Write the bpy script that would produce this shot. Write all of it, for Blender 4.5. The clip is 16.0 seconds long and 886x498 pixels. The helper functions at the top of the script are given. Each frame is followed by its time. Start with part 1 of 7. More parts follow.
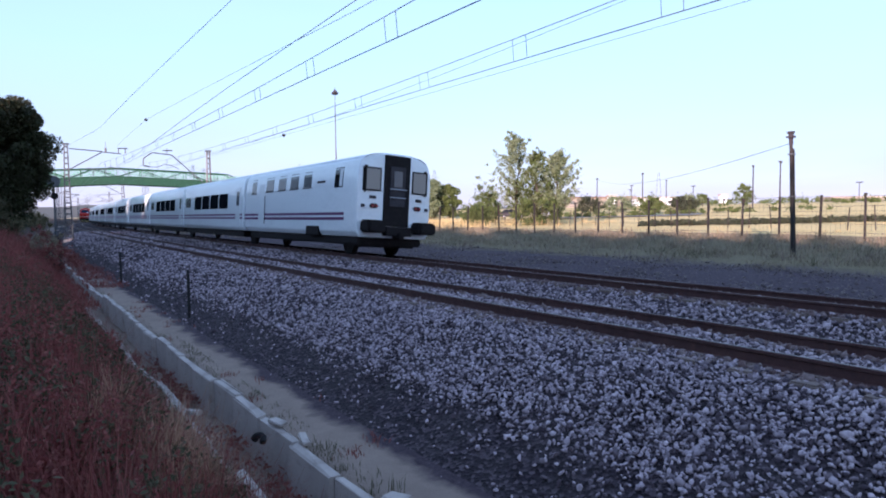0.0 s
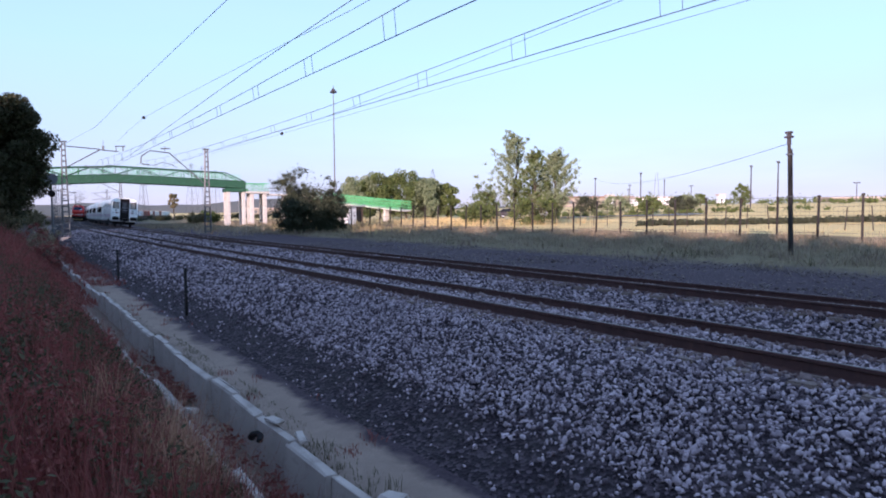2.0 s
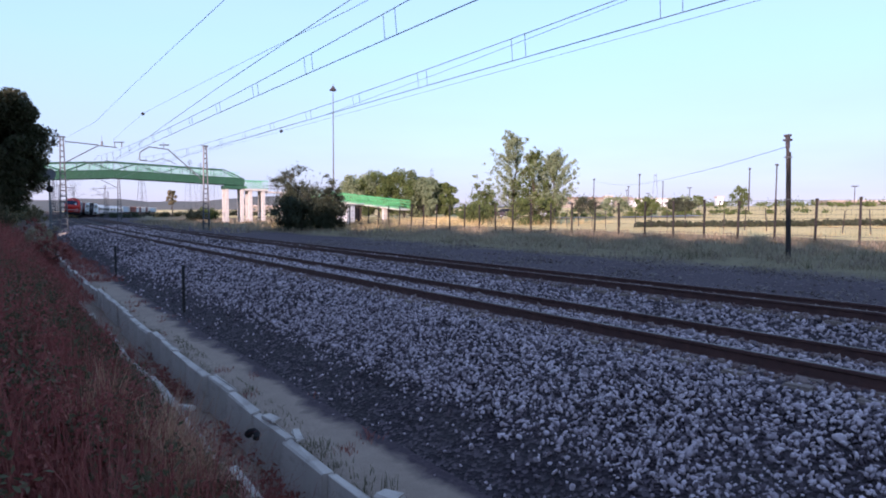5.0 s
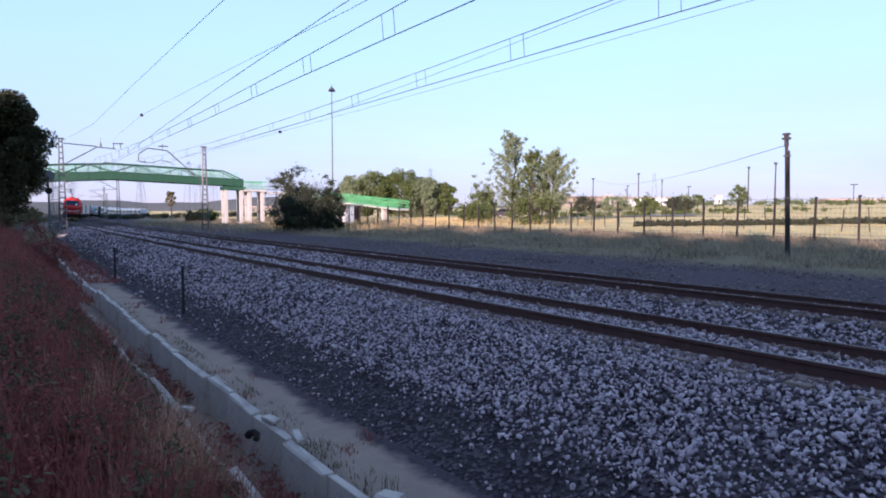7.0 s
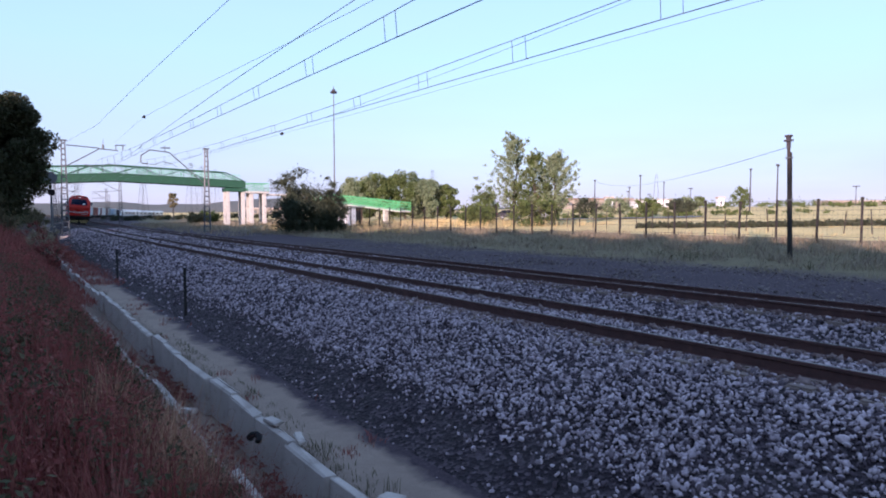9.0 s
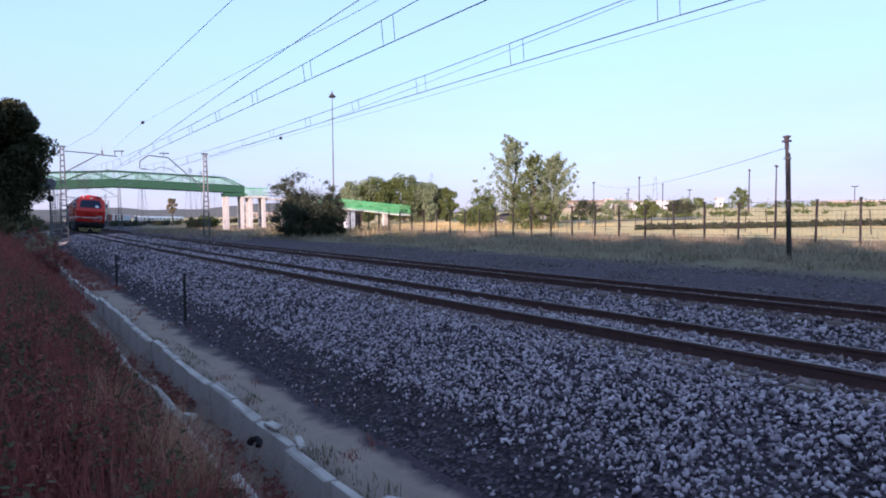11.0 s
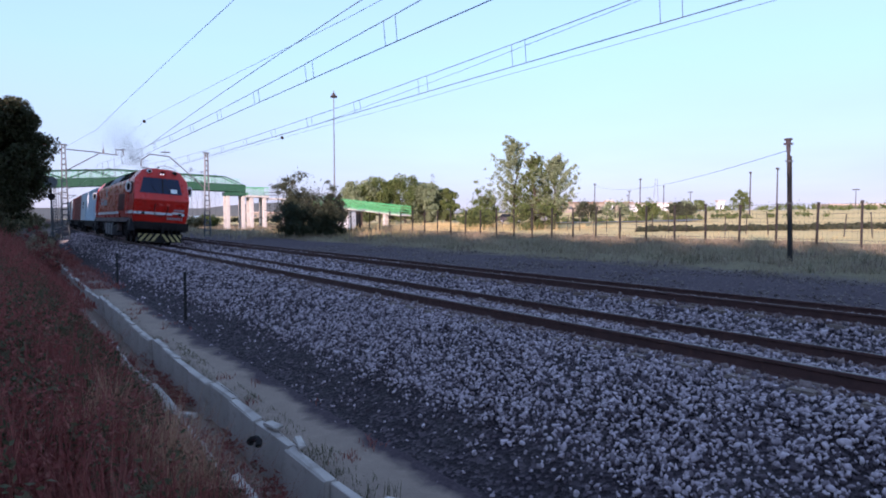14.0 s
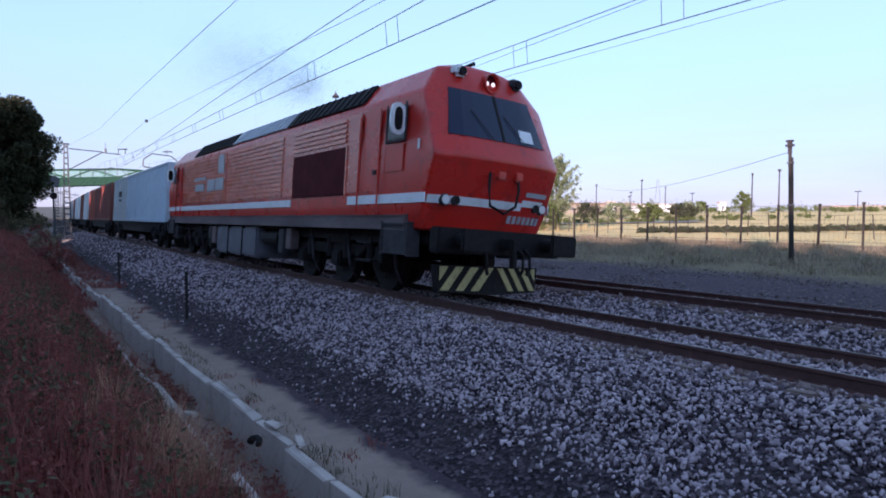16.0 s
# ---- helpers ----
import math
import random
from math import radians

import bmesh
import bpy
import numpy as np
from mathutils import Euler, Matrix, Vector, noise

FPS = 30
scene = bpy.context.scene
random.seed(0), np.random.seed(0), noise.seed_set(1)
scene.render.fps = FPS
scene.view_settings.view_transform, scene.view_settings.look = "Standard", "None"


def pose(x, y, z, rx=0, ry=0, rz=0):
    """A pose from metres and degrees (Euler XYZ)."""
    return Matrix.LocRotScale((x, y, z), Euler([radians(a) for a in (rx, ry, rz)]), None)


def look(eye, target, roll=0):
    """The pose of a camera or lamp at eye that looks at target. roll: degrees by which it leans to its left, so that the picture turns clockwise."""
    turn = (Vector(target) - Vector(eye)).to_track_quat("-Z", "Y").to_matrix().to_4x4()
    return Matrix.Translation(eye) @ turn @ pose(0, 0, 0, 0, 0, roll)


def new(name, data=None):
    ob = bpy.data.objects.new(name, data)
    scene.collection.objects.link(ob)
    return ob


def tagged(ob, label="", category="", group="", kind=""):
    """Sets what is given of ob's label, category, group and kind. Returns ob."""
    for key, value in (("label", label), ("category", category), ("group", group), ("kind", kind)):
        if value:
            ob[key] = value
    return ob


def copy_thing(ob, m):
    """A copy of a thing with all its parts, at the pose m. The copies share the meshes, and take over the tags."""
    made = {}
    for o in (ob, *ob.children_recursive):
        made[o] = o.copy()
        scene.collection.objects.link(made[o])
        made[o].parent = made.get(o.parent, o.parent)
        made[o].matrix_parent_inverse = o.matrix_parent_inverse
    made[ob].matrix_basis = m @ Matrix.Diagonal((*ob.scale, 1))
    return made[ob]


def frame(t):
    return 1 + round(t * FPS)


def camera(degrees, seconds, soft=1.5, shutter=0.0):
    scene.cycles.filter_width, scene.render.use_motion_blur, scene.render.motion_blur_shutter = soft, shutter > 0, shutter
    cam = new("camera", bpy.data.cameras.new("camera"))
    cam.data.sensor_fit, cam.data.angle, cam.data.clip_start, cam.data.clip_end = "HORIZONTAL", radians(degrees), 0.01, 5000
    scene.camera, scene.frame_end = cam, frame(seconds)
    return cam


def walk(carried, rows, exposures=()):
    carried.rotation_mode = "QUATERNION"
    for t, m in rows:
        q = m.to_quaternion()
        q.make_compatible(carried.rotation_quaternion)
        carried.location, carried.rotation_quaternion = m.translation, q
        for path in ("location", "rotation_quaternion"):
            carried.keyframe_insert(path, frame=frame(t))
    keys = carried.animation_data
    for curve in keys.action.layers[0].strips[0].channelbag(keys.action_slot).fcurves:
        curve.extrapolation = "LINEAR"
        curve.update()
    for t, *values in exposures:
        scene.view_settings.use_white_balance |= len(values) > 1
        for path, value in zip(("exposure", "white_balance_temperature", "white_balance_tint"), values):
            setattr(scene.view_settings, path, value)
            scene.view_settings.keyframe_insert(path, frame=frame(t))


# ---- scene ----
# ---- camera: a phone held by hand beside the line ----
cam = camera(71.05, 16.0, soft=1.9)
walk(cam, [
    (0, pose(-0.005, -0.003, 1.473, 86.809, 0.479, -35.823)),
    (0.5, pose(0.001, 0.004, 1.469, 86.824, 0.501, -35.893)),
    (1, pose(0.000, -0.001, 1.471, 86.802, 0.464, -35.894)),
    (1.5, pose(-0.003, -0.004, 1.473, 86.778, 0.344, -35.954)),
    (2, pose(0.006, 0.008, 1.466, 86.725, 0.292, -35.989)),
    (2.5, pose(0.008, 0.009, 1.468, 86.737, 0.068, -35.967)),
    (3, pose(-0.001, 0.002, 1.470, 86.712, -0.493, -36.114)),
    (3.5, pose(-0.000, -0.005, 1.471, 86.725, -0.482, -36.179)),
    (4, pose(-0.004, 0.001, 1.470, 86.689, -0.463, -36.102)),
    (6.5, pose(0.003, -0.001, 1.472, 86.654, -0.042, -36.245)),
    (7, pose(0.000, 0.000, 1.471, 86.663, -0.040, -36.189)),
    (7.5, pose(-0.002, -0.001, 1.472, 86.617, -0.112, -36.180)),
    (8, pose(0.004, 0.004, 1.474, 86.663, -0.055, -36.040)),
    (8.5, pose(-0.004, -0.004, 1.472, 86.818, -0.045, -35.987)),
    (9, pose(-0.004, 0.004, 1.476, 86.815, -0.062, -36.037)),
    (11.5, pose(0.000, -0.003, 1.473, 87.149, 0.416, -36.103)),
    (12, pose(0.003, -0.004, 1.474, 87.110, 0.054, -36.018)),
    (12.5, pose(0.000, 0.006, 1.473, 87.113, 0.064, -36.001)),
    (13, pose(0.002, 0.004, 1.473, 87.184, 0.016, -36.025)),
    (13.5, pose(-0.002, -0.003, 1.475, 87.189, -0.005, -36.038)),
    (14, pose(-0.003, 0.009, 1.474, 87.169, 0.015, -36.034)),
    (14.5, pose(-0.003, -0.007, 1.478, 87.166, -0.025, -35.980)),
    (15, pose(0.001, -0.001, 1.476, 87.161, -0.009, -35.953)),
    (15.5, pose(-0.003, -0.001, 1.472, 87.196, -0.174, -35.899)),
    (16, pose(-0.006, -0.015, 1.476, 87.208, -0.178, -35.896)),
], exposures=[(0, 1.46, 6150, 42), (0.45, 1.34, 6150, 42), (16, 1.30, 6150, 42)])

# ---- light: low evening sun from behind the near side of the line, blue sky ----
HAZE_LOW, HAZE_HIGH = (1.58, 1.88, 2.30), (1.52, 2.62, 2.66)
SUN_FROM = Vector((-0.83, -0.50, 0.20)).normalized()
world = bpy.data.worlds.new("sky")
scene.world = world
world.use_nodes = True
wn = world.node_tree
sky = wn.nodes.new("ShaderNodeTexSky")
sky.sky_type, sky.sun_disc = "NISHITA", False
sky.sun_elevation = math.asin(SUN_FROM.z)
sky.sun_rotation = math.atan2(SUN_FROM.x, SUN_FROM.y)
sky.air_density, sky.dust_density, sky.ozone_density = 1.3, 0.0, 5.4
# haze, thick and lavender at the horizon, thin and wispy overhead
sky_at = wn.nodes.new("ShaderNodeTexCoord")
sky_map = wn.nodes.new("ShaderNodeMapping")
sky_map.inputs["Scale"].default_value = (1.0, 1.0, 6.0)
sky_up = wn.nodes.new("ShaderNodeSeparateXYZ")
wisps = wn.nodes.new("ShaderNodeTexNoise")
wisps.inputs["Scale"].default_value, wisps.inputs["Detail"].default_value = 2.2, 6.0
thick = wn.nodes.new("ShaderNodeMapRange")
thick.inputs["From Min"].default_value, thick.inputs["From Max"].default_value = 0.0, 0.75
thick.inputs["To Min"].default_value, thick.inputs["To Max"].default_value = 0.88, 0.36
wispy = wn.nodes.new("ShaderNodeMapRange")
wispy.inputs["From Min"].default_value, wispy.inputs["From Max"].default_value = 0.3, 0.7
wispy.inputs["To Min"].default_value, wispy.inputs["To Max"].default_value = -0.05, 0.07
haze_amount = wn.nodes.new("ShaderNodeMath")
haze_tone = wn.nodes.new("ShaderNodeValToRGB")
tones = haze_tone.color_ramp.elements
tones[0].position, tones[0].color = 0.0, (HAZE_LOW[0] / 4, HAZE_LOW[1] / 4, HAZE_LOW[2] / 4, 1)
tones[1].position, tones[1].color = 0.24, (HAZE_HIGH[0] / 4, HAZE_HIGH[1] / 4, HAZE_HIGH[2] / 4, 1)
haze_gain = wn.nodes.new("ShaderNodeVectorMath")
haze_gain.operation = "SCALE"
haze_gain.inputs["Scale"].default_value = 4.0
haze = wn.nodes.new("ShaderNodeMix")
haze.data_type = "RGBA"
wn.links.new(sky_at.outputs["Generated"], sky_map.inputs[0])
wn.links.new(sky_at.outputs["Generated"], sky_up.inputs[0])
wn.links.new(sky_map.outputs[0], wisps.inputs["Vector"])
wn.links.new(wisps.outputs[0], wispy.inputs[0])
wn.links.new(sky_up.outputs[2], thick.inputs[0])
wn.links.new(thick.outputs[0], haze_amount.inputs[0])
wn.links.new(wispy.outputs[0], haze_amount.inputs[1])
wn.links.new(haze_amount.outputs[0], haze.inputs[0])
wn.links.new(sky_up.outputs[2], haze_tone.inputs[0])
wn.links.new(haze_tone.outputs[0], haze_gain.inputs[0])
wn.links.new(haze_gain.outputs[0], haze.inputs[7])
wn.links.new(sky.outputs[0], haze.inputs[6])
wn.links.new(haze.outputs[2], wn.nodes["Background"].inputs[0])
wn.nodes["Background"].inputs[1].default_value = 0.15
sun = new("sun", bpy.data.lights.new("sun", "SUN"))
sun.data.energy, sun.data.angle, sun.data.color = 4.2, radians(0.5), (1.0, 0.85, 0.66)
sun.matrix_world = look(SUN_FROM * 300, (0, 0, 0))

# ---- materials ----
def material(name, build):
    m = bpy.data.materials.new(name)
    m.use_nodes = True
    build(m.node_tree, m.node_tree.nodes["Principled BSDF"])
    return m


def node(nt, kind, **inputs):
    n = nt.nodes.new(kind)
    for k, v in inputs.items():
        n.inputs[k.replace("_", " ")].default_value = v
    return n


def coords(nt, kind="Object", scale=(1, 1, 1)):
    tc = nt.nodes.new("ShaderNodeTexCoord")
    mp = nt.nodes.new("ShaderNodeMapping")
    mp.inputs["Scale"].default_value = scale
    nt.links.new(tc.outputs[kind], mp.inputs["Vector"])
    return mp.outputs[0]


def noise_fac(nt, scale, detail=6, rough=0.6, vec=None):
    n = node(nt, "ShaderNodeTexNoise", Scale=scale, Detail=detail, Roughness=rough)
    if vec is not None:
        nt.links.new(vec, n.inputs["Vector"])
    return n.outputs["Fac"]


def ramp(nt, fac, stops):
    r = nt.nodes.new("ShaderNodeValToRGB")
    el = r.color_ramp.elements
    while len(el) < len(stops):
        el.new(0.5)
    for e, (p, c) in zip(el, stops):
        e.position, e.color = p, (*c, 1)
    nt.links.new(fac, r.inputs[0])
    return r.outputs[0]


def mix(nt, fac, a, b, blend="MIX"):
    m = nt.nodes.new("ShaderNodeMix")
    m.data_type, m.blend_type = "RGBA", blend
    for sock, v in ((m.inputs[0], fac), (m.inputs[6], a), (m.inputs[7], b)):
        if isinstance(v, bpy.types.NodeSocket):
            nt.links.new(v, sock)
        else:
            sock.default_value = v if isinstance(v, (int, float)) else (*v, 1)
    return m.outputs[2]


def bump(nt, bsdf, height, strength=0.3, distance=0.02):
    b = node(nt, "ShaderNodeBump", Strength=strength, Distance=distance)
    nt.links.new(height, b.inputs["Height"])
    nt.links.new(b.outputs[0], bsdf.inputs["Normal"])


def worn(name, a, b, scale=3.0, rough=0.6, metal=0.0, grain=40.0, bumpy=0.15, dirt=None, streak=(1, 1, 1), spec=0.5):
    """Two-tone surface: broad stains, fine grain, relief, optional dirt."""
    def build(nt, bs):
        v = coords(nt, "Object", streak)
        broad, fine = noise_fac(nt, scale, 5, 0.6, v), noise_fac(nt, grain, 4, 0.65, v)
        c = mix(nt, ramp(nt, broad, [(0.3, (0, 0, 0)), (0.7, (1, 1, 1))]), a, b)
        c = mix(nt, ramp(nt, fine, [(0.35, (0, 0, 0)), (0.65, (0.25, 0.25, 0.25))]), c, tuple(x * 0.6 for x in a))
        if dirt:
            d = noise_fac(nt, scale * 2.3, 8, 0.7, v)
            c = mix(nt, ramp(nt, d, [(0.52, (0, 0, 0)), (0.72, (0.8, 0.8, 0.8))]), c, dirt)
        nt.links.new(c, bs.inputs["Base Color"])
        rr = nt.nodes.new("ShaderNodeMapRange")
        rr.inputs["To Min"].default_value, rr.inputs["To Max"].default_value = max(0.03, rough - 0.12), min(1, rough + 0.15)
        nt.links.new(broad, rr.inputs[0])
        nt.links.new(rr.outputs[0], bs.inputs["Roughness"])
        bs.inputs["Metallic"].default_value = metal
        bs.inputs["Specular IOR Level"].default_value = spec
        if bumpy:
            bump(nt, bs, fine, bumpy, 0.01)
    return material(name, build)


def varied(name, colours, rough=0.8, source="island", spec=0.3, grain=30.0, translucent=0.0):
    """Colour that differs from piece to piece."""
    def build(nt, bs):
        if source == "island":
            fac = nt.nodes.new("ShaderNodeNewGeometry").outputs["Random Per Island"]
        else:
            fac = nt.nodes.new("ShaderNodeObjectInfo").outputs["Random"]
        n = len(colours)
        c = ramp(nt, fac, [(i / max(1, n - 1), col) for i, col in enumerate(colours)])
        fine = noise_fac(nt, grain, 4, 0.6, coords(nt, "Object"))
        c = mix(nt, ramp(nt, fine, [(0.3, (0, 0, 0)), (0.75, (0.55, 0.55, 0.55))]), c, tuple(x * 0.55 for x in colours[0]))
        nt.links.new(c, bs.inputs["Base Color"])
        bs.inputs["Roughness"].default_value = rough
        bs.inputs["Specular IOR Level"].default_value = spec
        if translucent:
            tr = nt.nodes.new("ShaderNodeBsdfTranslucent")
            nt.links.new(c, tr.inputs[0])
            ms = nt.nodes.new("ShaderNodeMixShader")
            ms.inputs[0].default_value = translucent
            out = nt.nodes["Material Output"]
            nt.links.new(bs.outputs[0], ms.inputs[1])
            nt.links.new(tr.outputs[0], ms.inputs[2])
            nt.links.new(ms.outputs[0], out.inputs[0])
    return material(name, build)


def glassy(name, colour, rough=0.08, spec=0.6):
    def build(nt, bs):
        bs.inputs["Base Color"].default_value = (*colour, 1)
        bs.inputs["Roughness"].default_value = rough
        bs.inputs["Specular IOR Level"].default_value = spec
    return material(name, build)


def glowing(name, colour, strength):
    def build(nt, bs):
        bs.inputs["Base Color"].default_value = (*colour, 1)
        bs.inputs["Emission Color"].default_value = (*colour, 1)
        bs.inputs["Emission Strength"].default_value = strength
    return material(name, build)


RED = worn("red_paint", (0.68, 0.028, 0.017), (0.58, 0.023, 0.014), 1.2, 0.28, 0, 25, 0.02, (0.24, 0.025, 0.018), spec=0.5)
# side reds paler than the front: low sun and sky sheen in the colour
RED_SIDE = worn("side_lit_red_paint", (0.86, 0.21, 0.125), (0.77, 0.165, 0.10), 1.0, 0.26, 0, 25, 0.03, (0.40, 0.08, 0.055), (1, 1, 3), spec=0.7)
RED_PANEL = worn("side_lit_red_panel", (0.70, 0.12, 0.078), (0.60, 0.095, 0.062), 1.0, 0.26, 0, 25, 0.03, (0.36, 0.06, 0.042), (1, 1, 3), spec=0.7)
DARKRED = worn("dark_red_grille", (0.10, 0.008, 0.013), (0.07, 0.006, 0.010), 3, 0.7, spec=0.1)
WHITE = worn("white_paint", (0.78, 0.79, 0.80), (0.70, 0.71, 0.72), 1.5, 0.4, 0, 30, 0.02, (0.5, 0.49, 0.47))
TALGO = worn("white_coach_paint", (0.90, 0.93, 0.93), (0.87, 0.90, 0.90), 0.8, 0.20, 0, 20, 0.02, (0.74, 0.77, 0.78), (1, 0.4, 1.6), spec=0.8)
PURPLE = worn("purple_stripe", (0.17, 0.035, 0.13), (0.13, 0.028, 0.10), 2, 0.45)
BLACK = worn("black_grime", (0.008, 0.0055, 0.0065), (0.014, 0.0095, 0.0105), 4, 0.75, 0, 30, 0.2, (0.028, 0.023, 0.02), spec=0.25)
GREY = worn("grey_steel", (0.060, 0.054, 0.062), (0.036, 0.032, 0.037), 3, 0.65, 0.0, 40, 0.1, (0.06, 0.05, 0.045), spec=0.2)
LIGHTGREY = worn("light_grey_panel", (0.45, 0.47, 0.5), (0.36, 0.38, 0.41), 2, 0.4, 0.1, 30, 0.05)
YELLOW = worn("yellow_paint", (0.50, 0.40, 0.16), (0.37, 0.30, 0.12), 4, 0.5, 0, 40, 0.1, (0.12, 0.10, 0.06))
GLASS = glassy("dark_glass", (0.010, 0.013, 0.020), 0.12, 0.35)
COACHGLASS = glassy("black_coach_glass", (0.008, 0.009, 0.012), 0.3, 0.0)
# blue of the reflected sky put into the windscreen's base colour
SCREEN = glassy("sky_blue_windscreen", (0.008, 0.013, 0.040), 0.10, 0.4)
TANK = worn("blue_grey_tank", (0.125, 0.125, 0.15), (0.09, 0.09, 0.11), 2, 0.55, 0, 30, 0.05, (0.06, 0.055, 0.06))
SOLEBAR = worn("dusty_sole_bar", (0.17, 0.115, 0.115), (0.085, 0.056, 0.058), 1.4, 0.75, 0, 30, 0.1, (0.07, 0.05, 0.045), (1, 0.3, 1))
# pale beige stands in for light seen through the van's end panes
BEIGEGLASS = glassy("see_through_beige_glass", (0.30, 0.27, 0.24), 0.2, 0.5)
GREYGLASS = glassy("grey_glass", (0.10, 0.11, 0.12), 0.15)
LAMP = glowing("headlamp_glow", (1.0, 0.95, 0.88), 0.4)
LENS = glassy("lamp_lens", (0.55, 0.56, 0.58), 0.12)
TAIL = glassy("red_lens", (0.28, 0.02, 0.03), 0.2)
RAIL = worn("rusty_rail", (0.085, 0.028, 0.024), (0.055, 0.020, 0.019), 6, 0.75, 0.0, 60, 0.3, (0.11, 0.042, 0.030))
RAILTOP = worn("polished_rail_head", (0.20, 0.17, 0.165), (0.15, 0.125, 0.12), 3, 0.55, 0.5, 50, 0.03)
CONCRETE = worn("concrete", (0.50, 0.415, 0.37), (0.40, 0.33, 0.295), 1.6, 0.9, 0, 45, 0.35, (0.202, 0.148, 0.120))
PALECONCRETE = worn("pale_pier_concrete", (0.50, 0.48, 0.45), (0.40, 0.385, 0.36), 1.0, 0.9, 0, 30, 0.2, (0.25, 0.23, 0.21))
SLEEPER = worn("sleeper_concrete", (0.250, 0.175, 0.150), (0.178, 0.124, 0.107), 3, 0.9, 0, 45, 0.3, (0.107, 0.065, 0.047))
GREEN = worn("green_steel_paint", (0.014, 0.078, 0.042), (0.011, 0.062, 0.034), 1.5, 0.5, 0, 30, 0.05, (0.05, 0.12, 0.07))
BRIGHTGREEN = worn("bright_green_mesh_paint", (0.05, 0.38, 0.14), (0.04, 0.30, 0.11), 1.5, 0.5, 0, 30, 0.05)
GALV = worn("galvanised_steel", (0.12, 0.13, 0.14), (0.085, 0.09, 0.10), 4, 0.5, 0.4, 40, 0.1, (0.10, 0.085, 0.07))
WIRE = worn("copper_wire", (0.10, 0.13, 0.14), (0.08, 0.105, 0.115), 4, 0.5, 0.4)
DARKSTEEL = worn("rusted_dark_steel", (0.014, 0.012, 0.012), (0.026, 0.020, 0.018), 6, 0.8, 0.1, 40, 0.3)
BARK = worn("bark", (0.075, 0.055, 0.04), (0.045, 0.034, 0.026), 8, 0.95, 0, 40, 0.6)
WOODPOLE = worn("tarred_pole", (0.020, 0.016, 0.015), (0.036, 0.028, 0.025), 6, 0.85, 0, 40, 0.4, None, (1, 1, 0.1))
DARKSTONE = varied("grimy_stone", [(0.10, 0.075, 0.075), (0.16, 0.12, 0.12), (0.24, 0.19, 0.18), (0.13, 0.10, 0.10)], 0.9)
RUSTSTONE = varied("rust_stained_stone", [(0.12, 0.065, 0.062), (0.22, 0.14, 0.13), (0.34, 0.25, 0.235), (0.16, 0.092, 0.085)], 0.9)
STONE = varied("ballast_stone", [(0.064, 0.042, 0.052), (0.092, 0.063, 0.074), (0.552, 0.423, 0.451), (0.662, 0.515, 0.543), (0.460, 0.350, 0.373), (0.092, 0.063, 0.074), (0.074, 0.050, 0.059), (0.570, 0.442, 0.469), (0.718, 0.570, 0.589)], 0.9)
STONE_LOOSE = varied("loose_ballast_stone", [(0.10, 0.068, 0.080), (0.60, 0.460, 0.490), (0.72, 0.560, 0.590), (0.10, 0.07, 0.08), (0.66, 0.52, 0.54)], 0.9, "object")


# ---- mesh helpers ----
def part(name, bm, mat, parent=None, label="", smooth=False):
    me = bpy.data.meshes.new(name)
    bm.normal_update()
    bm.to_mesh(me)
    bm.free()
    for m in (mat if isinstance(mat, (list, tuple)) else [mat]):
        me.materials.append(m)
    if smooth:
        me.polygons.foreach_set("use_smooth", [True] * len(me.polygons))
    ob = new(name, me)
    if parent is not None:
        ob.parent = parent
    if label:
        tagged(ob, label)
    return ob


def raw(name, verts, faces, mat, parent=None, label="", smooth=False):
    me = bpy.data.meshes.new(name)
    me.from_pydata([tuple(v) for v in verts], [], [tuple(f) for f in faces])
    for m in (mat if isinstance(mat, (list, tuple)) else [mat]):
        me.materials.append(m)
    if smooth:
        me.polygons.foreach_set("use_smooth", [True] * len(me.polygons))
    ob = new(name, me)
    if parent is not None:
        ob.parent = parent
    if label:
        tagged(ob, label)
    return ob


def box(bm, x0, x1, y0, y1, z0, z1, bevel=0.0, m=None):
    g = bmesh.ops.create_cube(bm, size=1)
    vs = g["verts"]
    for v in vs:
        v.co = Vector(((x0 + x1) / 2 + v.co.x * (x1 - x0), (y0 + y1) / 2 + v.co.y * (y1 - y0), (z0 + z1) / 2 + v.co.z * (z1 - z0)))
    if bevel:
        es = {e for v in vs for e in v.link_edges}
        r = bmesh.ops.bevel(bm, geom=list(es), offset=bevel, segments=2, affect="EDGES")
        vs = list({v for v in r["verts"]} | {v for v in vs if v.is_valid})
    if m is not None:
        bmesh.ops.transform(bm, matrix=m, verts=vs)
    return bm


def boxes(*specs, bevel=0.0):
    bm = bmesh.new()
    for s in specs:
        box(bm, *s, bevel=bevel)
    return bm


def rod(bm, a, b, r, r2=None, n=8):
    a, b = Vector(a), Vector(b)
    d = b - a
    m = Matrix.Translation((a + b) / 2) @ d.to_track_quat("Z", "Y").to_matrix().to_4x4()
    bmesh.ops.create_cone(bm, cap_ends=True, segments=n, radius1=r, radius2=r if r2 is None else r2, depth=d.length, matrix=m)
    return bm


def rods(*specs, n=8):
    bm = bmesh.new()
    for s in specs:
        rod(bm, *s, n=n)
    return bm


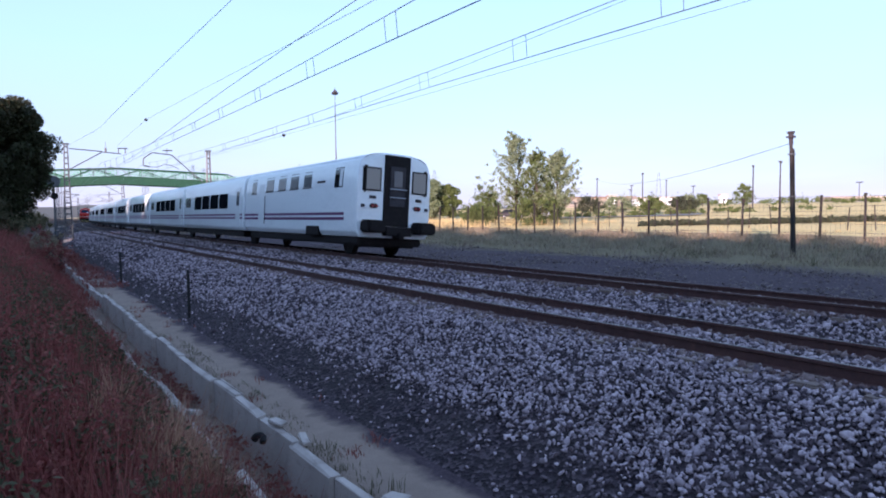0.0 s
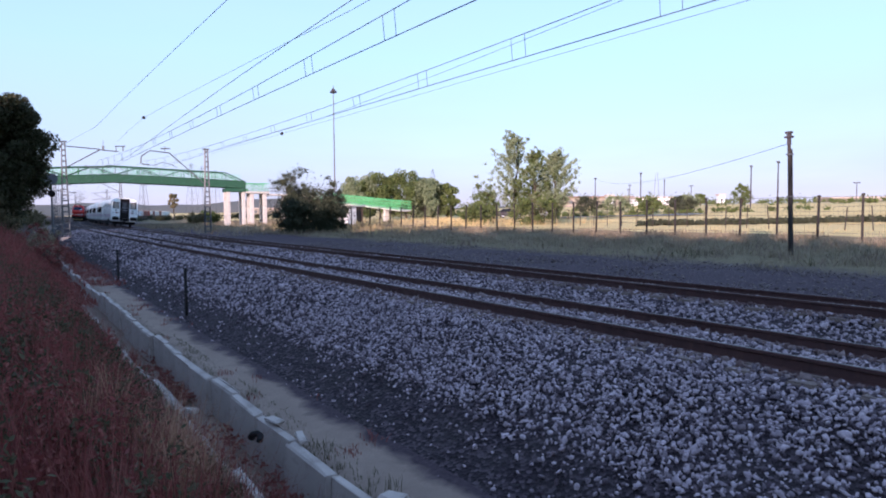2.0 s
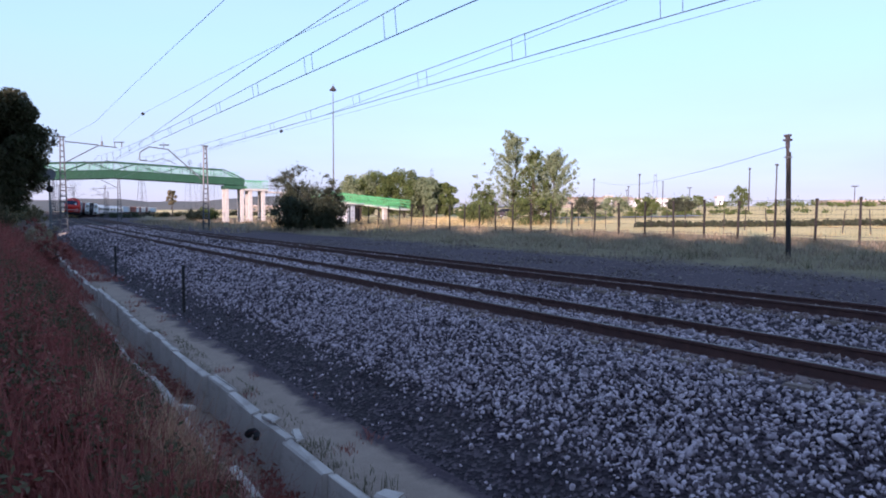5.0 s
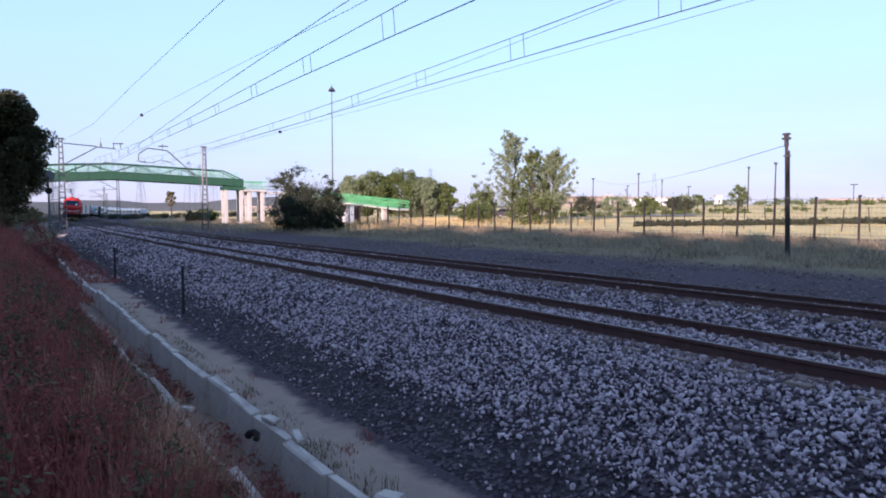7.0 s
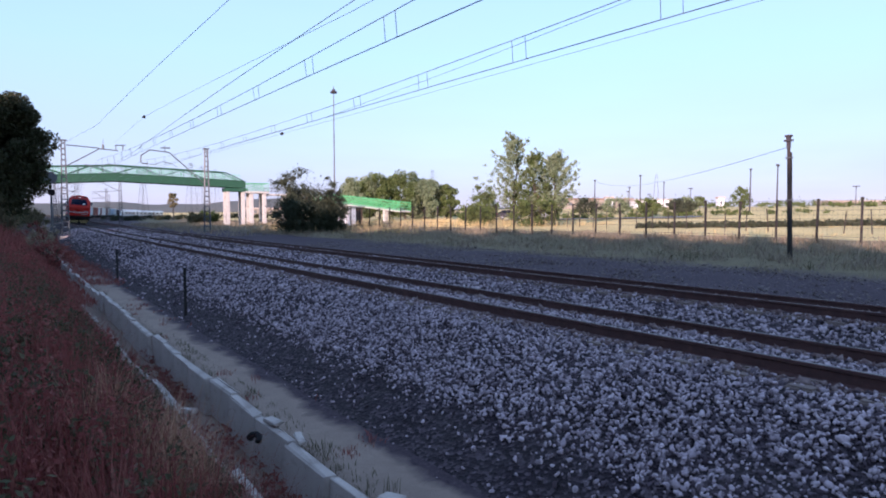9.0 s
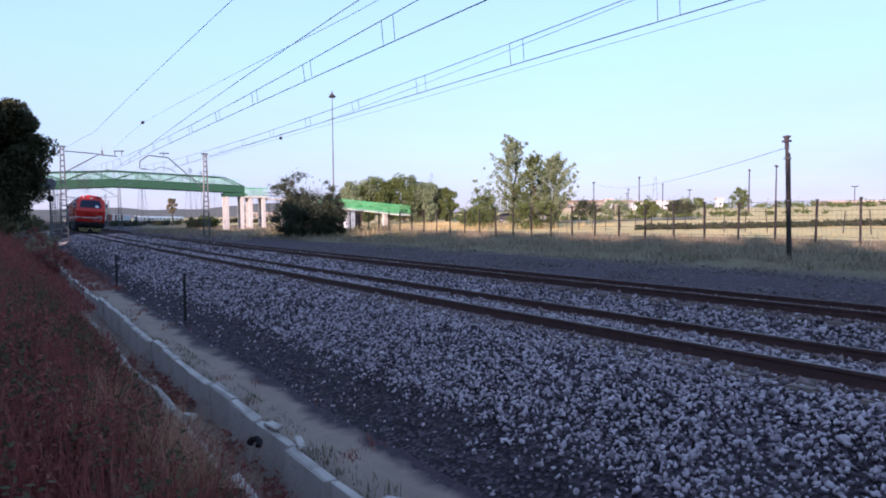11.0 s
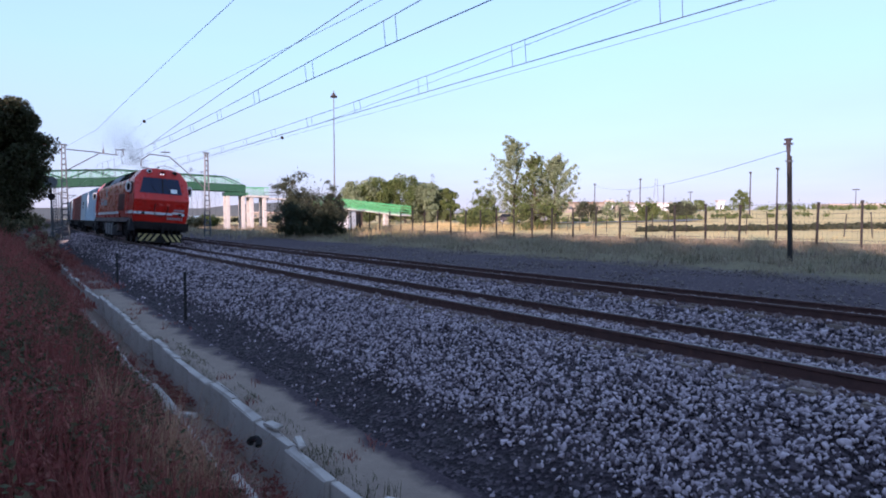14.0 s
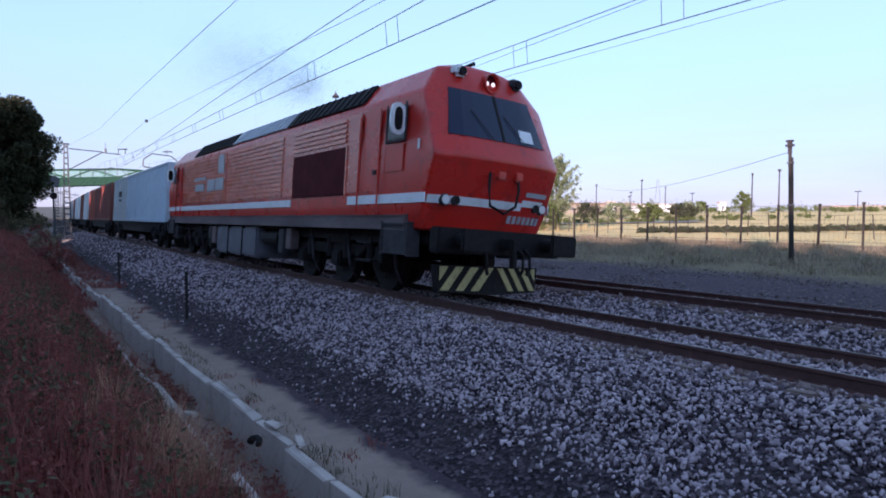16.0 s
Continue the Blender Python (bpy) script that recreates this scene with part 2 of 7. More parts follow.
def tube(name, pts, r, mat, parent=None, n=5, label=""):
    """A thin tube along many points, as one mesh."""
    pts = [Vector(p) for p in pts]
    vs, fs = [], []
    for i, p in enumerate(pts):
        d = (pts[min(i + 1, len(pts) - 1)] - pts[max(i - 1, 0)]).normalized()
        q = d.to_track_quat("Z", "Y")
        for j in range(n):
            a = 2 * math.pi * j / n
            vs.append(p + q @ Vector((r * math.cos(a), r * math.sin(a), 0)))
    for i in range(len(pts) - 1):
        for j in range(n):
            k = (j + 1) % n
            fs.append((i * n + j, i * n + k, (i + 1) * n + k, (i + 1) * n + j))
    return raw(name, vs, fs, mat, parent, label, True)


# ---- the line: a long right-hand curve, canted ----
X0, SPACING, CANT, LIFT = 7.18, 3.73, 0.0695, 0.045
_S = np.arange(-80.0, 1000.0, 1.0)
_K = np.where(_S < 150, 0.0006, 0.0010)
_TH = np.cumsum(_K) - _K[0]
_TH -= np.interp(0, _S, _TH)
_X = np.concatenate([[0], np.cumsum(np.sin(_TH))[:-1]])
_Y = np.concatenate([[0], np.cumsum(np.cos(_TH))[:-1]])
_X += X0 - np.interp(0, _S, _X)
_Y -= np.interp(0, _S, _Y)


def along(s, u=0.0, z=0.0):
    """World place at s metres down the line, u metres to the right of the near track's centre."""
    th = float(np.interp(s, _S, _TH))
    return Vector((float(np.interp(s, _S, _X)) + u * math.cos(th), float(np.interp(s, _S, _Y)) - u * math.sin(th), z))


def heading(s):
    return float(np.interp(s, _S, _TH))


def place(s, u=0.0, z=0.0, turn=0.0, lean=0.0):
    p = along(s, u, z)
    return pose(p.x, p.y, p.z, 0, math.degrees(lean), -math.degrees(heading(s)) + turn)


def profile(u):
    """Height of the ground across the line."""
    return float(np.interp(u, [-400, -60, -9, -7.6, -6.5, -5.9, -5.42, -5.38, -4.74, -4.72, -3.7, -3.2, -1.6, 0, 5.4, 7.2, 9, 15, 22, 29, 60, 78, 140, 200, 260, 600],
                           [0.6, 0.3, 0.0, -0.12, -0.45, -0.80, -0.98, -1.42, -1.42, -1.02, -1.0, -0.95, -0.55, -0.5, -0.5, -0.52, -0.5, -0.42, -0.25, 0.08, 0.5, 0.85, 2.9, 4.3, 4.9, 5.0]))


def line_x(y):
    return float(np.interp(y, _Y, _X)) if y < 400 else float(np.interp(400, _Y, _X))


def ground_z(x, y):
    return profile(x - line_x(y))


def make_ground():
    us = [-3000, -900, -300, -120, -60, -30, -18, -12, -9, -8.3, -7.6, -7.0, -6.5, -6.2, -5.9, -5.65, -5.42, -5.38, -5.1, -4.74, -4.72, -4.4, -4.1, -3.9, -3.7, -3.4,
          -3.2, -2.4, -1.6, -0.8, 0, 2, 4, 5.4, 6, 6.6, 7.2, 8, 9, 10, 11, 12, 13.5, 15, 17, 19, 22, 25, 29, 34, 40, 50, 60, 80, 110, 140, 200, 300, 600, 1500, 4500]
    ys = [-3000, -600, -150, -60, -25] + [-10 + 0.8 * i for i in range(75)] + [50 + 2.5 * i for i in range(44)] + [160, 175, 195, 220, 260, 320, 400, 600, 1000, 2000, 4500]
    vs, fs, across = [], [], []
    for y in ys:
        lx = line_x(y)
        for u in us:
            z = profile(u)
            if -4.6 < u < 400 and -60 < y < 200:
                z += 0.05 * (noise.noise((u * 0.5, y * 0.35, 3))) * (0.3 if u < 0 else 1 + min(u, 60) / 25)
            if u <= -5.6:
                z += 0.12 * noise.noise((u * 0.8, y * 0.5, 7))
            if y > 41 and -5.42 <= u <= -4.7:
                z = max(z, -1.0)
            vs.append((lx + u, y, z))
            across.append(u)
    n = len(us)
    for j in range(len(ys) - 1):
        for i in range(n - 1):
            fs.append((j * n + i, j * n + i + 1, (j + 1) * n + i + 1, (j + 1) * n + i))
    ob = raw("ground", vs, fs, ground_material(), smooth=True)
    at = ob.data.attributes.new("across", "FLOAT", "POINT")
    at.data.foreach_set("value", across)
    return tagged(ob, "dry earth verge, grey gravel, dry grass and stubble field", "ground", kind="structure")


def ground_material():
    def build(nt, bs):
        at = nt.nodes.new("ShaderNodeAttribute")
        at.attribute_name = "across"
        v = coords(nt, "Object")
        wob = noise_fac(nt, 0.9, 5, 0.65, v)
        add = nt.nodes.new("ShaderNodeMath")
        add.operation = "MULTIPLY_ADD"
        nt.links.new(wob, add.inputs[0])
        add.inputs[1].default_value, add.inputs[2].default_value = 1.0, -0.5
        u = nt.nodes.new("ShaderNodeMath")
        nt.links.new(add.outputs[0], u.inputs[0])
        nt.links.new(at.outputs["Fac"], u.inputs[1])
        wide = nt.nodes.new("ShaderNodeMath")
        wide.operation = "MULTIPLY_ADD"
        nt.links.new(noise_fac(nt, 0.16, 5, 0.6, v), wide.inputs[0])
        wide.inputs[1].default_value = 9.0
        nt.links.new(at.outputs["Fac"], wide.inputs[2])

        def step(src, a, b):
            m = nt.nodes.new("ShaderNodeMapRange")
            m.inputs["From Min"].default_value, m.inputs["From Max"].default_value = a, b
            nt.links.new(src, m.inputs[0])
            return m.outputs[0]
        fine, mid = noise_fac(nt, 38, 5, 0.7, v), noise_fac(nt, 2.2, 6, 0.6, v)
        grit = noise_fac(nt, 14, 6, 0.75, v)
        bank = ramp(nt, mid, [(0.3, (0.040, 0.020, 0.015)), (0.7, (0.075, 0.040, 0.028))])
        path = mix(nt, ramp(nt, mid, [(0.35, (0, 0, 0)), (0.7, (1, 1, 1))]), (0.32, 0.232, 0.185), (0.25, 0.180, 0.145))
        path = mix(nt, ramp(nt, fine, [(0.45, (0, 0, 0)), (0.75, (0.713, 0.553, 0.513))]), path, (0.226, 0.157, 0.128))
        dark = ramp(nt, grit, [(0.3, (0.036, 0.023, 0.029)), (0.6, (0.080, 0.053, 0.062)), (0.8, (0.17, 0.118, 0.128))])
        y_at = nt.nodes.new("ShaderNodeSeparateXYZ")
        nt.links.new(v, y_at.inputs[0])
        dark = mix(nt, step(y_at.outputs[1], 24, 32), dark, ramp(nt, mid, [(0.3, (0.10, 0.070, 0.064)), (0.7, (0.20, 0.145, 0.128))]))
        cess = ramp(nt, grit, [(0.3, (0.036, 0.023, 0.030)), (0.6, (0.085, 0.057, 0.068)), (0.8, (0.26, 0.185, 0.20))])
        grass = ramp(nt, mid, [(0.3, (0.110, 0.085, 0.051)), (0.55, (0.21, 0.16, 0.09)), (0.75, (0.115, 0.092, 0.058))])
        field = ramp(nt, noise_fac(nt, 0.35, 7, 0.65, coords(nt, "Object", (1, 0.25, 1))), [(0.3, (0.50, 0.38, 0.16)), (0.55, (0.66, 0.515, 0.24)), (0.75, (0.36, 0.28, 0.115))])
        far = ramp(nt, noise_fac(nt, 0.02, 6, 0.65, v), [(0.3, (0.32, 0.25, 0.115)), (0.55, (0.55, 0.43, 0.21)), (0.75, (0.20, 0.18, 0.085))])
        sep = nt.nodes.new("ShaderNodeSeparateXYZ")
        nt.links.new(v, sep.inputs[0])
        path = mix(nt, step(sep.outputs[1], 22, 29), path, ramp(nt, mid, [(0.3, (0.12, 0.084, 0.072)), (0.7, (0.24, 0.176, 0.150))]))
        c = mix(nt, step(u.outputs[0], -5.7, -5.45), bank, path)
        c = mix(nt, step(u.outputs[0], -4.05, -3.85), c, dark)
        c = mix(nt, step(u.outputs[0], 4.5, 5.5), c, cess)
        c = mix(nt, step(wide.outputs[0], 18.0, 20.5), c, grass)
        c = mix(nt, step(at.outputs["Fac"], 30, 31.5), c, field)
        c = mix(nt, step(wide.outputs[0], 150, 190), c, far)
        nt.links.new(c, bs.inputs["Base Color"])
        bs.inputs["Roughness"].default_value = 0.95
        bs.inputs["Specular IOR Level"].default_value = 0.2
        bump(nt, bs, grit, 0.6, 0.04)
    return material("ground_cover", build)


ground = make_ground()


# ---- tracks ----
def sweep(name, section, s_values, u, z, mat, parent, lean=CANT, slots=None):
    """A profile (across, up) swept down the line."""
    vs, fs, n = [], [], len(section)
    for s in s_values:
        m = place(s, u, z, 0, lean)
        vs += [m @ Vector((a, 0, b)) for a, b in section]
    for i in range(len(s_values) - 1):
        for j in range(n):
            k = (j + 1) % n
            fs.append((i * n + j, (i + 1) * n + j, (i + 1) * n + k, i * n + k))
    ob = raw(name, vs, fs, mat, parent)
    if slots:
        ob.data.polygons.foreach_set("material_index", [slots[q % n] for q in range(len(fs))])
    return ob


RAIL_SECTION = [(-0.07, -0.172), (0.07, -0.172), (0.07, -0.155), (0.012, -0.135), (0.012, -0.045), (0.034, -0.036), (0.034, -0.006), (0.026, 0.0), (-0.026, 0.0), (-0.034, -0.006),
                (-0.034, -0.036), (-0.012, -0.045), (-0.012, -0.135), (-0.07, -0.155)]
S_RAIL = [-14 + 2.0 * i for i in range(80)] + [146 + 6.0 * i for i in range(110)]


def make_track(u, z, label):
    base = new("railway_track", None)
    tagged(base, label, "railway track", "pair of tracks", kind="structure")
    for side in (-0.868, 0.868):
        zz = z - side * math.sin(CANT)
        sweep("rail", RAIL_SECTION, S_RAIL, u + side, zz, [RAIL, RAILTOP], base, CANT, [0, 0, 0, 0, 0, 0, 0, 1, 0, 0, 0, 0, 0, 0])
    return base


track_near = make_track(0, 0, "near canted track with rusty steel rails on concrete sleepers")
track_far = make_track(SPACING, LIFT, "farther canted track with rusty steel rails on concrete sleepers")


def mesh_arrays(name, verts, tris, mat, parent=None, smooth=False):
    """A mesh object from numpy arrays of corners and triangles."""
    me = bpy.data.meshes.new(name)
    me.vertices.add(len(verts))
    me.vertices.foreach_set("co", np.asarray(verts, np.float32).ravel())
    me.loops.add(tris.size)
    me.loops.foreach_set("vertex_index", np.asarray(tris, np.int32).ravel())
    me.polygons.add(len(tris))
    me.polygons.foreach_set("loop_start", np.arange(0, tris.size, 3, dtype=np.int32))
    me.polygons.foreach_set("loop_total", np.full(len(tris), 3, np.int32))
    if smooth:
        me.polygons.foreach_set("use_smooth", np.ones(len(tris), bool))
    for m in (mat if isinstance(mat, (list, tuple)) else [mat]):
        me.materials.append(m)
    me.update(calc_edges=True)
    me.validate()
    ob = new(name, me)
    if parent is not None:
        ob.parent = parent
    return ob


def along_many(s, u):
    th = np.interp(s, _S, _TH)
    return np.interp(s, _S, _X) + u * np.cos(th), np.interp(s, _S, _Y) - u * np.sin(th)


# ---- ballast bed ----
BED_U = [-3.85, -3.5, -3.1, -2.6, -2.1, -1.7, -1.35, -1.0, -0.87, -0.6, 0, 0.6, 0.87, 1.2, 1.6, 2.1, 2.5, 2.75, 3.0, 3.4, 3.73, 4.2, 4.6, 5.0, 5.5, 6.2, 6.9]
BED_Z = [-1.03, -0.93, -0.78, -0.57, -0.36, -0.21, -0.13, -0.10, -0.105, -0.13, -0.155, -0.20, -0.225, -0.23, -0.21, -0.15, -0.09, -0.065, -0.075, -0.10, -0.115, -0.15, -0.185, -0.21, -0.26, -0.42, -0.54]


def bed_z(u):
    return np.interp(u, BED_U, BED_Z)


def bed_material():
    def build(nt, bs):
        v = coords(nt, "Object")
        vor = nt.nodes.new("ShaderNodeTexVoronoi")
        vor.inputs["Scale"].default_value = 24
        nt.links.new(v, vor.inputs["Vector"])
        bw = nt.nodes.new("ShaderNodeRGBToBW")
        nt.links.new(vor.outputs["Color"], bw.inputs[0])
        c = ramp(nt, bw.outputs[0], [(0.2, (0.018, 0.011, 0.015)), (0.55, (0.045, 0.030, 0.038)), (0.8, (0.13, 0.092, 0.104))])
        c = mix(nt, ramp(nt, noise_fac(nt, 1.1, 6, 0.6, v), [(0.4, (0, 0, 0)), (0.7, (0.720, 0.658, 0.651))]), c, (0.055, 0.042, 0.042))
        nt.links.new(c, bs.inputs["Base Color"])
        bs.inputs["Roughness"].default_value = 0.95
        bs.inputs["Specular IOR Level"].default_value = 0.2
        bump(nt, bs, vor.outputs["Distance"], 1.0, 0.05)
    return material("ballast_grit", build)


def make_bed():
    ss = [-12 + 0.5 * i for i in range(110)] + [43 + 2 * i for i in range(60)] + [163 + 8.0 * i for i in range(85)]
    vs, fs, n = [], [], len(BED_U)
    for s in ss:
        for u, z in zip(BED_U, BED_Z):
            p = along(s, u, z + 0.012 * noise.noise((s * 1.1, u * 1.6, 0)))
            vs.append(p)
    for i in range(len(ss) - 1):
        for j in range(n - 1):
            fs.append((i * n + j, i * n + j + 1, (i + 1) * n + j + 1, (i + 1) * n + j))
    return tagged(raw("ballast_bed", vs, fs, bed_material(), smooth=True), "grey crushed stone ballast bed under both tracks", "ballast", kind="structure")


bed = make_bed()
rng = np.random.default_rng(4)
STONE_SHAPES = []
for q in range(8):
    bm = bmesh.new()
    bmesh.ops.create_icosphere(bm, subdivisions=1, radius=1)
    vs = np.array([v.co for v in bm.verts])
    ts = np.array([[v.index for v in f.verts] for f in bm.faces])
    bm.free()
    vs *= (1 + rng.uniform(-0.45, 0.35, (len(vs), 1)))
    vs *= np.array([1.35, 0.95, 0.62])
    STONE_SHAPES.append((vs, ts))


# plainer six-cornered stones for where they lie far off
FAR_SHAPES = []
for q in range(6):
    vs = np.array([(1, 0, 0), (-1, 0, 0), (0, 1, 0), (0, -1, 0), (0, 0, 1), (0, 0, -1)], float)
    vs = vs * (1.15 + rng.uniform(-0.3, 0.35, (6, 1))) + rng.uniform(-0.3, 0.3, (6, 3))
    vs *= np.array([1.3, 1.0, 0.8])
    FAR_SHAPES.append((vs, np.array([(0, 2, 4), (2, 1, 4), (1, 3, 4), (3, 0, 4), (2, 0, 5), (1, 2, 5), (3, 1, 5), (0, 3, 5)])))


def turns(n):
    q = rng.normal(size=(n, 4))
    q /= np.linalg.norm(q, axis=1)[:, None]
    w, x, y, z = q.T
    return np.stack([1 - 2 * (y * y + z * z), 2 * (x * y - z * w), 2 * (x * z + y * w), 2 * (x * y + z * w), 1 - 2 * (x * x + z * z), 2 * (y * z - x * w),
                     2 * (x * z - y * w), 2 * (y * z + x * w), 1 - 2 * (x * x + y * y)], 1).reshape(n, 3, 3)


def scatter_stones(name, s0, s1, n, size, mat, parent, u_lo=-3.95, u_hi=6.4, height=bed_z, shapes=STONE_SHAPES):
    s = rng.uniform(s0, s1, n)
    u = rng.uniform(u_lo, u_hi, n)
    for rail in (-0.868, 0.868, SPACING - 0.868, SPACING + 0.868):
        bad = np.abs(u - rail) < 0.11
        u[bad] += np.where(u[bad] > rail, 0.12, -0.12)
    thin = (u < -2.75) & (rng.uniform(size=n) > np.interp(u, [-3.95, -3.2, -2.8], [0.02, 0.12, 0.9]))
    s, u = s[~thin], u[~thin]
    n = len(s)
    x, y = along_many(s, u)
    r = size * rng.lognormal(0, 0.24, n) * np.where(u < -2.9, 0.85, 1.0)
    z = height(u) + r * rng.uniform(0.0, 0.75, n) + 0.012 * np.sin(s * 2.1 + u * 1.3) * np.cos(u * 2.7 - s)
    R = turns(n)
    V, T, at = [], [], 0
    kind = rng.integers(0, len(shapes), n)
    for k, (vs, ts) in enumerate(shapes):
        i = np.where(kind == k)[0]
        P = np.einsum("nij,vj->nvi", R[i], vs) * r[i, None, None] + np.stack([x[i], y[i], z[i]], 1)[:, None]
        V.append(P.reshape(-1, 3))
        T.append((ts[None] + (np.arange(len(i)) * len(vs))[:, None, None]).reshape(-1, 3) + at)
        at += len(i) * len(vs)
    return tagged(mesh_arrays(name, np.concatenate(V), np.concatenate(T), mat, parent), "grey and white crushed ballast stones", kind="stuff")


scatter_stones("ballast_stones", 0.5, 11, 13500, 0.0205, STONE, bed, u_hi=-0.7)
scatter_stones("ballast_stones", 0.5, 11, 29000, 0.0215, STONE, bed, -0.7, shapes=FAR_SHAPES)
scatter_stones("ballast_stones", 0.5, 11, 10000, 0.0205, STONE, bed, -3.0, -0.95)
scatter_stones("ballast_stones", 11, 18, 22000, 0.025, STONE, bed, shapes=FAR_SHAPES)
scatter_stones("ballast_stones", 18, 30, 20000, 0.031, STONE, bed, shapes=FAR_SHAPES)
scatter_stones("ballast_stones", 30, 80, 16000, 0.039, STONE, bed, -3.5, shapes=FAR_SHAPES)
scatter_stones("ballast_stones", -9, 0.5, 8000, 0.033, STONE, bed, shapes=FAR_SHAPES)
for rail in (-0.868, 0.868, SPACING - 0.868, SPACING + 0.868):
    scatter_stones("rusty_stones", 1, 26, 2600, 0.027, RUSTSTONE, bed, rail - 0.34, rail + 0.34, lambda u: bed_z(u) + 0.012, FAR_SHAPES)
scatter_stones("spilled_stones", 0, 40, 9000, 0.034, DARKSTONE, ground, 6.3, 15.0, lambda u: np.array([profile(q) for q in u]) - 0.02, FAR_SHAPES)


# ---- concrete drain channel and cess path ----
CHANNEL = [(-0.055, 0.0), (0.055, 0.0), (0.055, -0.46), (-0.055, -0.46)]


def make_channel():
    base = new("drain_channel", None)
    tagged(base, "weathered concrete cable channel with broken upright slabs", "drain channel", kind="structure")
    wob = random.Random(5)
    for u, top, ln in ((-4.74, -0.86, 1.0), (-5.36, -0.99, 1.0)):
        s = -1.0
        while s < (41.0 if u > -5 else 20.5):
            w = 0.055 if u > -5 else 0.05
            near = u > -5
            bm = bmesh.new()
            hz = top + wob.uniform(-0.02, 0.02) - (0.0 if near else max(0.0, wob.uniform(-0.10, 0.09))) - (0.075 if s > 20 else 0.0)
            box(bm, -w, w, 0.008, ln - 0.008, hz - 0.55, hz, 0.012)
            for v in bm.verts:
                if v.co.z > hz - 0.1:
                    v.co.z += wob.uniform(-0.026, 0.010) if near else wob.uniform(-0.06, 0.015)
                    v.co.x += wob.uniform(-0.012, 0.012)
            sl = part("slab", bm, CONCRETE, base)
            sl.matrix_basis = place(s, u + wob.uniform(-0.018, 0.018), 0, wob.uniform(-1.3, 1.3)) @ pose(0, 0, 0, 0, wob.uniform(-2.5, 2.5), 0)
            s += ln
    # broken cover lumps lying on the lip
    for s, u, z, sx, sy, sz, turn in ((4.15, -4.66, -0.84, 0.14, 0.22, 0.06, 20), (5.9, -4.70, -0.84, 0.10, 0.3, 0.04, -12), (6.6, -4.72, -0.85, 0.12, 0.26, 0.04, 8), (7.9, -5.30, -0.97, 0.1, 0.2, 0.06, 30)):
        bm = bmesh.new()
        box(bm, -sx / 2, sx / 2, -sy / 2, sy / 2, 0, sz, 0.012)
        for v in bm.verts:
            v.co += Vector([wob.uniform(-0.012, 0.012) for _ in range(3)])
        sl = part("broken_piece", bm, CONCRETE, base)
        sl.matrix_basis = place(s, u, z, turn)
    return base


make_channel()
tube_pts = [along(6.35 + 0.05 * k, -4.98 + 0.03 * math.sin(k * 1.3), -0.93 + 0.05 * math.sin(k * 0.8)) for k in range(6)]
tagged(tube("rubber_scrap", tube_pts, 0.035, BLACK, None, 8), "bent black rubber scrap lying in the drain channel", "scrap")


def make_stake(s, u, h):
    bm = bmesh.new()
    box(bm, -0.035, 0.035, -0.006, 0.006, 0, h + 0.2)
    box(bm, -0.006, 0.006, -0.035, 0.035, 0, h + 0.2)
    ob = part("marker_stake", bm, DARKSTEEL)
    ob.matrix_basis = place(s, u, -1.2) @ pose(0, 0, 0, 0.6, -0.4, 15)
    return tagged(ob, "thin rusted steel marker stake beside the ballast", "stake", "marker stakes")


make_stake(15.5, -3.56, 1.20)
make_stake(25.5, -3.66, 1.20)


# ---- overhead line ----
def lattice_mast(s, u, z0, h, label):
    ma = new("catenary_mast", None)
    ma.matrix_basis = place(s, u, z0)
    tagged(ma, label, "catenary mast", "catenary masts")
    w0, w1 = 0.31, 0.13
    for sx in (-1, 1):
        bm = bmesh.new()
        for sy in (-1, 1):
            rod(bm, (sx * w0, sy * 0.12, 0), (sx * w1, sy * 0.12, h), 0.06, 0.05, 4)
        for q in range(18):
            z = h * (q + 0.5) / 18
            w = w0 + (w1 - w0) * z / h
            rod(bm, (sx * w, -0.12, z - 0.15), (sx * w, 0.12, z + 0.15), 0.018, n=4)
        part("leg", bm, GALV, ma)
    n = 17
    for q in range(n):
        z = 0.3 + (h - 0.5) * q / (n - 1)
        w = w0 + (w1 - w0) * z / h
        part("batten", boxes((-w, w, -0.15, 0.15, z - 0.06, z + 0.06)), GALV, ma)
    part("footing", boxes((-0.55, 0.55, -0.4, 0.4, -0.6, 0.02), bevel=0.03), CONCRETE, ma)
    part("cap", boxes((-0.3, 0.3, -0.2, 0.2, h, h + 0.12), bevel=0.02), GALV, ma)
    return ma


def insulator(bm, a, b, r=0.06):
    a, b = Vector(a), Vector(b)
    rod(bm, a, b, r * 0.45, n=8)
    for q in range(5):
        p = a.lerp(b, (q + 0.5) / 5)
        d = (b - a).normalized() * 0.02
        rod(bm, p - d, p + d, r, n=10)


mast_near = lattice_mast(68, -2.9, -0.6, 8.9, "grey lattice steel mast with bracket arm beside the track")
mast_far = lattice_mast(68, 9.9, -0.6, 8.85, "grey lattice steel mast with angled bracket arm")
ARM_NEAR = [((0.25, 0, 6.6), (3.0, 0, 8.35)), ((3.0, 0, 8.35), (4.6, 0, 8.25)), ((0.25, 0, 8.55), (3.0, 0, 8.4))]
part("bracket_arm", rods(*[(a, b, 0.05) for a, b in ARM_NEAR]), GALV, mast_near)
part("finial", rods(((3.3, 0, 8.3), (3.3, 0, 9.3), 0.03, 0.015), ((3.3, 0, 8.35), (3.3, 0, 8.75), 0.09)), GALV, mast_near)
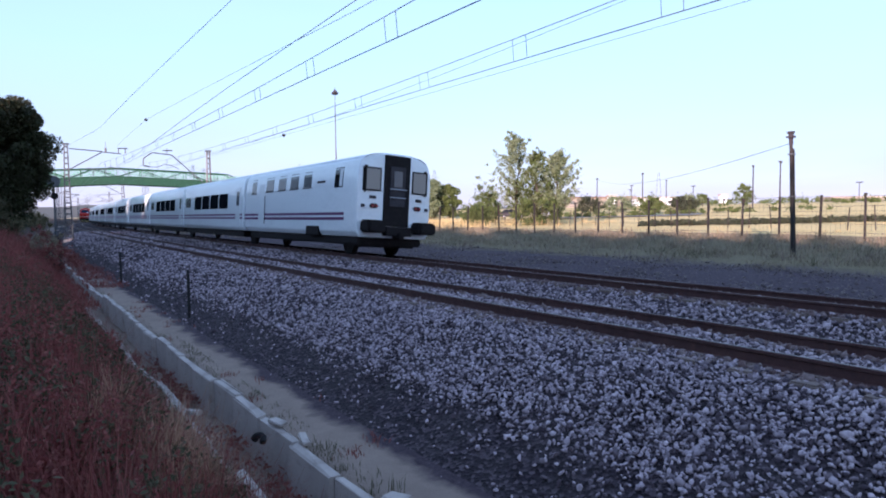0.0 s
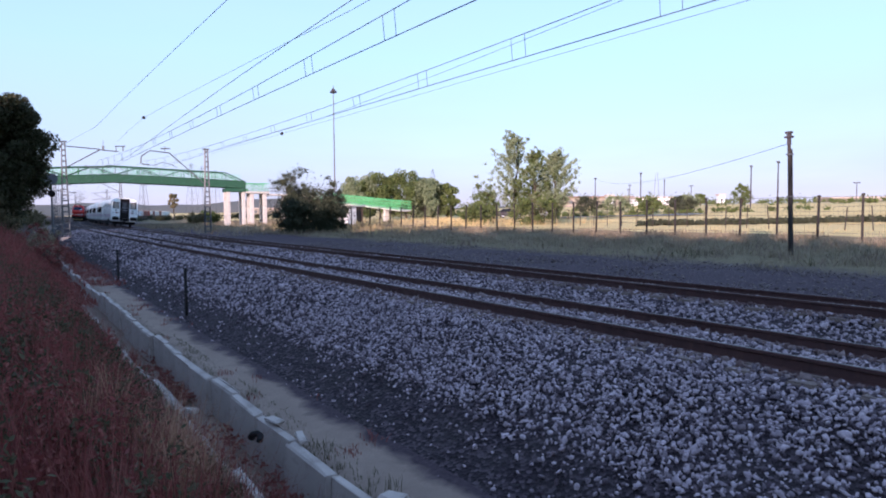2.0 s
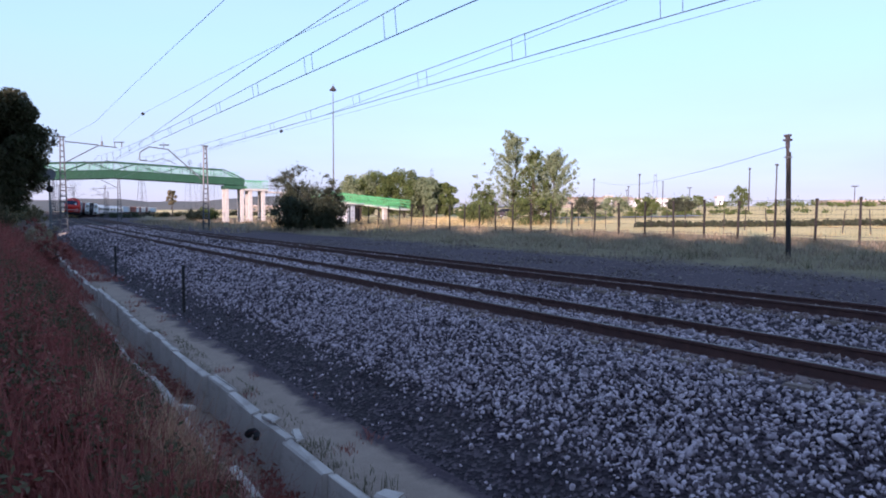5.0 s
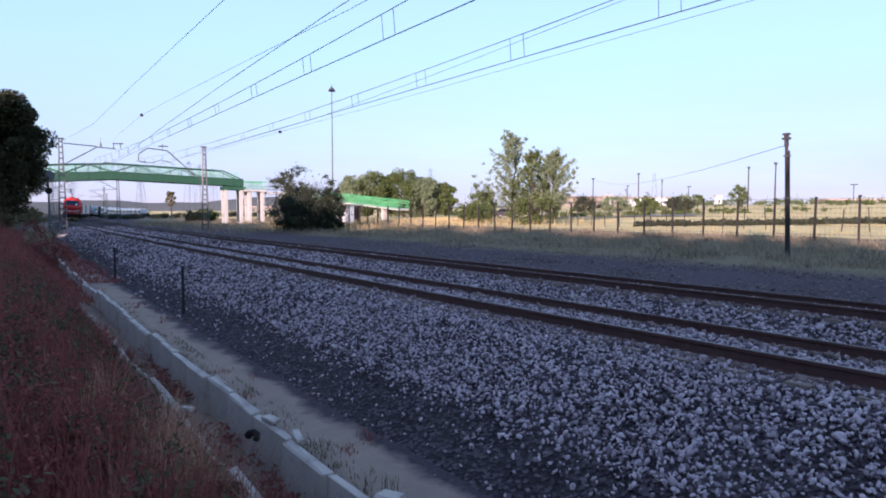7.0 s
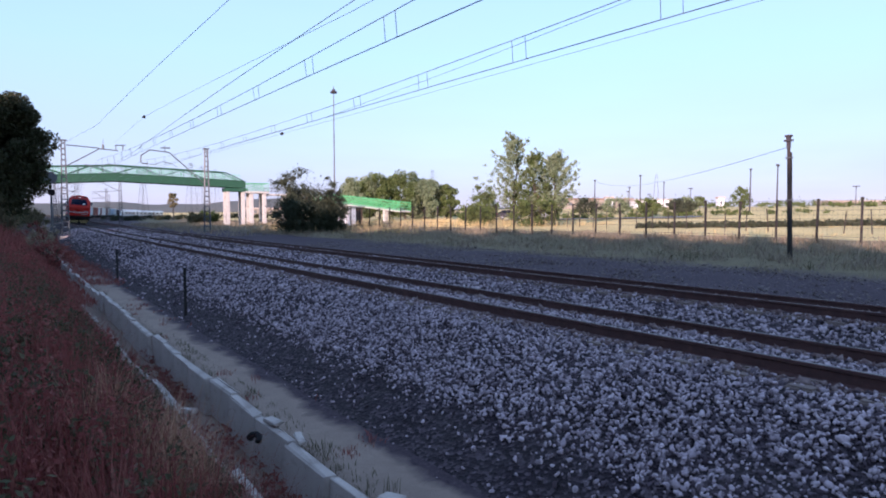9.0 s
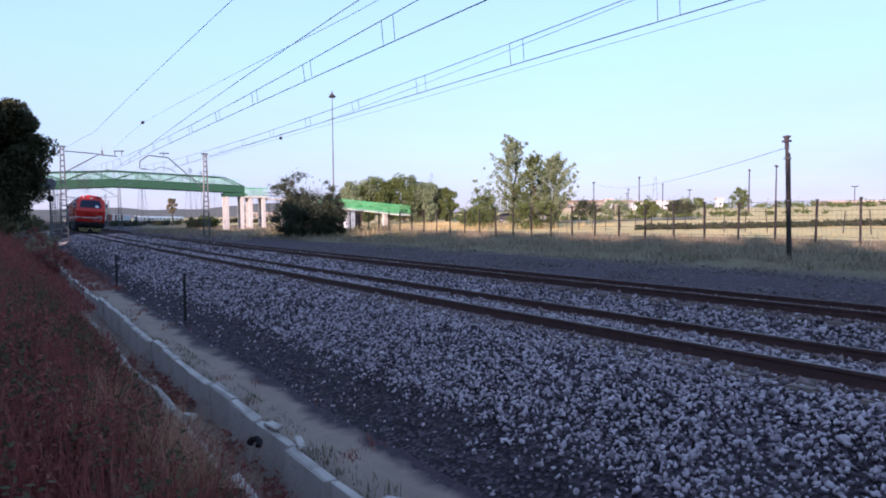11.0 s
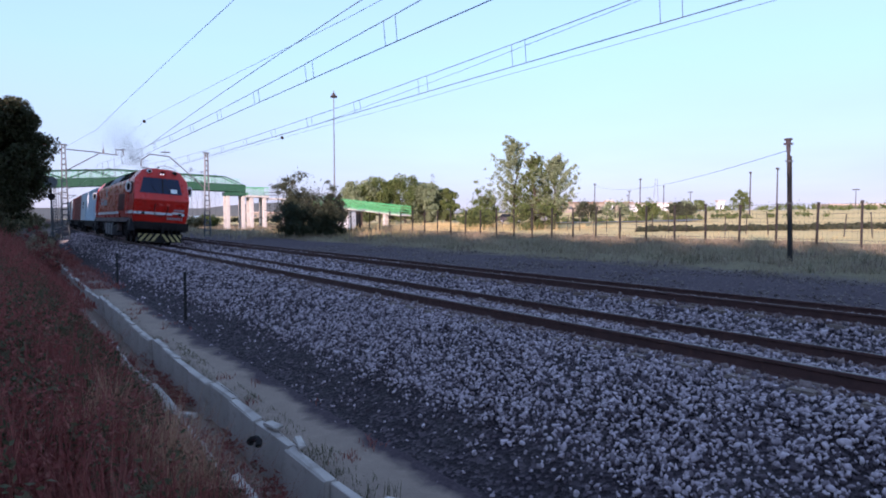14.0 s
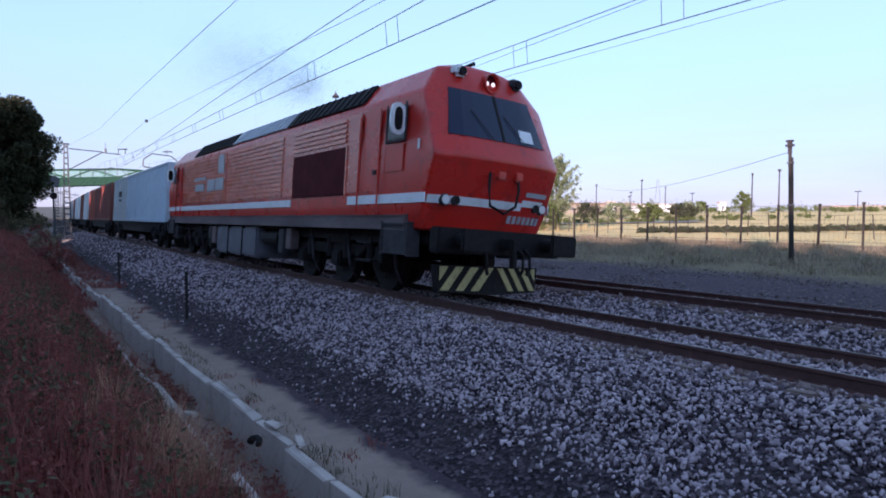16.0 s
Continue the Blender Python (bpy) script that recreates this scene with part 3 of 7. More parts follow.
part("pulley", rods(((4.3, -0.1, 8.75), (5.2, -0.1, 8.8), 0.05), ((4.4, 0, 8.3), (4.4, 0, 8.75), 0.04), ((5.0, 0, 8.3), (5.0, 0, 8.8), 0.05)), GALV, mast_near)
bm = bmesh.new()
insulator(bm, (1.7, 0, 6.75), (2.3, 0, 6.65), 0.09)
rod(bm, (2.3, 0, 6.65), (3.1, 0, 6.7), 0.03)
rod(bm, (3.1, 0, 6.7), (3.7, 0, 6.95), 0.03)
rod(bm, (3.7, 0, 6.95), (4.6, 0, 6.75), 0.03)
rod(bm, (4.6, 0, 6.75), (5.0, 0, 6.4), 0.03)
part("steady_arm", bm, GALV, mast_near)
ARM_FAR = [((-0.25, 0, 5.3), (-3.6, 0, 8.35)), ((-3.6, 0, 8.35), (-5.4, 0, 8.5)), ((-5.4, 0, 8.5), (-6.2, 0, 7.9)), ((-6.2, 0, 7.9), (-6.25, 0, 7.2))]
part("bracket_arm", rods(*[(a, b, 0.055) for a, b in ARM_FAR]), GALV, mast_far)
part("finial", rods(((-4.0, 0, 8.4), (-4.0, 0, 9.0), 0.03), ((-4.4, 0, 8.75), (-3.5, 0, 8.8), 0.06)), GALV, mast_far)
bm = bmesh.new()
insulator(bm, (-6.2, 0, 7.15), (-5.6, 0, 7.1), 0.09)
rod(bm, (-5.6, 0, 7.1), (-5.0, 0, 7.05), 0.03)
rod(bm, (-5.0, 0, 7.05), (-4.2, 0, 7.4), 0.03)
rod(bm, (-4.2, 0, 7.4), (-3.4, 0, 7.2), 0.03)
rod(bm, (-3.4, 0, 7.2), (-2.9, 0, 6.9), 0.03)
part("steady_arm", bm, GALV, mast_far)
# farther masts down the line
for s, u, d in ((124, -2.9, 1), (124, 7.0, -1), (180, -2.9, 1), (180, 7.0, -1), (236, -2.9, 1), (236, 7.0, -1)):
    ma = lattice_mast(s, u, -0.6, 8.4, "distant lattice steel mast with bracket arm")
    part("bracket_arm", rods(((d * 0.25, 0, 6.2), (d * 2.8, 0, 7.6), 0.05), ((d * 0.25, 0, 7.9), (d * 3.4, 0, 7.6), 0.04), ((d * 0.25, 0, 6.2), (d * 3.2, 0, 6.0), 0.04)), GALV, ma)


def wire(name, knots, r, label):
    """An overhead wire through knots of (s, u, z)."""
    ks = sorted(knots)
    s0, s1 = ks[0][0], ks[-1][0]
    pts = []
    n = max(8, int((s1 - s0) / 2))
    for i in range(n + 1):
        s = s0 + (s1 - s0) * i / n
        pts.append(along(s, float(np.interp(s, [k[0] for k in ks], [k[1] for k in ks])), float(np.interp(s, [k[0] for k in ks], [k[2] for k in ks]))))
    return tagged(tube(name, pts, r, WIRE, None, 6), label, "wire", "overhead wires")


def sag(s0, s1, z0, z1, low, u=0.0, n=12):
    out = []
    for i in range(n + 1):
        t = i / n
        out.append((s0 + (s1 - s0) * t, u, z0 + (z1 - z0) * t - 4 * low * t * (1 - t)))
    return out


def span(u, lift):
    """Contact wire, carrier and droppers over one track."""
    c = wire("contact_wire", [(-8, u, 5.28 + lift), (30, u + 0.1, 5.38 + lift), (68, u + 0.2, 5.55 + lift), (124, u, 5.4 + lift), (300, u, 5.4 + lift)], 0.011, "dark copper contact wire over the track")
    k = sag(0, 68, 6.25, 6.75, 0.78, u) + sag(68, 124, 6.75, 6.75, 0.8, u)[1:] + sag(124, 180, 6.75, 6.75, 0.8, u)[1:] + sag(180, 236, 6.75, 6.75, 0.8, u)[1:]
    k = [(-8, u, 6.45 + lift)] + [(a, b, z + lift) for a, b, z in k]
    m = wire("carrier_wire", k, 0.010, "sagging carrier wire above the contact wire")
    for i in range(15):
        s = 2.9 + 4.4 * i + (0 if u < 1 else -0.1)
        for d in (0.0, 0.5):
            zc = float(np.interp(s + d, [-8, 30, 68], [5.28, 5.38, 5.55])) + lift
            zm = float(np.interp(s + d, [a for a, _, _ in k], [z for _, _, z in k]))
            part("dropper", rods((along(s + d, u + 0.05, zc), along(s + d, u, zm), 0.008), n=5), WIRE, m)


span(0.0, 0.0)
span(SPACING, 0.05)
wire("overlap_wire", [(-4, -0.15, 6.75), (13, -0.15, 6.53), (23.5, -0.1, 6.27), (46, 0.1, 5.67), (68, 0.4, 5.75)], 0.0105, "dark overlap wire descending to the mast")
wire("overlap_carrier", [(-4, 0.1, 6.25), (13.6, 0.1, 6.45), (44.5, 0.5, 7.8), (68, 1.4, 8.4)], 0.007, "thin anchor wire rising to the mast")
wire("feeder_wire", [(-6, -2.78, 6.25), (14, -2.78, 6.27), (39, -2.8, 6.32), (68, -2.9, 8.0)], 0.007, "thin wire strung between the mast tops")
wire("overlap_wire", [(-4, 4.2, 6.62), (8.2, 4.1, 6.12), (15, 4.0, 5.76), (24, 3.9, 5.44), (68, 3.8, 5.75)], 0.006, "thin overlap wire over the farther track")
wire("feeder_wire", [(-8, 7.5, 6.45), (27, 7.5, 6.5), (38.6, 7.6, 6.62), (68, 9.7, 7.6)], 0.007, "thin feeder wire beyond the farther track")
for s, u, z in ((44.5, 0.5, 7.8), (38.6, 7.6, 6.62)):
    bm = bmesh.new()
    bmesh.ops.create_icosphere(bm, subdivisions=2, radius=0.105)
    for v in bm.verts:
        v.co.y *= 1.5
    ob = part("wire_insulator", bm, BLACK, smooth=True)
    ob.matrix_basis = place(s, u, z)
    tagged(ob, "small dark insulator hanging in the wire", "insulator", "wire insulators")


# ---- railway signal ----
def make_signal():
    si = new("railway_signal", None)
    si.matrix_basis = place(60, -4.2, -1.0)
    tagged(si, "slim grey signal post with round black head and grey board", "railway signal")
    part("post", rods(((0, 0, 0), (0, 0, 5.9), 0.09, 0.07)), GALV, si)
    part("head", rods(((0, -0.12, 4.25), (0, 0.12, 4.25), 0.27), n=20), BLACK, si, "round black signal head")
    part("hood", rods(((0, -0.35, 4.3), (0, -0.12, 4.3), 0.16), n=16), BLACK, si)
    part("board", rods(((0, -0.08, 5.45), (0, 0.04, 5.45), 0.48), n=24), GALV, si, "round grey back board")
    part("ladder", rods(((0.25, 0.1, 0), (0.25, 0.1, 5), 0.02), ((0.5, 0.1, 0), (0.5, 0.1, 5), 0.02), *[((0.25, 0.1, 0.4 + q * 0.35), (0.5, 0.1, 0.4 + q * 0.35), 0.012) for q in range(13)]), GALV, si)
    part("cabinet", boxes((-0.3, 0.3, -0.25, 0.25, 0, 1.0), bevel=0.03), GREY, si)
    return si


make_signal()


# ---- green footbridge ----
def make_bridge():
    br = new("footbridge", None)
    br.matrix_basis = place(103, 0, 0)
    tagged(br, "green steel footbridge with truss sides across both tracks", "footbridge")

    def zb(u):
        return float(np.interp(u, [-14, -4.8, 4.6, 23.2], [5.25, 5.75, 6.32, 5.72]))
    us = [-14 + 1.55 * i for i in range(25)]
    for side, y in (("near", -1.1), ("far", 1.1)):
        bm = bmesh.new()
        for a, b in zip(us, us[1:]):
            v = [bm.verts.new(p) for p in ((a, y - 0.05, zb(a)), (b, y - 0.05, zb(b)), (b, y - 0.05, zb(b) + 1.1), (a, y - 0.05, zb(a) + 1.1),
                                           (a, y + 0.05, zb(a)), (b, y + 0.05, zb(b)), (b, y + 0.05, zb(b) + 1.1), (a, y + 0.05, zb(a) + 1.1))]
            for f in ((0, 1, 2, 3), (5, 4, 7, 6), (3, 2, 6, 7), (1, 0, 4, 5)):
                bm.faces.new([v[i] for i in f])
        bmesh.ops.remove_doubles(bm, verts=bm.verts, dist=0.001)
        for a in us:
            part("stiffener", boxes((a - 0.05, a + 0.05, y - 0.1, y + 0.1, zb(a) + 0.05, zb(a) + 1.05)), GREEN, br)
        for zo in (0.03, 1.08):
            tube("flange", [(a, y, zb(a) + zo) for a in us], 0.1, GREEN, br, 4)
        part("girder", bm, GREEN, br, "dark green plate girder")
        top = [u for u in us if u < 21.6]
        tube("top_chord", [(a, y, zb(a) + 2.3) for a in top] + [(23.2, y, zb(23.2) + 1.0)], 0.09, GREEN, br, 6)
        for i, a in enumerate(us):
            if a < 21.6:
                part("post", rods(((a, y, zb(a) + 1.1), (a, y, zb(a) + 2.3), 0.035)), GREEN, br)
        for i in range(0, len(us) - 3, 4):
            a, b, c = us[i], us[i + 2], us[min(i + 4, len(us) - 1)]
            if c < 22:
                part("brace", rods(((a, y, zb(a) + 1.1), (b, y, zb(b) + 2.3), 0.06), ((b, y, zb(b) + 2.3), (c, y, zb(c) + 1.1), 0.06)), GREEN, br)
        bm = bmesh.new()
        u = -14.0
        while u < 22.5:
            rod(bm, (u, y + 0.06, zb(u) + 1.1), (u, y + 0.06, zb(u) + 2.15), 0.019, n=4)
            u += 0.2
        tagged(part("mesh_bars", bm, BRIGHTGREEN, br, "thin green infill bars"), kind="stuff")
    part("deck", boxes(*[(a, b, -1.05, 1.05, (zb(a) + zb(b)) / 2 + 0.12, (zb(a) + zb(b)) / 2 + 0.3) for a, b in zip(us, us[1:])]), PALECONCRETE, br)
    # concrete portal, landing tower and walkway
    for u in (20.5, 22.9):
        for y in (-0.9, 0.9):
            part("column", boxes((u - 0.26, u + 0.26, y - 0.26, y + 0.26, -0.5, 5.1), bevel=0.03), PALECONCRETE, br, "pale concrete column")
    part("cross_beam", boxes((20.1, 23.6, -1.3, 1.3, 5.1, 5.65), bevel=0.03), GREEN, br)
    for u in (24.2, 26.3):
        for y in (-1.0, 1.0):
            part("column", boxes((u - 0.28, u + 0.28, y - 0.28, y + 0.28, -0.5, 4.9), bevel=0.03), PALECONCRETE, br, "pale concrete column")
    part("landing", boxes((23.2, 27.0, -1.5, 1.5, 4.9, 5.2), bevel=0.02), PALECONCRETE, br)
    bm = bmesh.new()
    for q in range(20):
        u = 23.3 + q * 0.19
        rod(bm, (u, -1.45, 5.2), (u, -1.45, 6.5), 0.022, n=4)
        rod(bm, (u, 1.45, 5.2), (u, 1.45, 6.5), 0.022, n=4)
    for y in (-1.45, 1.45):
        rod(bm, (23.2, y, 6.5), (27, y, 6.5), 0.06, n=5)
    tagged(part("landing_fence", bm, BRIGHTGREEN, br, "light green mesh fence"), kind="stuff")
    part("walkway", boxes((27.0, 36.5, -1.2, 1.2, 4.6, 4.85)), PALECONCRETE, br)
    for y in (-1.15, 1.15):
        part("handrail", rods(((27, y, 5.85), (36.5, y, 5.7), 0.04), ((27, y, 5.35), (36.5, y, 5.3), 0.03), *[((27 + q * 1.2, y, 4.8), (27 + q * 1.2, y, 5.85), 0.03) for q in range(8)]), GALV, br)
    for u in (30, 35.5):
        part("column", boxes((u - 0.3, u + 0.3, -0.8, 0.8, -0.3, 4.6)), PALECONCRETE, br)
    return br


make_bridge()


def make_ramp():
    ra = new("footbridge_ramp", None)
    tagged(ra, "bright green mesh-sided ramp descending from the footbridge", "ramp")
    a, b = Vector((44.6, 97.0, 3.9)), Vector((47.6, 74.5, 2.0))
    d = (b - a).normalized()
    side = Vector((-d.y, d.x, 0)).normalized()
    part("ramp_deck", boxes((-1.0, 1.0, 0, (b - a).length, -0.2, 0)), PALECONCRETE, ra)
    m = Matrix.Translation(a) @ d.to_track_quat("Y", "Z").to_matrix().to_4x4()
    ra.children[-1].matrix_basis = m
    for x in (-1.0, 1.0):
        bm = bmesh.new()
        L = (b - a).length
        for z in (0.0, 0.35, 0.7, 1.15):
            rod(bm, (x, 0, z), (x, L, z), 0.045, n=5)
        y = 0.0
        while y < L:
            rod(bm, (x, y, 0), (x, y, 1.15), 0.03, n=4)
            y += 0.28
        ob = part("railing", bm, BRIGHTGREEN, ra, "bright green mesh railing")
        ob.matrix_basis = m
    for t in (0.12, 0.45, 0.8):
        p = a.lerp(b, t)
        part("column", boxes((p.x - 0.3, p.x + 0.3, p.y - 0.3, p.y + 0.3, -0.2, p.z - 0.15), bevel=0.02), PALECONCRETE, ra)
    return ra


make_ramp()


# ---- trackside hut, poles, fence ----
def make_hut():
    hu = new("trackside_hut", None)
    hu.matrix_basis = pose(36.2, 70.3, 0.05, 0, 0, 18)
    tagged(hu, "small white rendered trackside hut with flat slab roof", "hut")
    part("side_wall", boxes((-0.55, 1.9, -0.9, 0.9, 0, 2.25), bevel=0.02), worn("hut_brick", (0.16, 0.09, 0.06), (0.11, 0.07, 0.05), 4, 0.9), hu, "brown brick side wall")
    part("front_wall", boxes((-0.68, 0.55, -1.0, -0.9, 0, 2.3), (-0.68, -0.55, -1.0, 0.9, 0, 2.3)), WHITE, hu, "white rendered wall")
    part("roof", boxes((-0.9, 2.1, -1.2, 1.1, 2.3, 2.5), bevel=0.03), PALECONCRETE, hu)
    part("door", boxes((0.7, 1.5, -0.93, -0.9, 0, 1.95)), DARKSTEEL, hu)
    return hu


make_hut()


def make_pole():
    po = new("old_telegraph_pole", None)
    po.matrix_basis = pose(26.25, 12.1, -0.55, -1.0, -2.0, 0)
    tagged(po, "weathered dark pole doubled by a shorter steel post", "telegraph pole")
    part("pole", rods(((0, 0, 0), (0, 0, 5.1), 0.075, 0.06), n=10), WOODPOLE, po)
    part("steel_post", boxes((0.06, 0.17, -0.06, 0.06, 0, 4.55), bevel=0.01), DARKSTEEL, po, "rusted steel post strapped to the pole")
    part("head", boxes((-0.13, 0.13, -0.13, 0.13, 4.98, 5.06), (-0.11, 0.11, -0.11, 0.11, 5.16, 5.24), (-0.07, 0.07, -0.07, 0.07, 5.05, 5.18), (-0.06, 0.06, -0.06, 0.06, 4.7, 4.98)), GREY, po, "stacked porcelain and steel head")
    part("strap", boxes((-0.09, 0.19, -0.09, 0.09, 4.3, 4.36), (-0.09, 0.19, -0.09, 0.09, 2.6, 2.66)), GALV, po)
    return po


make_pole()
wire_pts = [Vector((26.3, 12.2, 4.25)).lerp(Vector((92, 78, 7.8)), t) - Vector((0, 0, 5.0 * t * (1 - t))) for t in [i / 14 for i in range(15)]]
tagged(tube("telephone_wire", wire_pts, 0.012, WIRE, None, 5), "thin sagging wire from the old pole", "wire")


def make_fence():
    fe = new("boundary_fence", None)
    tagged(fe, "steel post and wire mesh fence along the field", "fence")
    posts = [Vector((34.83 - 0.062 * k, 12.66 + 2.04 * k, 0)) for k in range(-9, 29)]
    wob = random.Random(8)
    mesh = None
    for i, p in enumerate(posts):
        z = ground_z(p.x, p.y)
        if mesh is None:
            ob = part("post", boxes((-0.05, 0.05, -0.05, 0.05, -0.3, 2.26), (-0.065, 0.065, -0.065, 0.065, 2.2, 2.28), bevel=0.008), DARKSTEEL, fe)
            mesh = ob.data
        else:
            ob = new("post", mesh)
            ob.parent = fe
        ob.matrix_basis = pose(p.x, p.y, z + wob.uniform(-0.06, 0.08), wob.uniform(-1, 1), wob.uniform(-1.5, 1.5), wob.uniform(-10, 10))
    for h in (0.35, 0.8, 1.25, 1.7, 2.2):
        tube("strand", [Vector((p.x, p.y - 0.06, ground_z(p.x, p.y) + h + wob.uniform(-0.02, 0.02))) for p in posts], 0.009, DARKSTEEL, fe, 4)
    bm = bmesh.new()
    for a, b in zip(posts, posts[1:]):
        for q in range(9):
            p = a.lerp(b, q / 9)
            z = ground_z(p.x, p.y)
            rod(bm, (p.x, p.y - 0.05, z + 0.1), (p.x, p.y - 0.05, z + 2.15), 0.004, n=3)
    tagged(part("wire_mesh", bm, DARKSTEEL, fe, "thin wire mesh"), kind="stuff")
    return fe


make_fence()


def make_field_stakes():
    """Thin stakes of a lower wire fence standing out in the field."""
    fe = new("field_fence", None)
    tagged(fe, "low fence of thin wooden stakes out in the dry field", "fence")
    wob = random.Random(21)
    at = [Vector((46.0 + 0.05 * k, 6.0 + 1.7 * k, 0)) for k in range(30)]
    first = None
    for p in at:
        if first is None:
            ob = part("stake", boxes((-0.03, 0.03, -0.03, 0.03, -0.3, 1.75), bevel=0.006), WOODPOLE, fe)
            first = ob.data
        else:
            ob = new("stake", first)
            ob.parent = fe
        ob.matrix_basis = pose(p.x, p.y, ground_z(p.x, p.y) + wob.uniform(-0.3, 0.1), wob.uniform(-4, 4), wob.uniform(-4, 4), wob.uniform(0, 90))
    for h in (0.7, 1.25):
        tube("strand", [Vector((p.x, p.y, ground_z(p.x, p.y) + h)) for p in at], 0.010, DARKSTEEL, fe, 4)


make_field_stakes()


def make_car(x, y, turn, mat, label):
    """A parked hatchback: lower body, glazed cabin, four wheels, lamps."""
    c = new("parked_car", None)
    c.matrix_basis = pose(x, y, ground_z(x, y) + 0.22, 0, 0, turn)
    tagged(c, label, "car", "cars by the road")
    side = [(-2.0, 0.32), (2.0, 0.32), (2.05, 0.62), (1.85, 0.86), (0.95, 0.95), (-1.75, 1.0), (-2.05, 0.85), (-2.08, 0.5)]
    cabin = [(1.0, 0.94), (0.35, 1.40), (-1.2, 1.44), (-1.85, 1.0)]
    for nm, prof, w, m in (("body", side, 0.84, mat), ("cabin", cabin, 0.70, GLASS)):
        bm = bmesh.new()
        rows = [[bm.verts.new((px, sy * w, pz)) for px, pz in prof] for sy in (-1, 1)]
        n = len(prof)
        for i in range(n):
            k = (i + 1) % n
            bm.faces.new((rows[0][i], rows[0][k], rows[1][k], rows[1][i]))
        bm.faces.new(rows[0][::-1])
        bm.faces.new(rows[1])
        bmesh.ops.recalc_face_normals(bm, faces=bm.faces)
        bmesh.ops.bevel(bm, geom=list(bm.edges), offset=0.06, segments=2, affect="EDGES")
        part(nm, bm, m, c, smooth=True)
    part("roof", boxes((-1.2, 0.3, -0.66, 0.66, 1.41, 1.47), bevel=0.03), mat, c)
    for wx in (-1.3, 1.3):
        for wy in (-0.78, 0.78):
            wh = part("wheel", rods(((wx, wy - 0.1, 0.30), (wx, wy + 0.1, 0.30), 0.31), n=18), BLACK, c)
            part("rim", rods(((wx, wy - 0.11, 0.30), (wx, wy + 0.11, 0.30), 0.19), n=14), LIGHTGREY, wh)
    for wy in (-0.6, 0.6):
        part("headlight", boxes((1.93, 2.06, wy - 0.16, wy + 0.16, 0.62, 0.76), bevel=0.02), LENS, c)
        part("tail_light", boxes((-2.10, -2.0, wy - 0.14, wy + 0.14, 0.68, 0.88), bevel=0.02), TAIL, c)


make_car(67.2, 74.2, -36, GREY, "dark grey parked hatchback beside the service road")
make_car(71.5, 71.0, -36, LIGHTGREY, "pale silver parked hatchback beside the service road")


# ---- floodlight mast and street lamps ----
def make_floodlight():
    fl = new("floodlight_mast", None)
    fl.matrix_basis = pose(54.0, 110, 0.2)
    tagged(fl, "very tall slim grey floodlight mast with ring of lamps", "floodlight mast")
    part("pole", rods(((0, 0, 0), (0, 0, 25.8), 0.17, 0.07), n=10), GALV, fl)
    part("ring", rods(((0, 0, 24.6), (0, 0, 24.9), 0.4, 0.45), ((0, 0, 24.9), (0, 0, 25.4), 0.45, 0.15), n=14), GREY, fl)
    for q in range(8):
        a = q * math.pi / 4
        part("floodlight", boxes((0.5 * math.cos(a) - 0.14, 0.5 * math.cos(a) + 0.14, 0.5 * math.sin(a) - 0.14, 0.5 * math.sin(a) + 0.14, 24.5, 24.85), bevel=0.04), GREY, fl)
    return fl


make_floodlight()


def make_street_lamp():
    sl = new("street_lamp", None)
    tagged(sl, "tall slim street lamp with twin flat heads", "street lamp", "distant street lamps")
    part("column", rods(((0, 0, -0.3), (0, 0, 9.8), 0.15, 0.10), n=8), GREY, sl)
    for x in (-1, 1):
        hd = part("lamp_head", boxes((min(0.05 * x, 0.95 * x), max(0.05 * x, 0.95 * x), -0.22, 0.22, 9.72, 9.98), bevel=0.03), GREY, sl)
    return sl


lamp0 = make_street_lamp()
LAMPS = [(113.0, 54.5), (119.0, 62.5), (149.3, 102.4), (118.7, 87.5), (126.2, 106.9), (168, 128), (196, 150), (190, 120), (230, 165), (215, 80), (240, 70), (205, 60)]
for q, (x, y) in enumerate(LAMPS):
    ob = lamp0 if q == 0 else copy_thing(lamp0, Matrix())
    ob.matrix_basis = pose(x, y, 0.4, 0, 0, 20 + q * 7)


def make_pylon(x, y, h):
    py = new("power_pylon", None)
    py.matrix_basis = pose(x, y, 0.5, 0, 0, 25)
    tagged(py, "hazy distant lattice power pylon", "pylon", "distant pylons")
    w = h * 0.09
    bm = bmesh.new()
    for sx in (-1, 1):
        for sy in (-1, 1):
            rod(bm, (sx * w, sy * w, 0), (sx * w * 0.18, sy * w * 0.18, h), 0.07, n=4)
    for q in range(8):
        z, z2 = h * q / 8, h * (q + 1) / 8
        a, b = w * (1 - 0.82 * q / 8), w * (1 - 0.82 * (q + 1) / 8)
        for s in (-1, 1):
            rod(bm, (-a, s * a, z), (b, s * b, z2), 0.04, n=3)
            rod(bm, (a, s * a, z), (-b, s * b, z2), 0.04, n=3)
    part("tower", bm, GALV, py)
    for z, l in ((0.72, 0.16), (0.84, 0.2), (0.95, 0.13)):
        part("cross_arm", rods(((-h * l, 0, h * z), (h * l, 0, h * z), 0.07), n=4), GALV, py)
    return py


for x, y, h in ((330, 470, 42), (470, 330, 36), (640, 200, 44), (105, 420, 34), (125, 470, 36), (160, 560, 40), (60, 330, 22)):
    make_pylon(x, y, h)


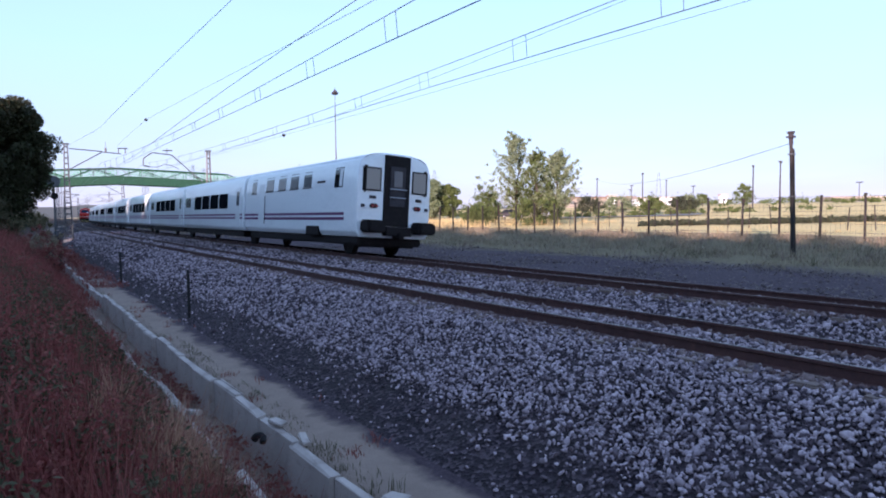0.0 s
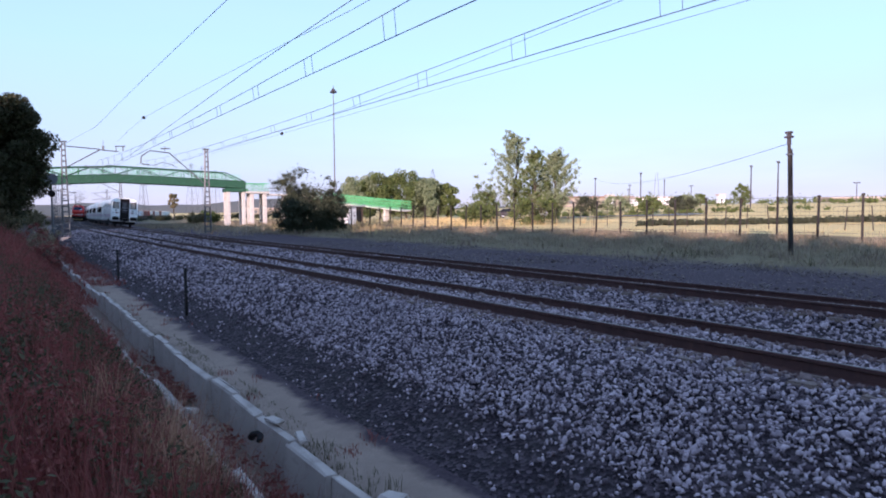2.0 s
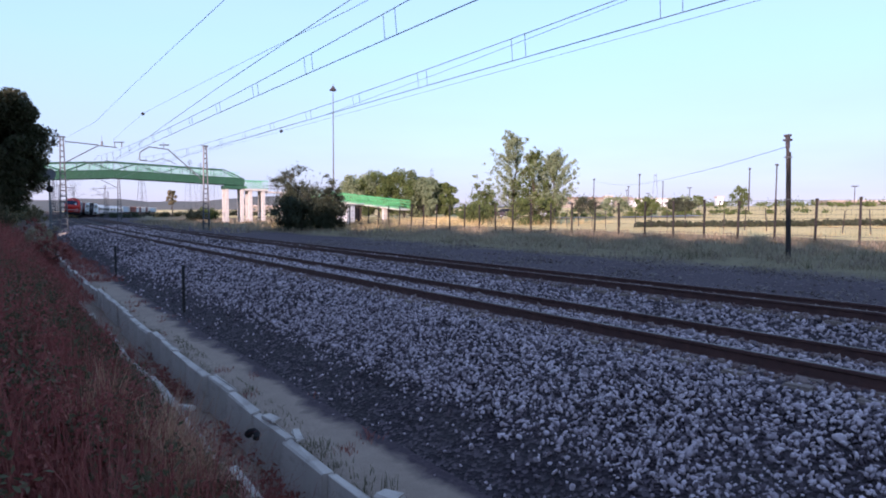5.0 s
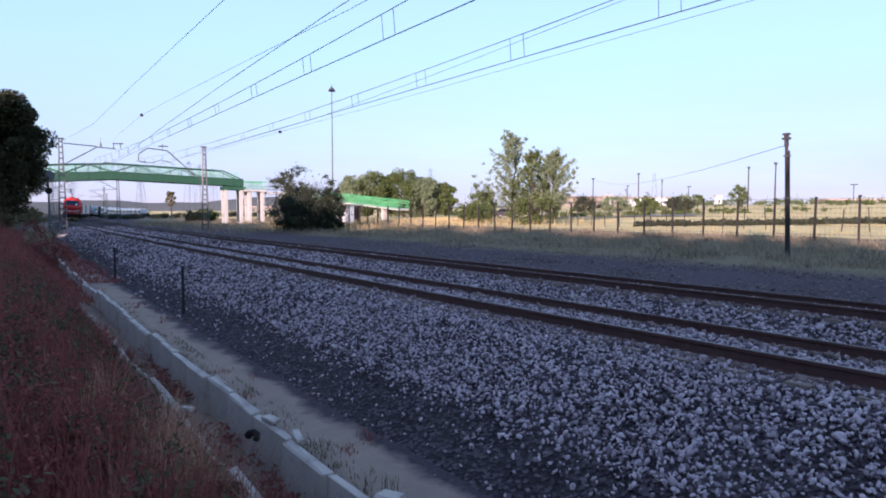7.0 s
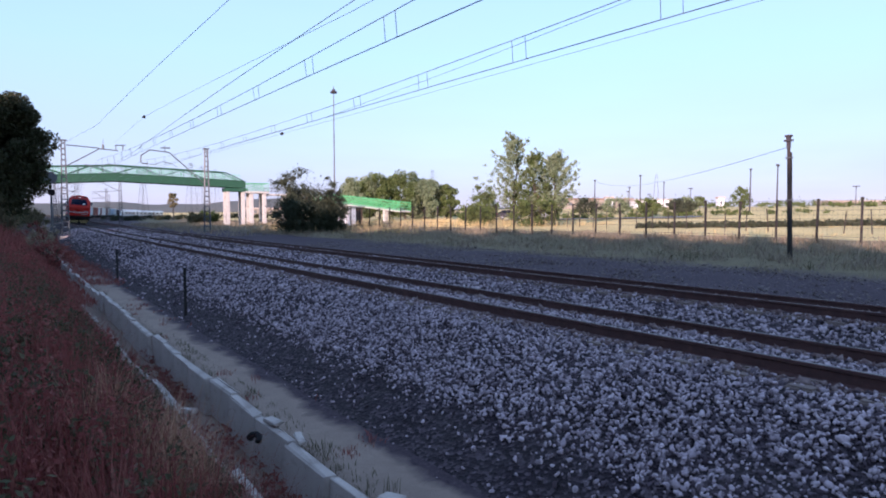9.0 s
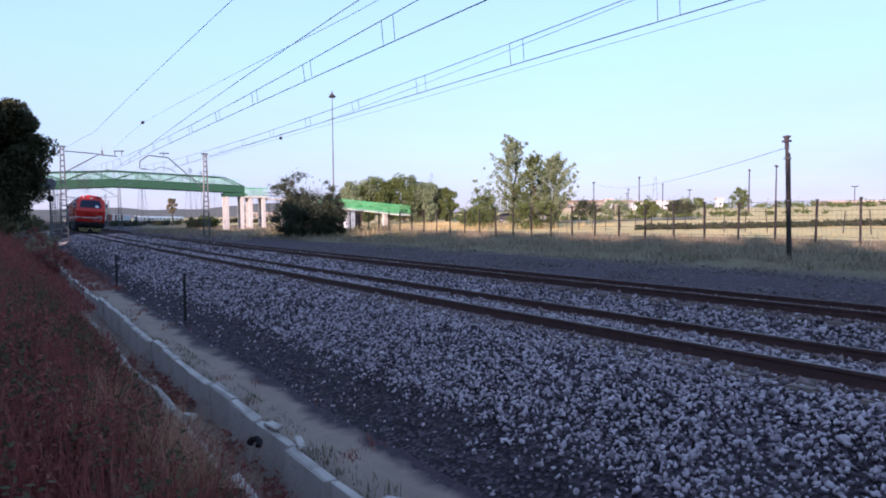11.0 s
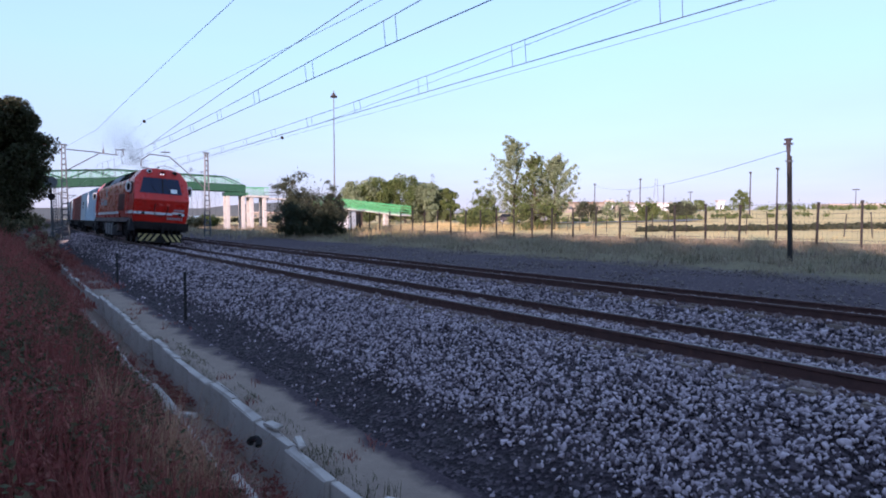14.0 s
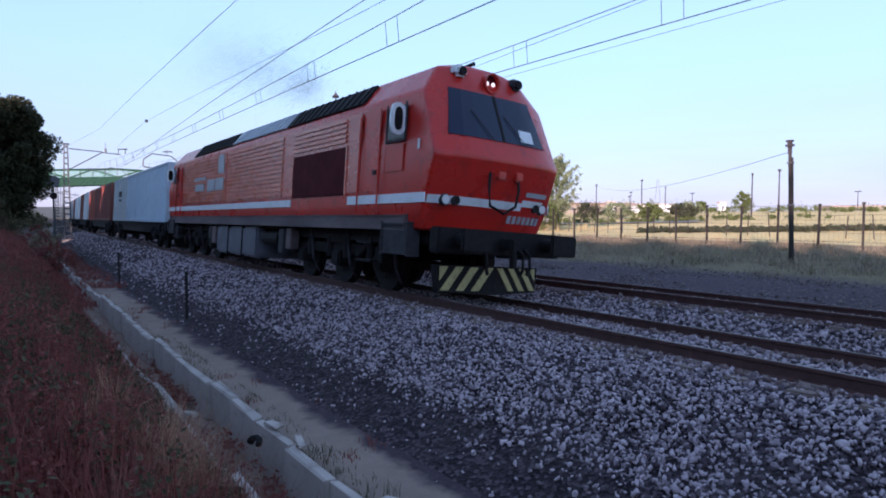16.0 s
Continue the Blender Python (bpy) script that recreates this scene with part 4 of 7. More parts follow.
# ---- rolling stock: y points away from the viewer, x across, z up from the rail ----
def hull(name, levels, back, mat, parent, cols=9, crown=0.22, label="", smooth=False):
    """A body lofted over height: levels of (z, half width, front y); back: rear y, a number or one per level."""
    vs, fs = [], []
    n = cols
    for i, (z, w, yf) in enumerate(levels):
        yb = back[i] if isinstance(back, list) else back
        for j in range(n):
            t = -1 + 2 * j / (n - 1)
            vs.append((w * t, yf + crown * abs(t) ** 4, z))
        for j in range(n):
            t = 1 - 2 * j / (n - 1)
            vs.append((w * t, yb - crown * abs(t) ** 4, z))
    m = 2 * n
    for i in range(len(levels) - 1):
        for j in range(m):
            k = (j + 1) % m
            fs.append((i * m + j, i * m + k, (i + 1) * m + k, (i + 1) * m + j))
    fs.append(tuple(range(m - 1, -1, -1)))
    top = (len(levels) - 1) * m
    fs.append(tuple(range(top, top + m)))
    ob = raw(name, vs, fs, mat, parent, label, True)
    ob.data.set_sharp_from_angle(angle=radians(28))
    mod = ob.modifiers.new("bevel", "BEVEL")
    mod.width, mod.segments, mod.limit_method, mod.angle_limit = 0.05, 3, "ANGLE", radians(25)
    return ob


def wheelset(parent, y, r=0.52, x=0.80):
    bm = bmesh.new()
    rod(bm, (-x, 0, 0), (x, 0, 0), 0.09, n=10)
    for sx in (-1, 1):
        rod(bm, (sx * (x - 0.02), 0, 0), (sx * (x + 0.115), 0, 0), r, n=28)
        rod(bm, (sx * (x - 0.06), 0, 0), (sx * (x - 0.02), 0, 0), r + 0.03, n=28)
        for a in range(5):
            q = a * 2 * math.pi / 5
            rod(bm, (sx * (x + 0.10), 0.28 * math.cos(q), 0.28 * math.sin(q)), (sx * (x + 0.13), 0.28 * math.cos(q), 0.28 * math.sin(q)), 0.05, n=8)
    ob = part("wheelset", bm, BLACK, parent)
    ob.location = (0, y, r)
    return ob


def bogie(parent, y, axles, half=1.12):
    a, b = axles[0], axles[-1]
    bm = bmesh.new()
    for sx in (-1, 1):
        box(bm, sx * 1.0 - 0.07, sx * 1.0 + 0.07, y + a - 0.65, y + b + 0.65, 0.62, 0.86, 0.03)
        for ay in axles:
            box(bm, sx * 1.04 - 0.14, sx * 1.04 + 0.14, y + ay - 0.19, y + ay + 0.19, 0.36, 0.70, 0.04)
            for dy in (-0.42, 0.42):
                rod(bm, (sx * 1.06, y + ay + dy, 0.55), (sx * 1.06, y + ay + dy, 0.98), 0.11, n=12)
        rod(bm, (sx * 1.12, y + a + 0.3, 0.98), (sx * 1.12, y + a + 0.85, 0.62), 0.06, n=8)
        box(bm, sx * 1.08 - 0.05, sx * 1.08 + 0.05, y - 0.5, y + 0.5, 0.86, 1.08, 0.02)
    for ay in axles[:-1]:
        box(bm, -0.95, 0.95, y + ay + 0.75, y + ay + 1.0, 0.6, 0.8)
    part("bogie", bm, BLACK, parent)


LOCO_LEVELS = [(1.20, 1.36, -9.88), (1.44, 1.40, -9.95), (1.62, 1.43, -10.02), (2.22, 1.43, -10.22), (2.46, 1.43, -10.30), (2.70, 1.42, -10.17), (3.56, 1.37, -9.76), (4.06, 0.98, -9.52), (4.17, 0.62, -9.40)]


def loco_front(z, lev=LOCO_LEVELS):
    return float(np.interp(z, [l[0] for l in lev], [l[2] for l in lev]))


def front_y(x, z, w=1.43, crown=0.22):
    return loco_front(z) + crown * abs(x / w) ** 4


def patch(name, x0, x1, z0, z1, mat, parent, proud=0.015, inset=0.0, label="", nx=6, nz=3, skew=0.0):
    """A panel that follows the raked, crowned cab front."""
    vs, fs = [], []
    for d in (-proud, 0.03):
        for i in range(nz + 1):
            z = z0 + (z1 - z0) * i / nz
            for j in range(nx + 1):
                sx = x0 + (x1 - x0) * j / nx
                sx *= 1 - skew * i / nz
                vs.append((sx, front_y(sx, z) + d, z))
    m, h = nx + 1, (nx + 1) * (nz + 1)
    for i in range(nz):
        for j in range(nx):
            a = i * m + j
            fs.append((a, a + 1, a + m + 1, a + m))
            fs.append((h + a, h + a + m, h + a + m + 1, h + a + 1))
    rim = [j for j in range(m)] + [i * m + nx for i in range(1, nz + 1)] + [nz * m + j for j in range(nx - 1, -1, -1)] + [i * m for i in range(nz - 1, 0, -1)]
    for a, b in zip(rim, rim[1:] + rim[:1]):
        fs.append((b, a, h + a, h + b))
    return raw(name, vs, fs, mat, parent, label)


def oval(at, a, b, depth, n=24):
    """An upright oval plate facing along y."""
    bm = bmesh.new()
    rod(bm, (0, -depth / 2, 0), (0, depth / 2, 0), 1.0, n=n)
    for v in bm.verts:
        r = math.hypot(v.co.x, v.co.z)
        k = (abs(v.co.x) ** 4 + abs(v.co.z) ** 4) ** 0.25 / max(r, 1e-6)
        k = 1 / k ** 0.6
        v.co = Vector((at[0] + v.co.x * a * k, at[1] + v.co.y, at[2] + v.co.z * b * k))
    return bm


def make_locomotive():
    lo = new("diesel_locomotive", None)
    tagged(lo, "red diesel freight locomotive with white stripe and yellow chevron plough", "locomotive")
    hull("body", LOCO_LEVELS, [-l[2] for l in LOCO_LEVELS], [RED], lo, label="glossy red body with raked cab ends")
    for sx in (-1, 1):
        part("side_panel", boxes((sx * 1.425, sx * 1.445, -7.45, 7.45, 1.9, 3.42)), RED_PANEL, lo, "red side panel, lightened for side light, behind paler louvres")
        part("stripe", boxes((sx * 1.43, sx * 1.452, -9.86, -7.0, 1.66, 1.83), (sx * 1.43, sx * 1.452, -3.9, 9.86, 1.66, 1.83)), WHITE, lo, "white painted stripe")
        part("sole_bar", boxes((sx * 1.34, sx * 1.46, -9.3, 9.3, 1.18, 1.45), bevel=0.02), SOLEBAR, lo, "dusty brown-grey steel beam")
        x = sx * 1.445
        xo = sx * 1.475
        lo_, hi_ = min(x, xo), max(x, xo)
        for y0, y1, z0, z1, n in ((-6.85, -4.0, 2.90, 3.40, 5), (-3.3, 1.45, 1.95, 3.40, 13), (1.6, 7.2, 1.95, 3.40, 13)):
            for i in range(n):
                z = z0 + (z1 - z0) * i / n
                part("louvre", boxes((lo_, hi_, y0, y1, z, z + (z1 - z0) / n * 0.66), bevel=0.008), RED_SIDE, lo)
        part("radiator_grille", boxes((min(x, sx * 1.46), max(x, sx * 1.46), -6.85, -4.0, 1.86, 2.82), bevel=0.01), DARKRED, lo, "dark red radiator grille")
        part("grille_frame", boxes((min(x, sx * 1.468), max(x, sx * 1.468), -6.9, -6.85, 1.84, 2.84), (min(x, sx * 1.468), max(x, sx * 1.468), -4.0, -3.95, 1.84, 2.84)), RED_SIDE, lo)
        part("end_mark", boxes((min(x, sx * 1.452), max(x, sx * 1.452), -9.62, -9.56, 2.55, 2.72)), WHITE, lo)
        # faded white lettering near the rear, unreadable: plain bars
        for y0, y1, z0, z1 in ((1.85, 2.5, 2.80, 3.38), (1.85, 2.75, 2.28, 2.66), (2.85, 3.75, 2.28, 2.66), (4.2, 5.4, 2.32, 2.55), (4.0, 5.6, 2.68, 2.78)):
            part("lettering_bar", boxes((min(x, sx * 1.482), max(x, sx * 1.482), y0, y1, z0, z1)), LIGHTGREY, lo)
        for end in (-1, 1):
            door = part("cab_door", boxes((min(x, sx * 1.455), max(x, sx * 1.455), *sorted((end * 7.62, end * 8.22)), 1.9, 3.42), bevel=0.01), RED, lo, "red cab door")
            part("handrail", rods(((sx * 1.50, end * 7.52, 1.5), (sx * 1.50, end * 7.52, 3.3), 0.018), ((sx * 1.50, end * 8.32, 1.5), (sx * 1.50, end * 8.32, 3.3), 0.018)), RED, lo)
            part("door_handle", boxes((min(x, sx * 1.49), max(x, sx * 1.49), *sorted((end * 8.06, end * 8.16)), 2.2, 2.28)), GREY, door)
            win = part("side_window", boxes((min(sx * 1.40, sx * 1.452), max(sx * 1.40, sx * 1.452), *sorted((end * 8.5, end * 9.12)), 2.78, 3.36), bevel=0.015), GLASS, lo, "dark cab side window")
            part("window_frame", boxes((min(x, sx * 1.465), max(x, sx * 1.465), *sorted((end * 8.46, end * 8.5)), 2.74, 3.40), (min(x, sx * 1.465), max(x, sx * 1.465), *sorted((end * 9.12, end * 9.16)), 2.74, 3.40),
                                       (min(x, sx * 1.465), max(x, sx * 1.465), *sorted((end * 8.46, end * 9.16)), 2.73, 2.77)), GREY, win)
            mo = part("mirror", oval((sx * 1.60, end * 9.10, 3.08), 0.15, 0.27, 0.07), WHITE, lo, "white oval-framed rear-view mirror")
            part("mirror_glass", oval((sx * 1.605, end * 9.10, 3.08), 0.08, 0.195, 0.09), BLACK, mo)
            part("mirror_arm", rods(((sx * 1.42, end * 9.08, 3.27), (sx * 1.56, end * 9.10, 3.24), 0.016), ((sx * 1.42, end * 9.08, 2.90), (sx * 1.56, end * 9.10, 2.93), 0.016)), BLACK, mo)
            part("lower_panel", boxes((min(x, sx * 1.452), max(x, sx * 1.452), *sorted((end * 8.46, end * 9.1)), 2.22, 2.70), bevel=0.01), RED, lo)
            part("step_well", boxes((sx * 1.25, sx * 1.47, *sorted((end * 9.45, end * 8.55)), 0.75, 1.30), bevel=0.03), GREY, lo, "grey steel steps under the cab")
            part("step", boxes((sx * 1.30, sx * 1.5, *sorted((end * 7.6, end * 8.2)), 0.55, 0.60), (sx * 1.30, sx * 1.5, *sorted((end * 7.6, end * 8.2)), 0.90, 0.95)), BLACK, lo)
    # roof equipment on the sloping shoulders
    for sx in (-1, 1):
        slope = math.atan2(0.50, 0.39)
        for y0, y1, mat, lab in ((-7.3, -3.2, BLACK, "black roof grille"), (-3.1, 1.4, LIGHTGREY, "pale grey roof hatch"), (1.5, 6.2, BLACK, "black roof grille")):
            m = Matrix.Translation((sx * 1.175, 0, 3.81)) @ Matrix.Rotation(sx * slope, 4, "Y")
            bm = bmesh.new()
            box(bm, -0.27, 0.27, y0, y1, 0.0, 0.05, 0.01)
            nb = int((y1 - y0) / 0.35)
            for q in range(nb):
                box(bm, -0.25, 0.25, y0 + 0.15 + q * 0.35, y0 + 0.2 + q * 0.35, 0.05, 0.075)
            bmesh.ops.transform(bm, matrix=m, verts=bm.verts)
            part("roof_panel", bm, mat, lo, lab)
    part("exhaust", boxes((-0.5, 0.5, -5.6, -4.3, 4.16, 4.27), (-0.3, 0.3, -5.3, -4.7, 4.27, 4.34), bevel=0.03), BLACK, lo)
    for y in (2.6, 4.2):
        part("fan_housing", rods(((0, y, 4.16), (0, y, 4.25), 0.5), n=24), BLACK, lo)
    part("horn", rods(((-0.15, -9.1, 4.15), (-0.15, -9.1, 4.27), 0.03), ((-0.15, -9.3, 4.26), (-0.15, -9.0, 4.26), 0.04, 0.02), ((0.2, -8.6, 4.15), (0.2, -8.6, 4.42), 0.012)), BLACK, lo)
    # cab front
    ws = patch("windscreen", -1.15, 1.02, 2.80, 3.64, SCREEN, lo, 0.012, 0, "dark windscreen, coloured blue for the reflected sky", 8, 3, 0.16)
    patch("window_divider", -0.03, 0.03, 2.80, 3.64, BLACK, ws, 0.02, 0, "", 1, 3)
    part("wiper", rods(((-0.25, front_y(0.25, 2.78) - 0.05, 2.78), (-0.62, front_y(0.6, 3.3) - 0.04, 3.28), 0.007)), BLACK, ws)
    part("wiper", rods(((0.5, front_y(0.5, 2.78) - 0.05, 2.78), (0.12, front_y(0.1, 3.3) - 0.04, 3.28), 0.007)), BLACK, ws)
    # bright reflection in the glass, painted as a white patch
    patch("paper_notice", 0.42, 0.74, 2.86, 3.08, WHITE, ws, 0.016, 0, "white patch painted as a reflection in the windscreen", 2, 1)
    patch("front_stripe", -1.40, 0.55, 1.66, 1.80, WHITE, lo, 0.012, 0, "white stripe broken by hoses", 10, 1)
    patch("marking_panel", 0.55, 1.12, 1.74, 1.86, WHITE, lo, 0.013, 0, "pale worn lettering shape", 3, 1)
    patch("lettering_bar", 0.60, 1.18, 1.92, 2.00, LIGHTGREY, lo, 0.013, 0, "", 3, 1)
    for q in range(7):
        patch("lettering_bar", 0.30 + q * 0.125, 0.38 + q * 0.125, 1.42, 1.56, LIGHTGREY, lo, 0.013, 0, "", 1, 1)
    for x in (-1.12, 1.12):
        hl = part("lower_lamp", rods(((x, front_y(x, 1.73) - 0.05, 1.73), (x, front_y(x, 1.73) + 0.05, 1.73), 0.10), n=18), GREY, lo)
        part("lens", rods(((x, front_y(x, 1.73) - 0.06, 1.73), (x, front_y(x, 1.73) - 0.048, 1.73), 0.08), n=18), LENS, hl)
        hl = part("marker_lamp", rods(((x * 0.83, front_y(x * 0.83, 1.73) - 0.05, 1.73), (x * 0.83, front_y(x * 0.83, 1.73) + 0.05, 1.73), 0.08), n=18), GREY, lo)
        part("lens", rods(((x * 0.83, front_y(x * 0.83, 1.73) - 0.06, 1.73), (x * 0.83, front_y(x * 0.83, 1.73) - 0.048, 1.73), 0.06), n=18), BLACK, hl)
    hood = bmesh.new()
    for k in range(24):
        a, b = 2 * math.pi * k / 24, 2 * math.pi * (k + 1) / 24
        q = [hood.verts.new((r * math.cos(t), y, 3.87 + r * math.sin(t))) for t in (a, b) for r, y in ((0.18, -9.4), (0.18, -9.72), (0.155, -9.72), (0.155, -9.55))]
        for f in ((0, 1, 5, 4), (1, 2, 6, 5), (2, 3, 7, 6)):
            hood.faces.new([q[n] for n in f])
    bmesh.ops.remove_doubles(hood, verts=hood.verts, dist=0.0005)
    bmesh.ops.recalc_face_normals(hood, faces=hood.faces)
    rec = part("lamp_hood", hood, RED, lo, "round red headlamp hood in the cab brow")
    part("lamp_back", rods(((0, -9.62, 3.87), (0, -9.4, 3.87), 0.156), n=24), DARKRED, rec)
    for x in (-0.072, 0.072):
        part("headlamp", rods(((x, -9.636, 3.87), (x, -9.5, 3.87), 0.040), n=18), LAMP, rec, "lit round headlamp in the cab brow")
    for x, mat in ((-0.66, WHITE), (0.66, GREY)):
        la = part("roof_lamp", boxes((x - 0.14, x + 0.14, -9.66, -9.3, 3.88, 4.08), bevel=0.06), mat, lo, "marker lamp housing on the cab brow")
        part("lens", rods(((x, -9.69, 3.97), (x, -9.64, 3.97), 0.075), n=16), BLACK, la)
    tube("air_hose", [(-0.35, -10.22, 2.25), (-0.42, -10.30, 1.95), (-0.40, -10.32, 1.68), (-0.1, -10.34, 1.56), (0.18, -10.32, 1.70), (0.28, -10.28, 2.0), (0.30, -10.22, 2.2)], 0.025, BLACK, lo, 6)
    part("socket", boxes((-0.2, 0.0, -10.26, -10.15, 2.15, 2.3), bevel=0.02), RED, lo)
    part("socket", boxes((0.2, 0.38, -10.28, -10.15, 2.15, 2.3), bevel=0.02), RED, lo)
    for end in (-1, 1):
        y = end * 10.0
        part("buffer_beam", boxes((-1.40, 1.40, *sorted((y, y + end * 0.28)), 0.82, 1.26), bevel=0.03), BLACK, lo)
        for x in (-0.98, 0.98):
            bu = part("buffer", rods(((x, y + end * 0.2, 1.05), (x, y + end * 0.72, 1.05), 0.12), n=16), BLACK, lo)
            part("buffer_plate", boxes((x - 0.31, x + 0.31, *sorted((y + end * 0.72, y + end * 0.80)), 0.86, 1.24), bevel=0.03), BLACK, bu)
        part("coupler", boxes((-0.09, 0.09, *sorted((y + end * 0.2, y + end * 0.62)), 0.94, 1.12), (-0.06, 0.06, *sorted((y + end * 0.5, y + end * 0.6)), 0.62, 1.0), bevel=0.02), BLACK, lo)
        for x in (-0.5, 0.5, 0.34):
            tube("brake_hose", [(x, y + end * 0.28, 0.95), (x, y + end * 0.42, 0.85), (x, y + end * 0.45, 0.62), (x * 0.9, y + end * 0.42, 0.5)], 0.03, BLACK, lo, 6)
        plough = bmesh.new()
        vs = [plough.verts.new(p) for p in ((-1.12, end * 9.95, 0.16), (0, end * 10.12, 0.12), (1.12, end * 9.95, 0.16), (1.18, end * 9.92, 0.62), (0, end * 10.07, 0.62), (-1.18, end * 9.92, 0.62),
                                            (-1.12, end * 9.8, 0.16), (0, end * 9.97, 0.12), (1.12, end * 9.8, 0.16), (1.18, end * 9.77, 0.62), (0, end * 9.92, 0.62), (-1.18, end * 9.77, 0.62))]
        for f in ((0, 1, 4, 5), (1, 2, 3, 4), (7, 6, 11, 10), (8, 7, 10, 9), (5, 4, 10, 11), (4, 3, 9, 10), (1, 0, 6, 7), (2, 1, 7, 8), (0, 5, 11, 6), (3, 2, 8, 9)):
            plough.faces.new([vs[i] for i in f])
        bmesh.ops.recalc_face_normals(plough, faces=plough.faces)
        pl = part("snow_plough", plough, BLACK, lo, "black snow plough with yellow chevrons")

        def on_plough(x, z):
            t = abs(x) / 1.15
            return end * (10.12 - 0.165 * t) + end * 0.014
        for sx in (-1, 1):
            for q in range(4):
                xb = 0.04 + q * 0.30
                z0, z1 = 0.19, 0.60
                lean_x = 0.30
                pts = [(xb + lean_x, z0), (xb + lean_x + 0.15, z0), (xb + 0.15, z1), (xb, z1)]
                pts = [(min(a, 1.10), b) for a, b in pts]
                if pts[1][0] - pts[0][0] < 0.02:
                    pts = [(0.98, 0.36), (1.10, 0.26), (1.10, 0.42), (1.06, 0.48)] if q < 3 else [(0.94, 0.60), (1.0, 0.50), (1.10, 0.36), (1.10, 0.60)]
                bm = bmesh.new()
                vv = [bm.verts.new((sx * a, on_plough(a, b) - end * (0.035 * (b - 0.16) / 0.46), b)) for a, b in pts]
                f = bm.faces.new(vv)
                r = bmesh.ops.extrude_face_region(bm, geom=[f])
                for v in r["geom"]:
                    if isinstance(v, bmesh.types.BMVert):
                        v.co.y -= end * 0.02
                bmesh.ops.recalc_face_normals(bm, faces=bm.faces)
                part("chevron", bm, YELLOW, pl, "worn yellow chevron stripe")
    part("underframe", boxes((-1.15, 1.15, -9.6, 9.6, 0.95, 1.2)), BLACK, lo)
    part("fuel_tank", boxes((-1.40, 1.40, -1.4, 2.5, 0.28, 1.14), bevel=0.06), TANK, lo, "blue-grey fuel tank below the frame")
    part("tank_strap", boxes((-1.42, 1.42, -0.2, -0.12, 0.26, 1.15), (-1.42, 1.42, 1.2, 1.28, 0.26, 1.15)), BLACK, lo)
    for sx in (-1, 1):
        for y0, y1, z0, z1, mat in ((-8.45, -8.25, 0.55, 1.16, BLACK), (-3.9, -3.55, 0.62, 1.15, SOLEBAR), (-3.4, -3.05, 0.5, 1.12, GREY), (2.75, 3.2, 0.55, 1.12, SOLEBAR), (3.3, 3.6, 0.7, 1.12, GREY), (8.3, 8.8, 0.6, 1.14, GREY)):
            part("equipment_box", boxes((*sorted((sx * 1.16, sx * 1.38)), y0, y1, z0, z1), bevel=0.02), mat, lo)
        for y in (-7.9, -6.0, -4.1, 4.1, 6.0, 7.9):
            part("sand_pipe", rods(((sx * 1.2, y - 0.62, 1.15), (sx * 1.1, y - 0.60, 0.45), 0.03), ((sx * 1.1, y - 0.60, 0.45), (sx * 0.92, y - 0.55, 0.16), 0.022)), GREY, lo)
        part("cable_run", rods(((sx * 1.24, -4.0, 1.13), (sx * 1.24, 4.0, 1.13), 0.035)), BLACK, lo)
    for x in (-1.18, 1.18):
        part("air_tank", rods(((x, -2.9, 0.85), (x, -1.7, 0.85), 0.2), n=16), BLACK, lo)
    for ob in lo.children_recursive:
        for v in ob.data.vertices:
            if v.co.z > 1.9:
                v.co.z = 1.9 + (v.co.z - 1.9) * 1.042
    wheels = []
    for y, ax in ((-6.0, (-1.9, 0.0, 1.9)), (6.0, (-1.9, 0.0, 1.9))):
        bogie(lo, y, ax)
        wheels += [wheelset(lo, y + a) for a in ax]
    return lo, wheels


def ridged(bm, x, y0, y1, z0, z1, out, pitch=0.28, depth=0.036):
    """A corrugated upright panel at x, facing out."""
    ys, xs = [], []
    y = y0
    while y < y1 - 0.01:
        for d, o in ((0.0, 0.0), (0.27, 0.0), (0.5, -1.0), (0.77, -1.0)):
            if y + d * pitch <= y1:
                ys.append(y + d * pitch)
                xs.append(x + out * o * depth)
        y += pitch
    ys.append(y1)
    xs.append(x)
    lo_, hi_ = [], []
    for a, b in zip(xs, ys):
        lo_.append(bm.verts.new((a, b, z0)))
        hi_.append(bm.verts.new((a, b, z1)))
    for i in range(len(ys) - 1):
        f = (lo_[i], lo_[i + 1], hi_[i + 1], hi_[i])
        bm.faces.new(f if out > 0 else f[::-1])


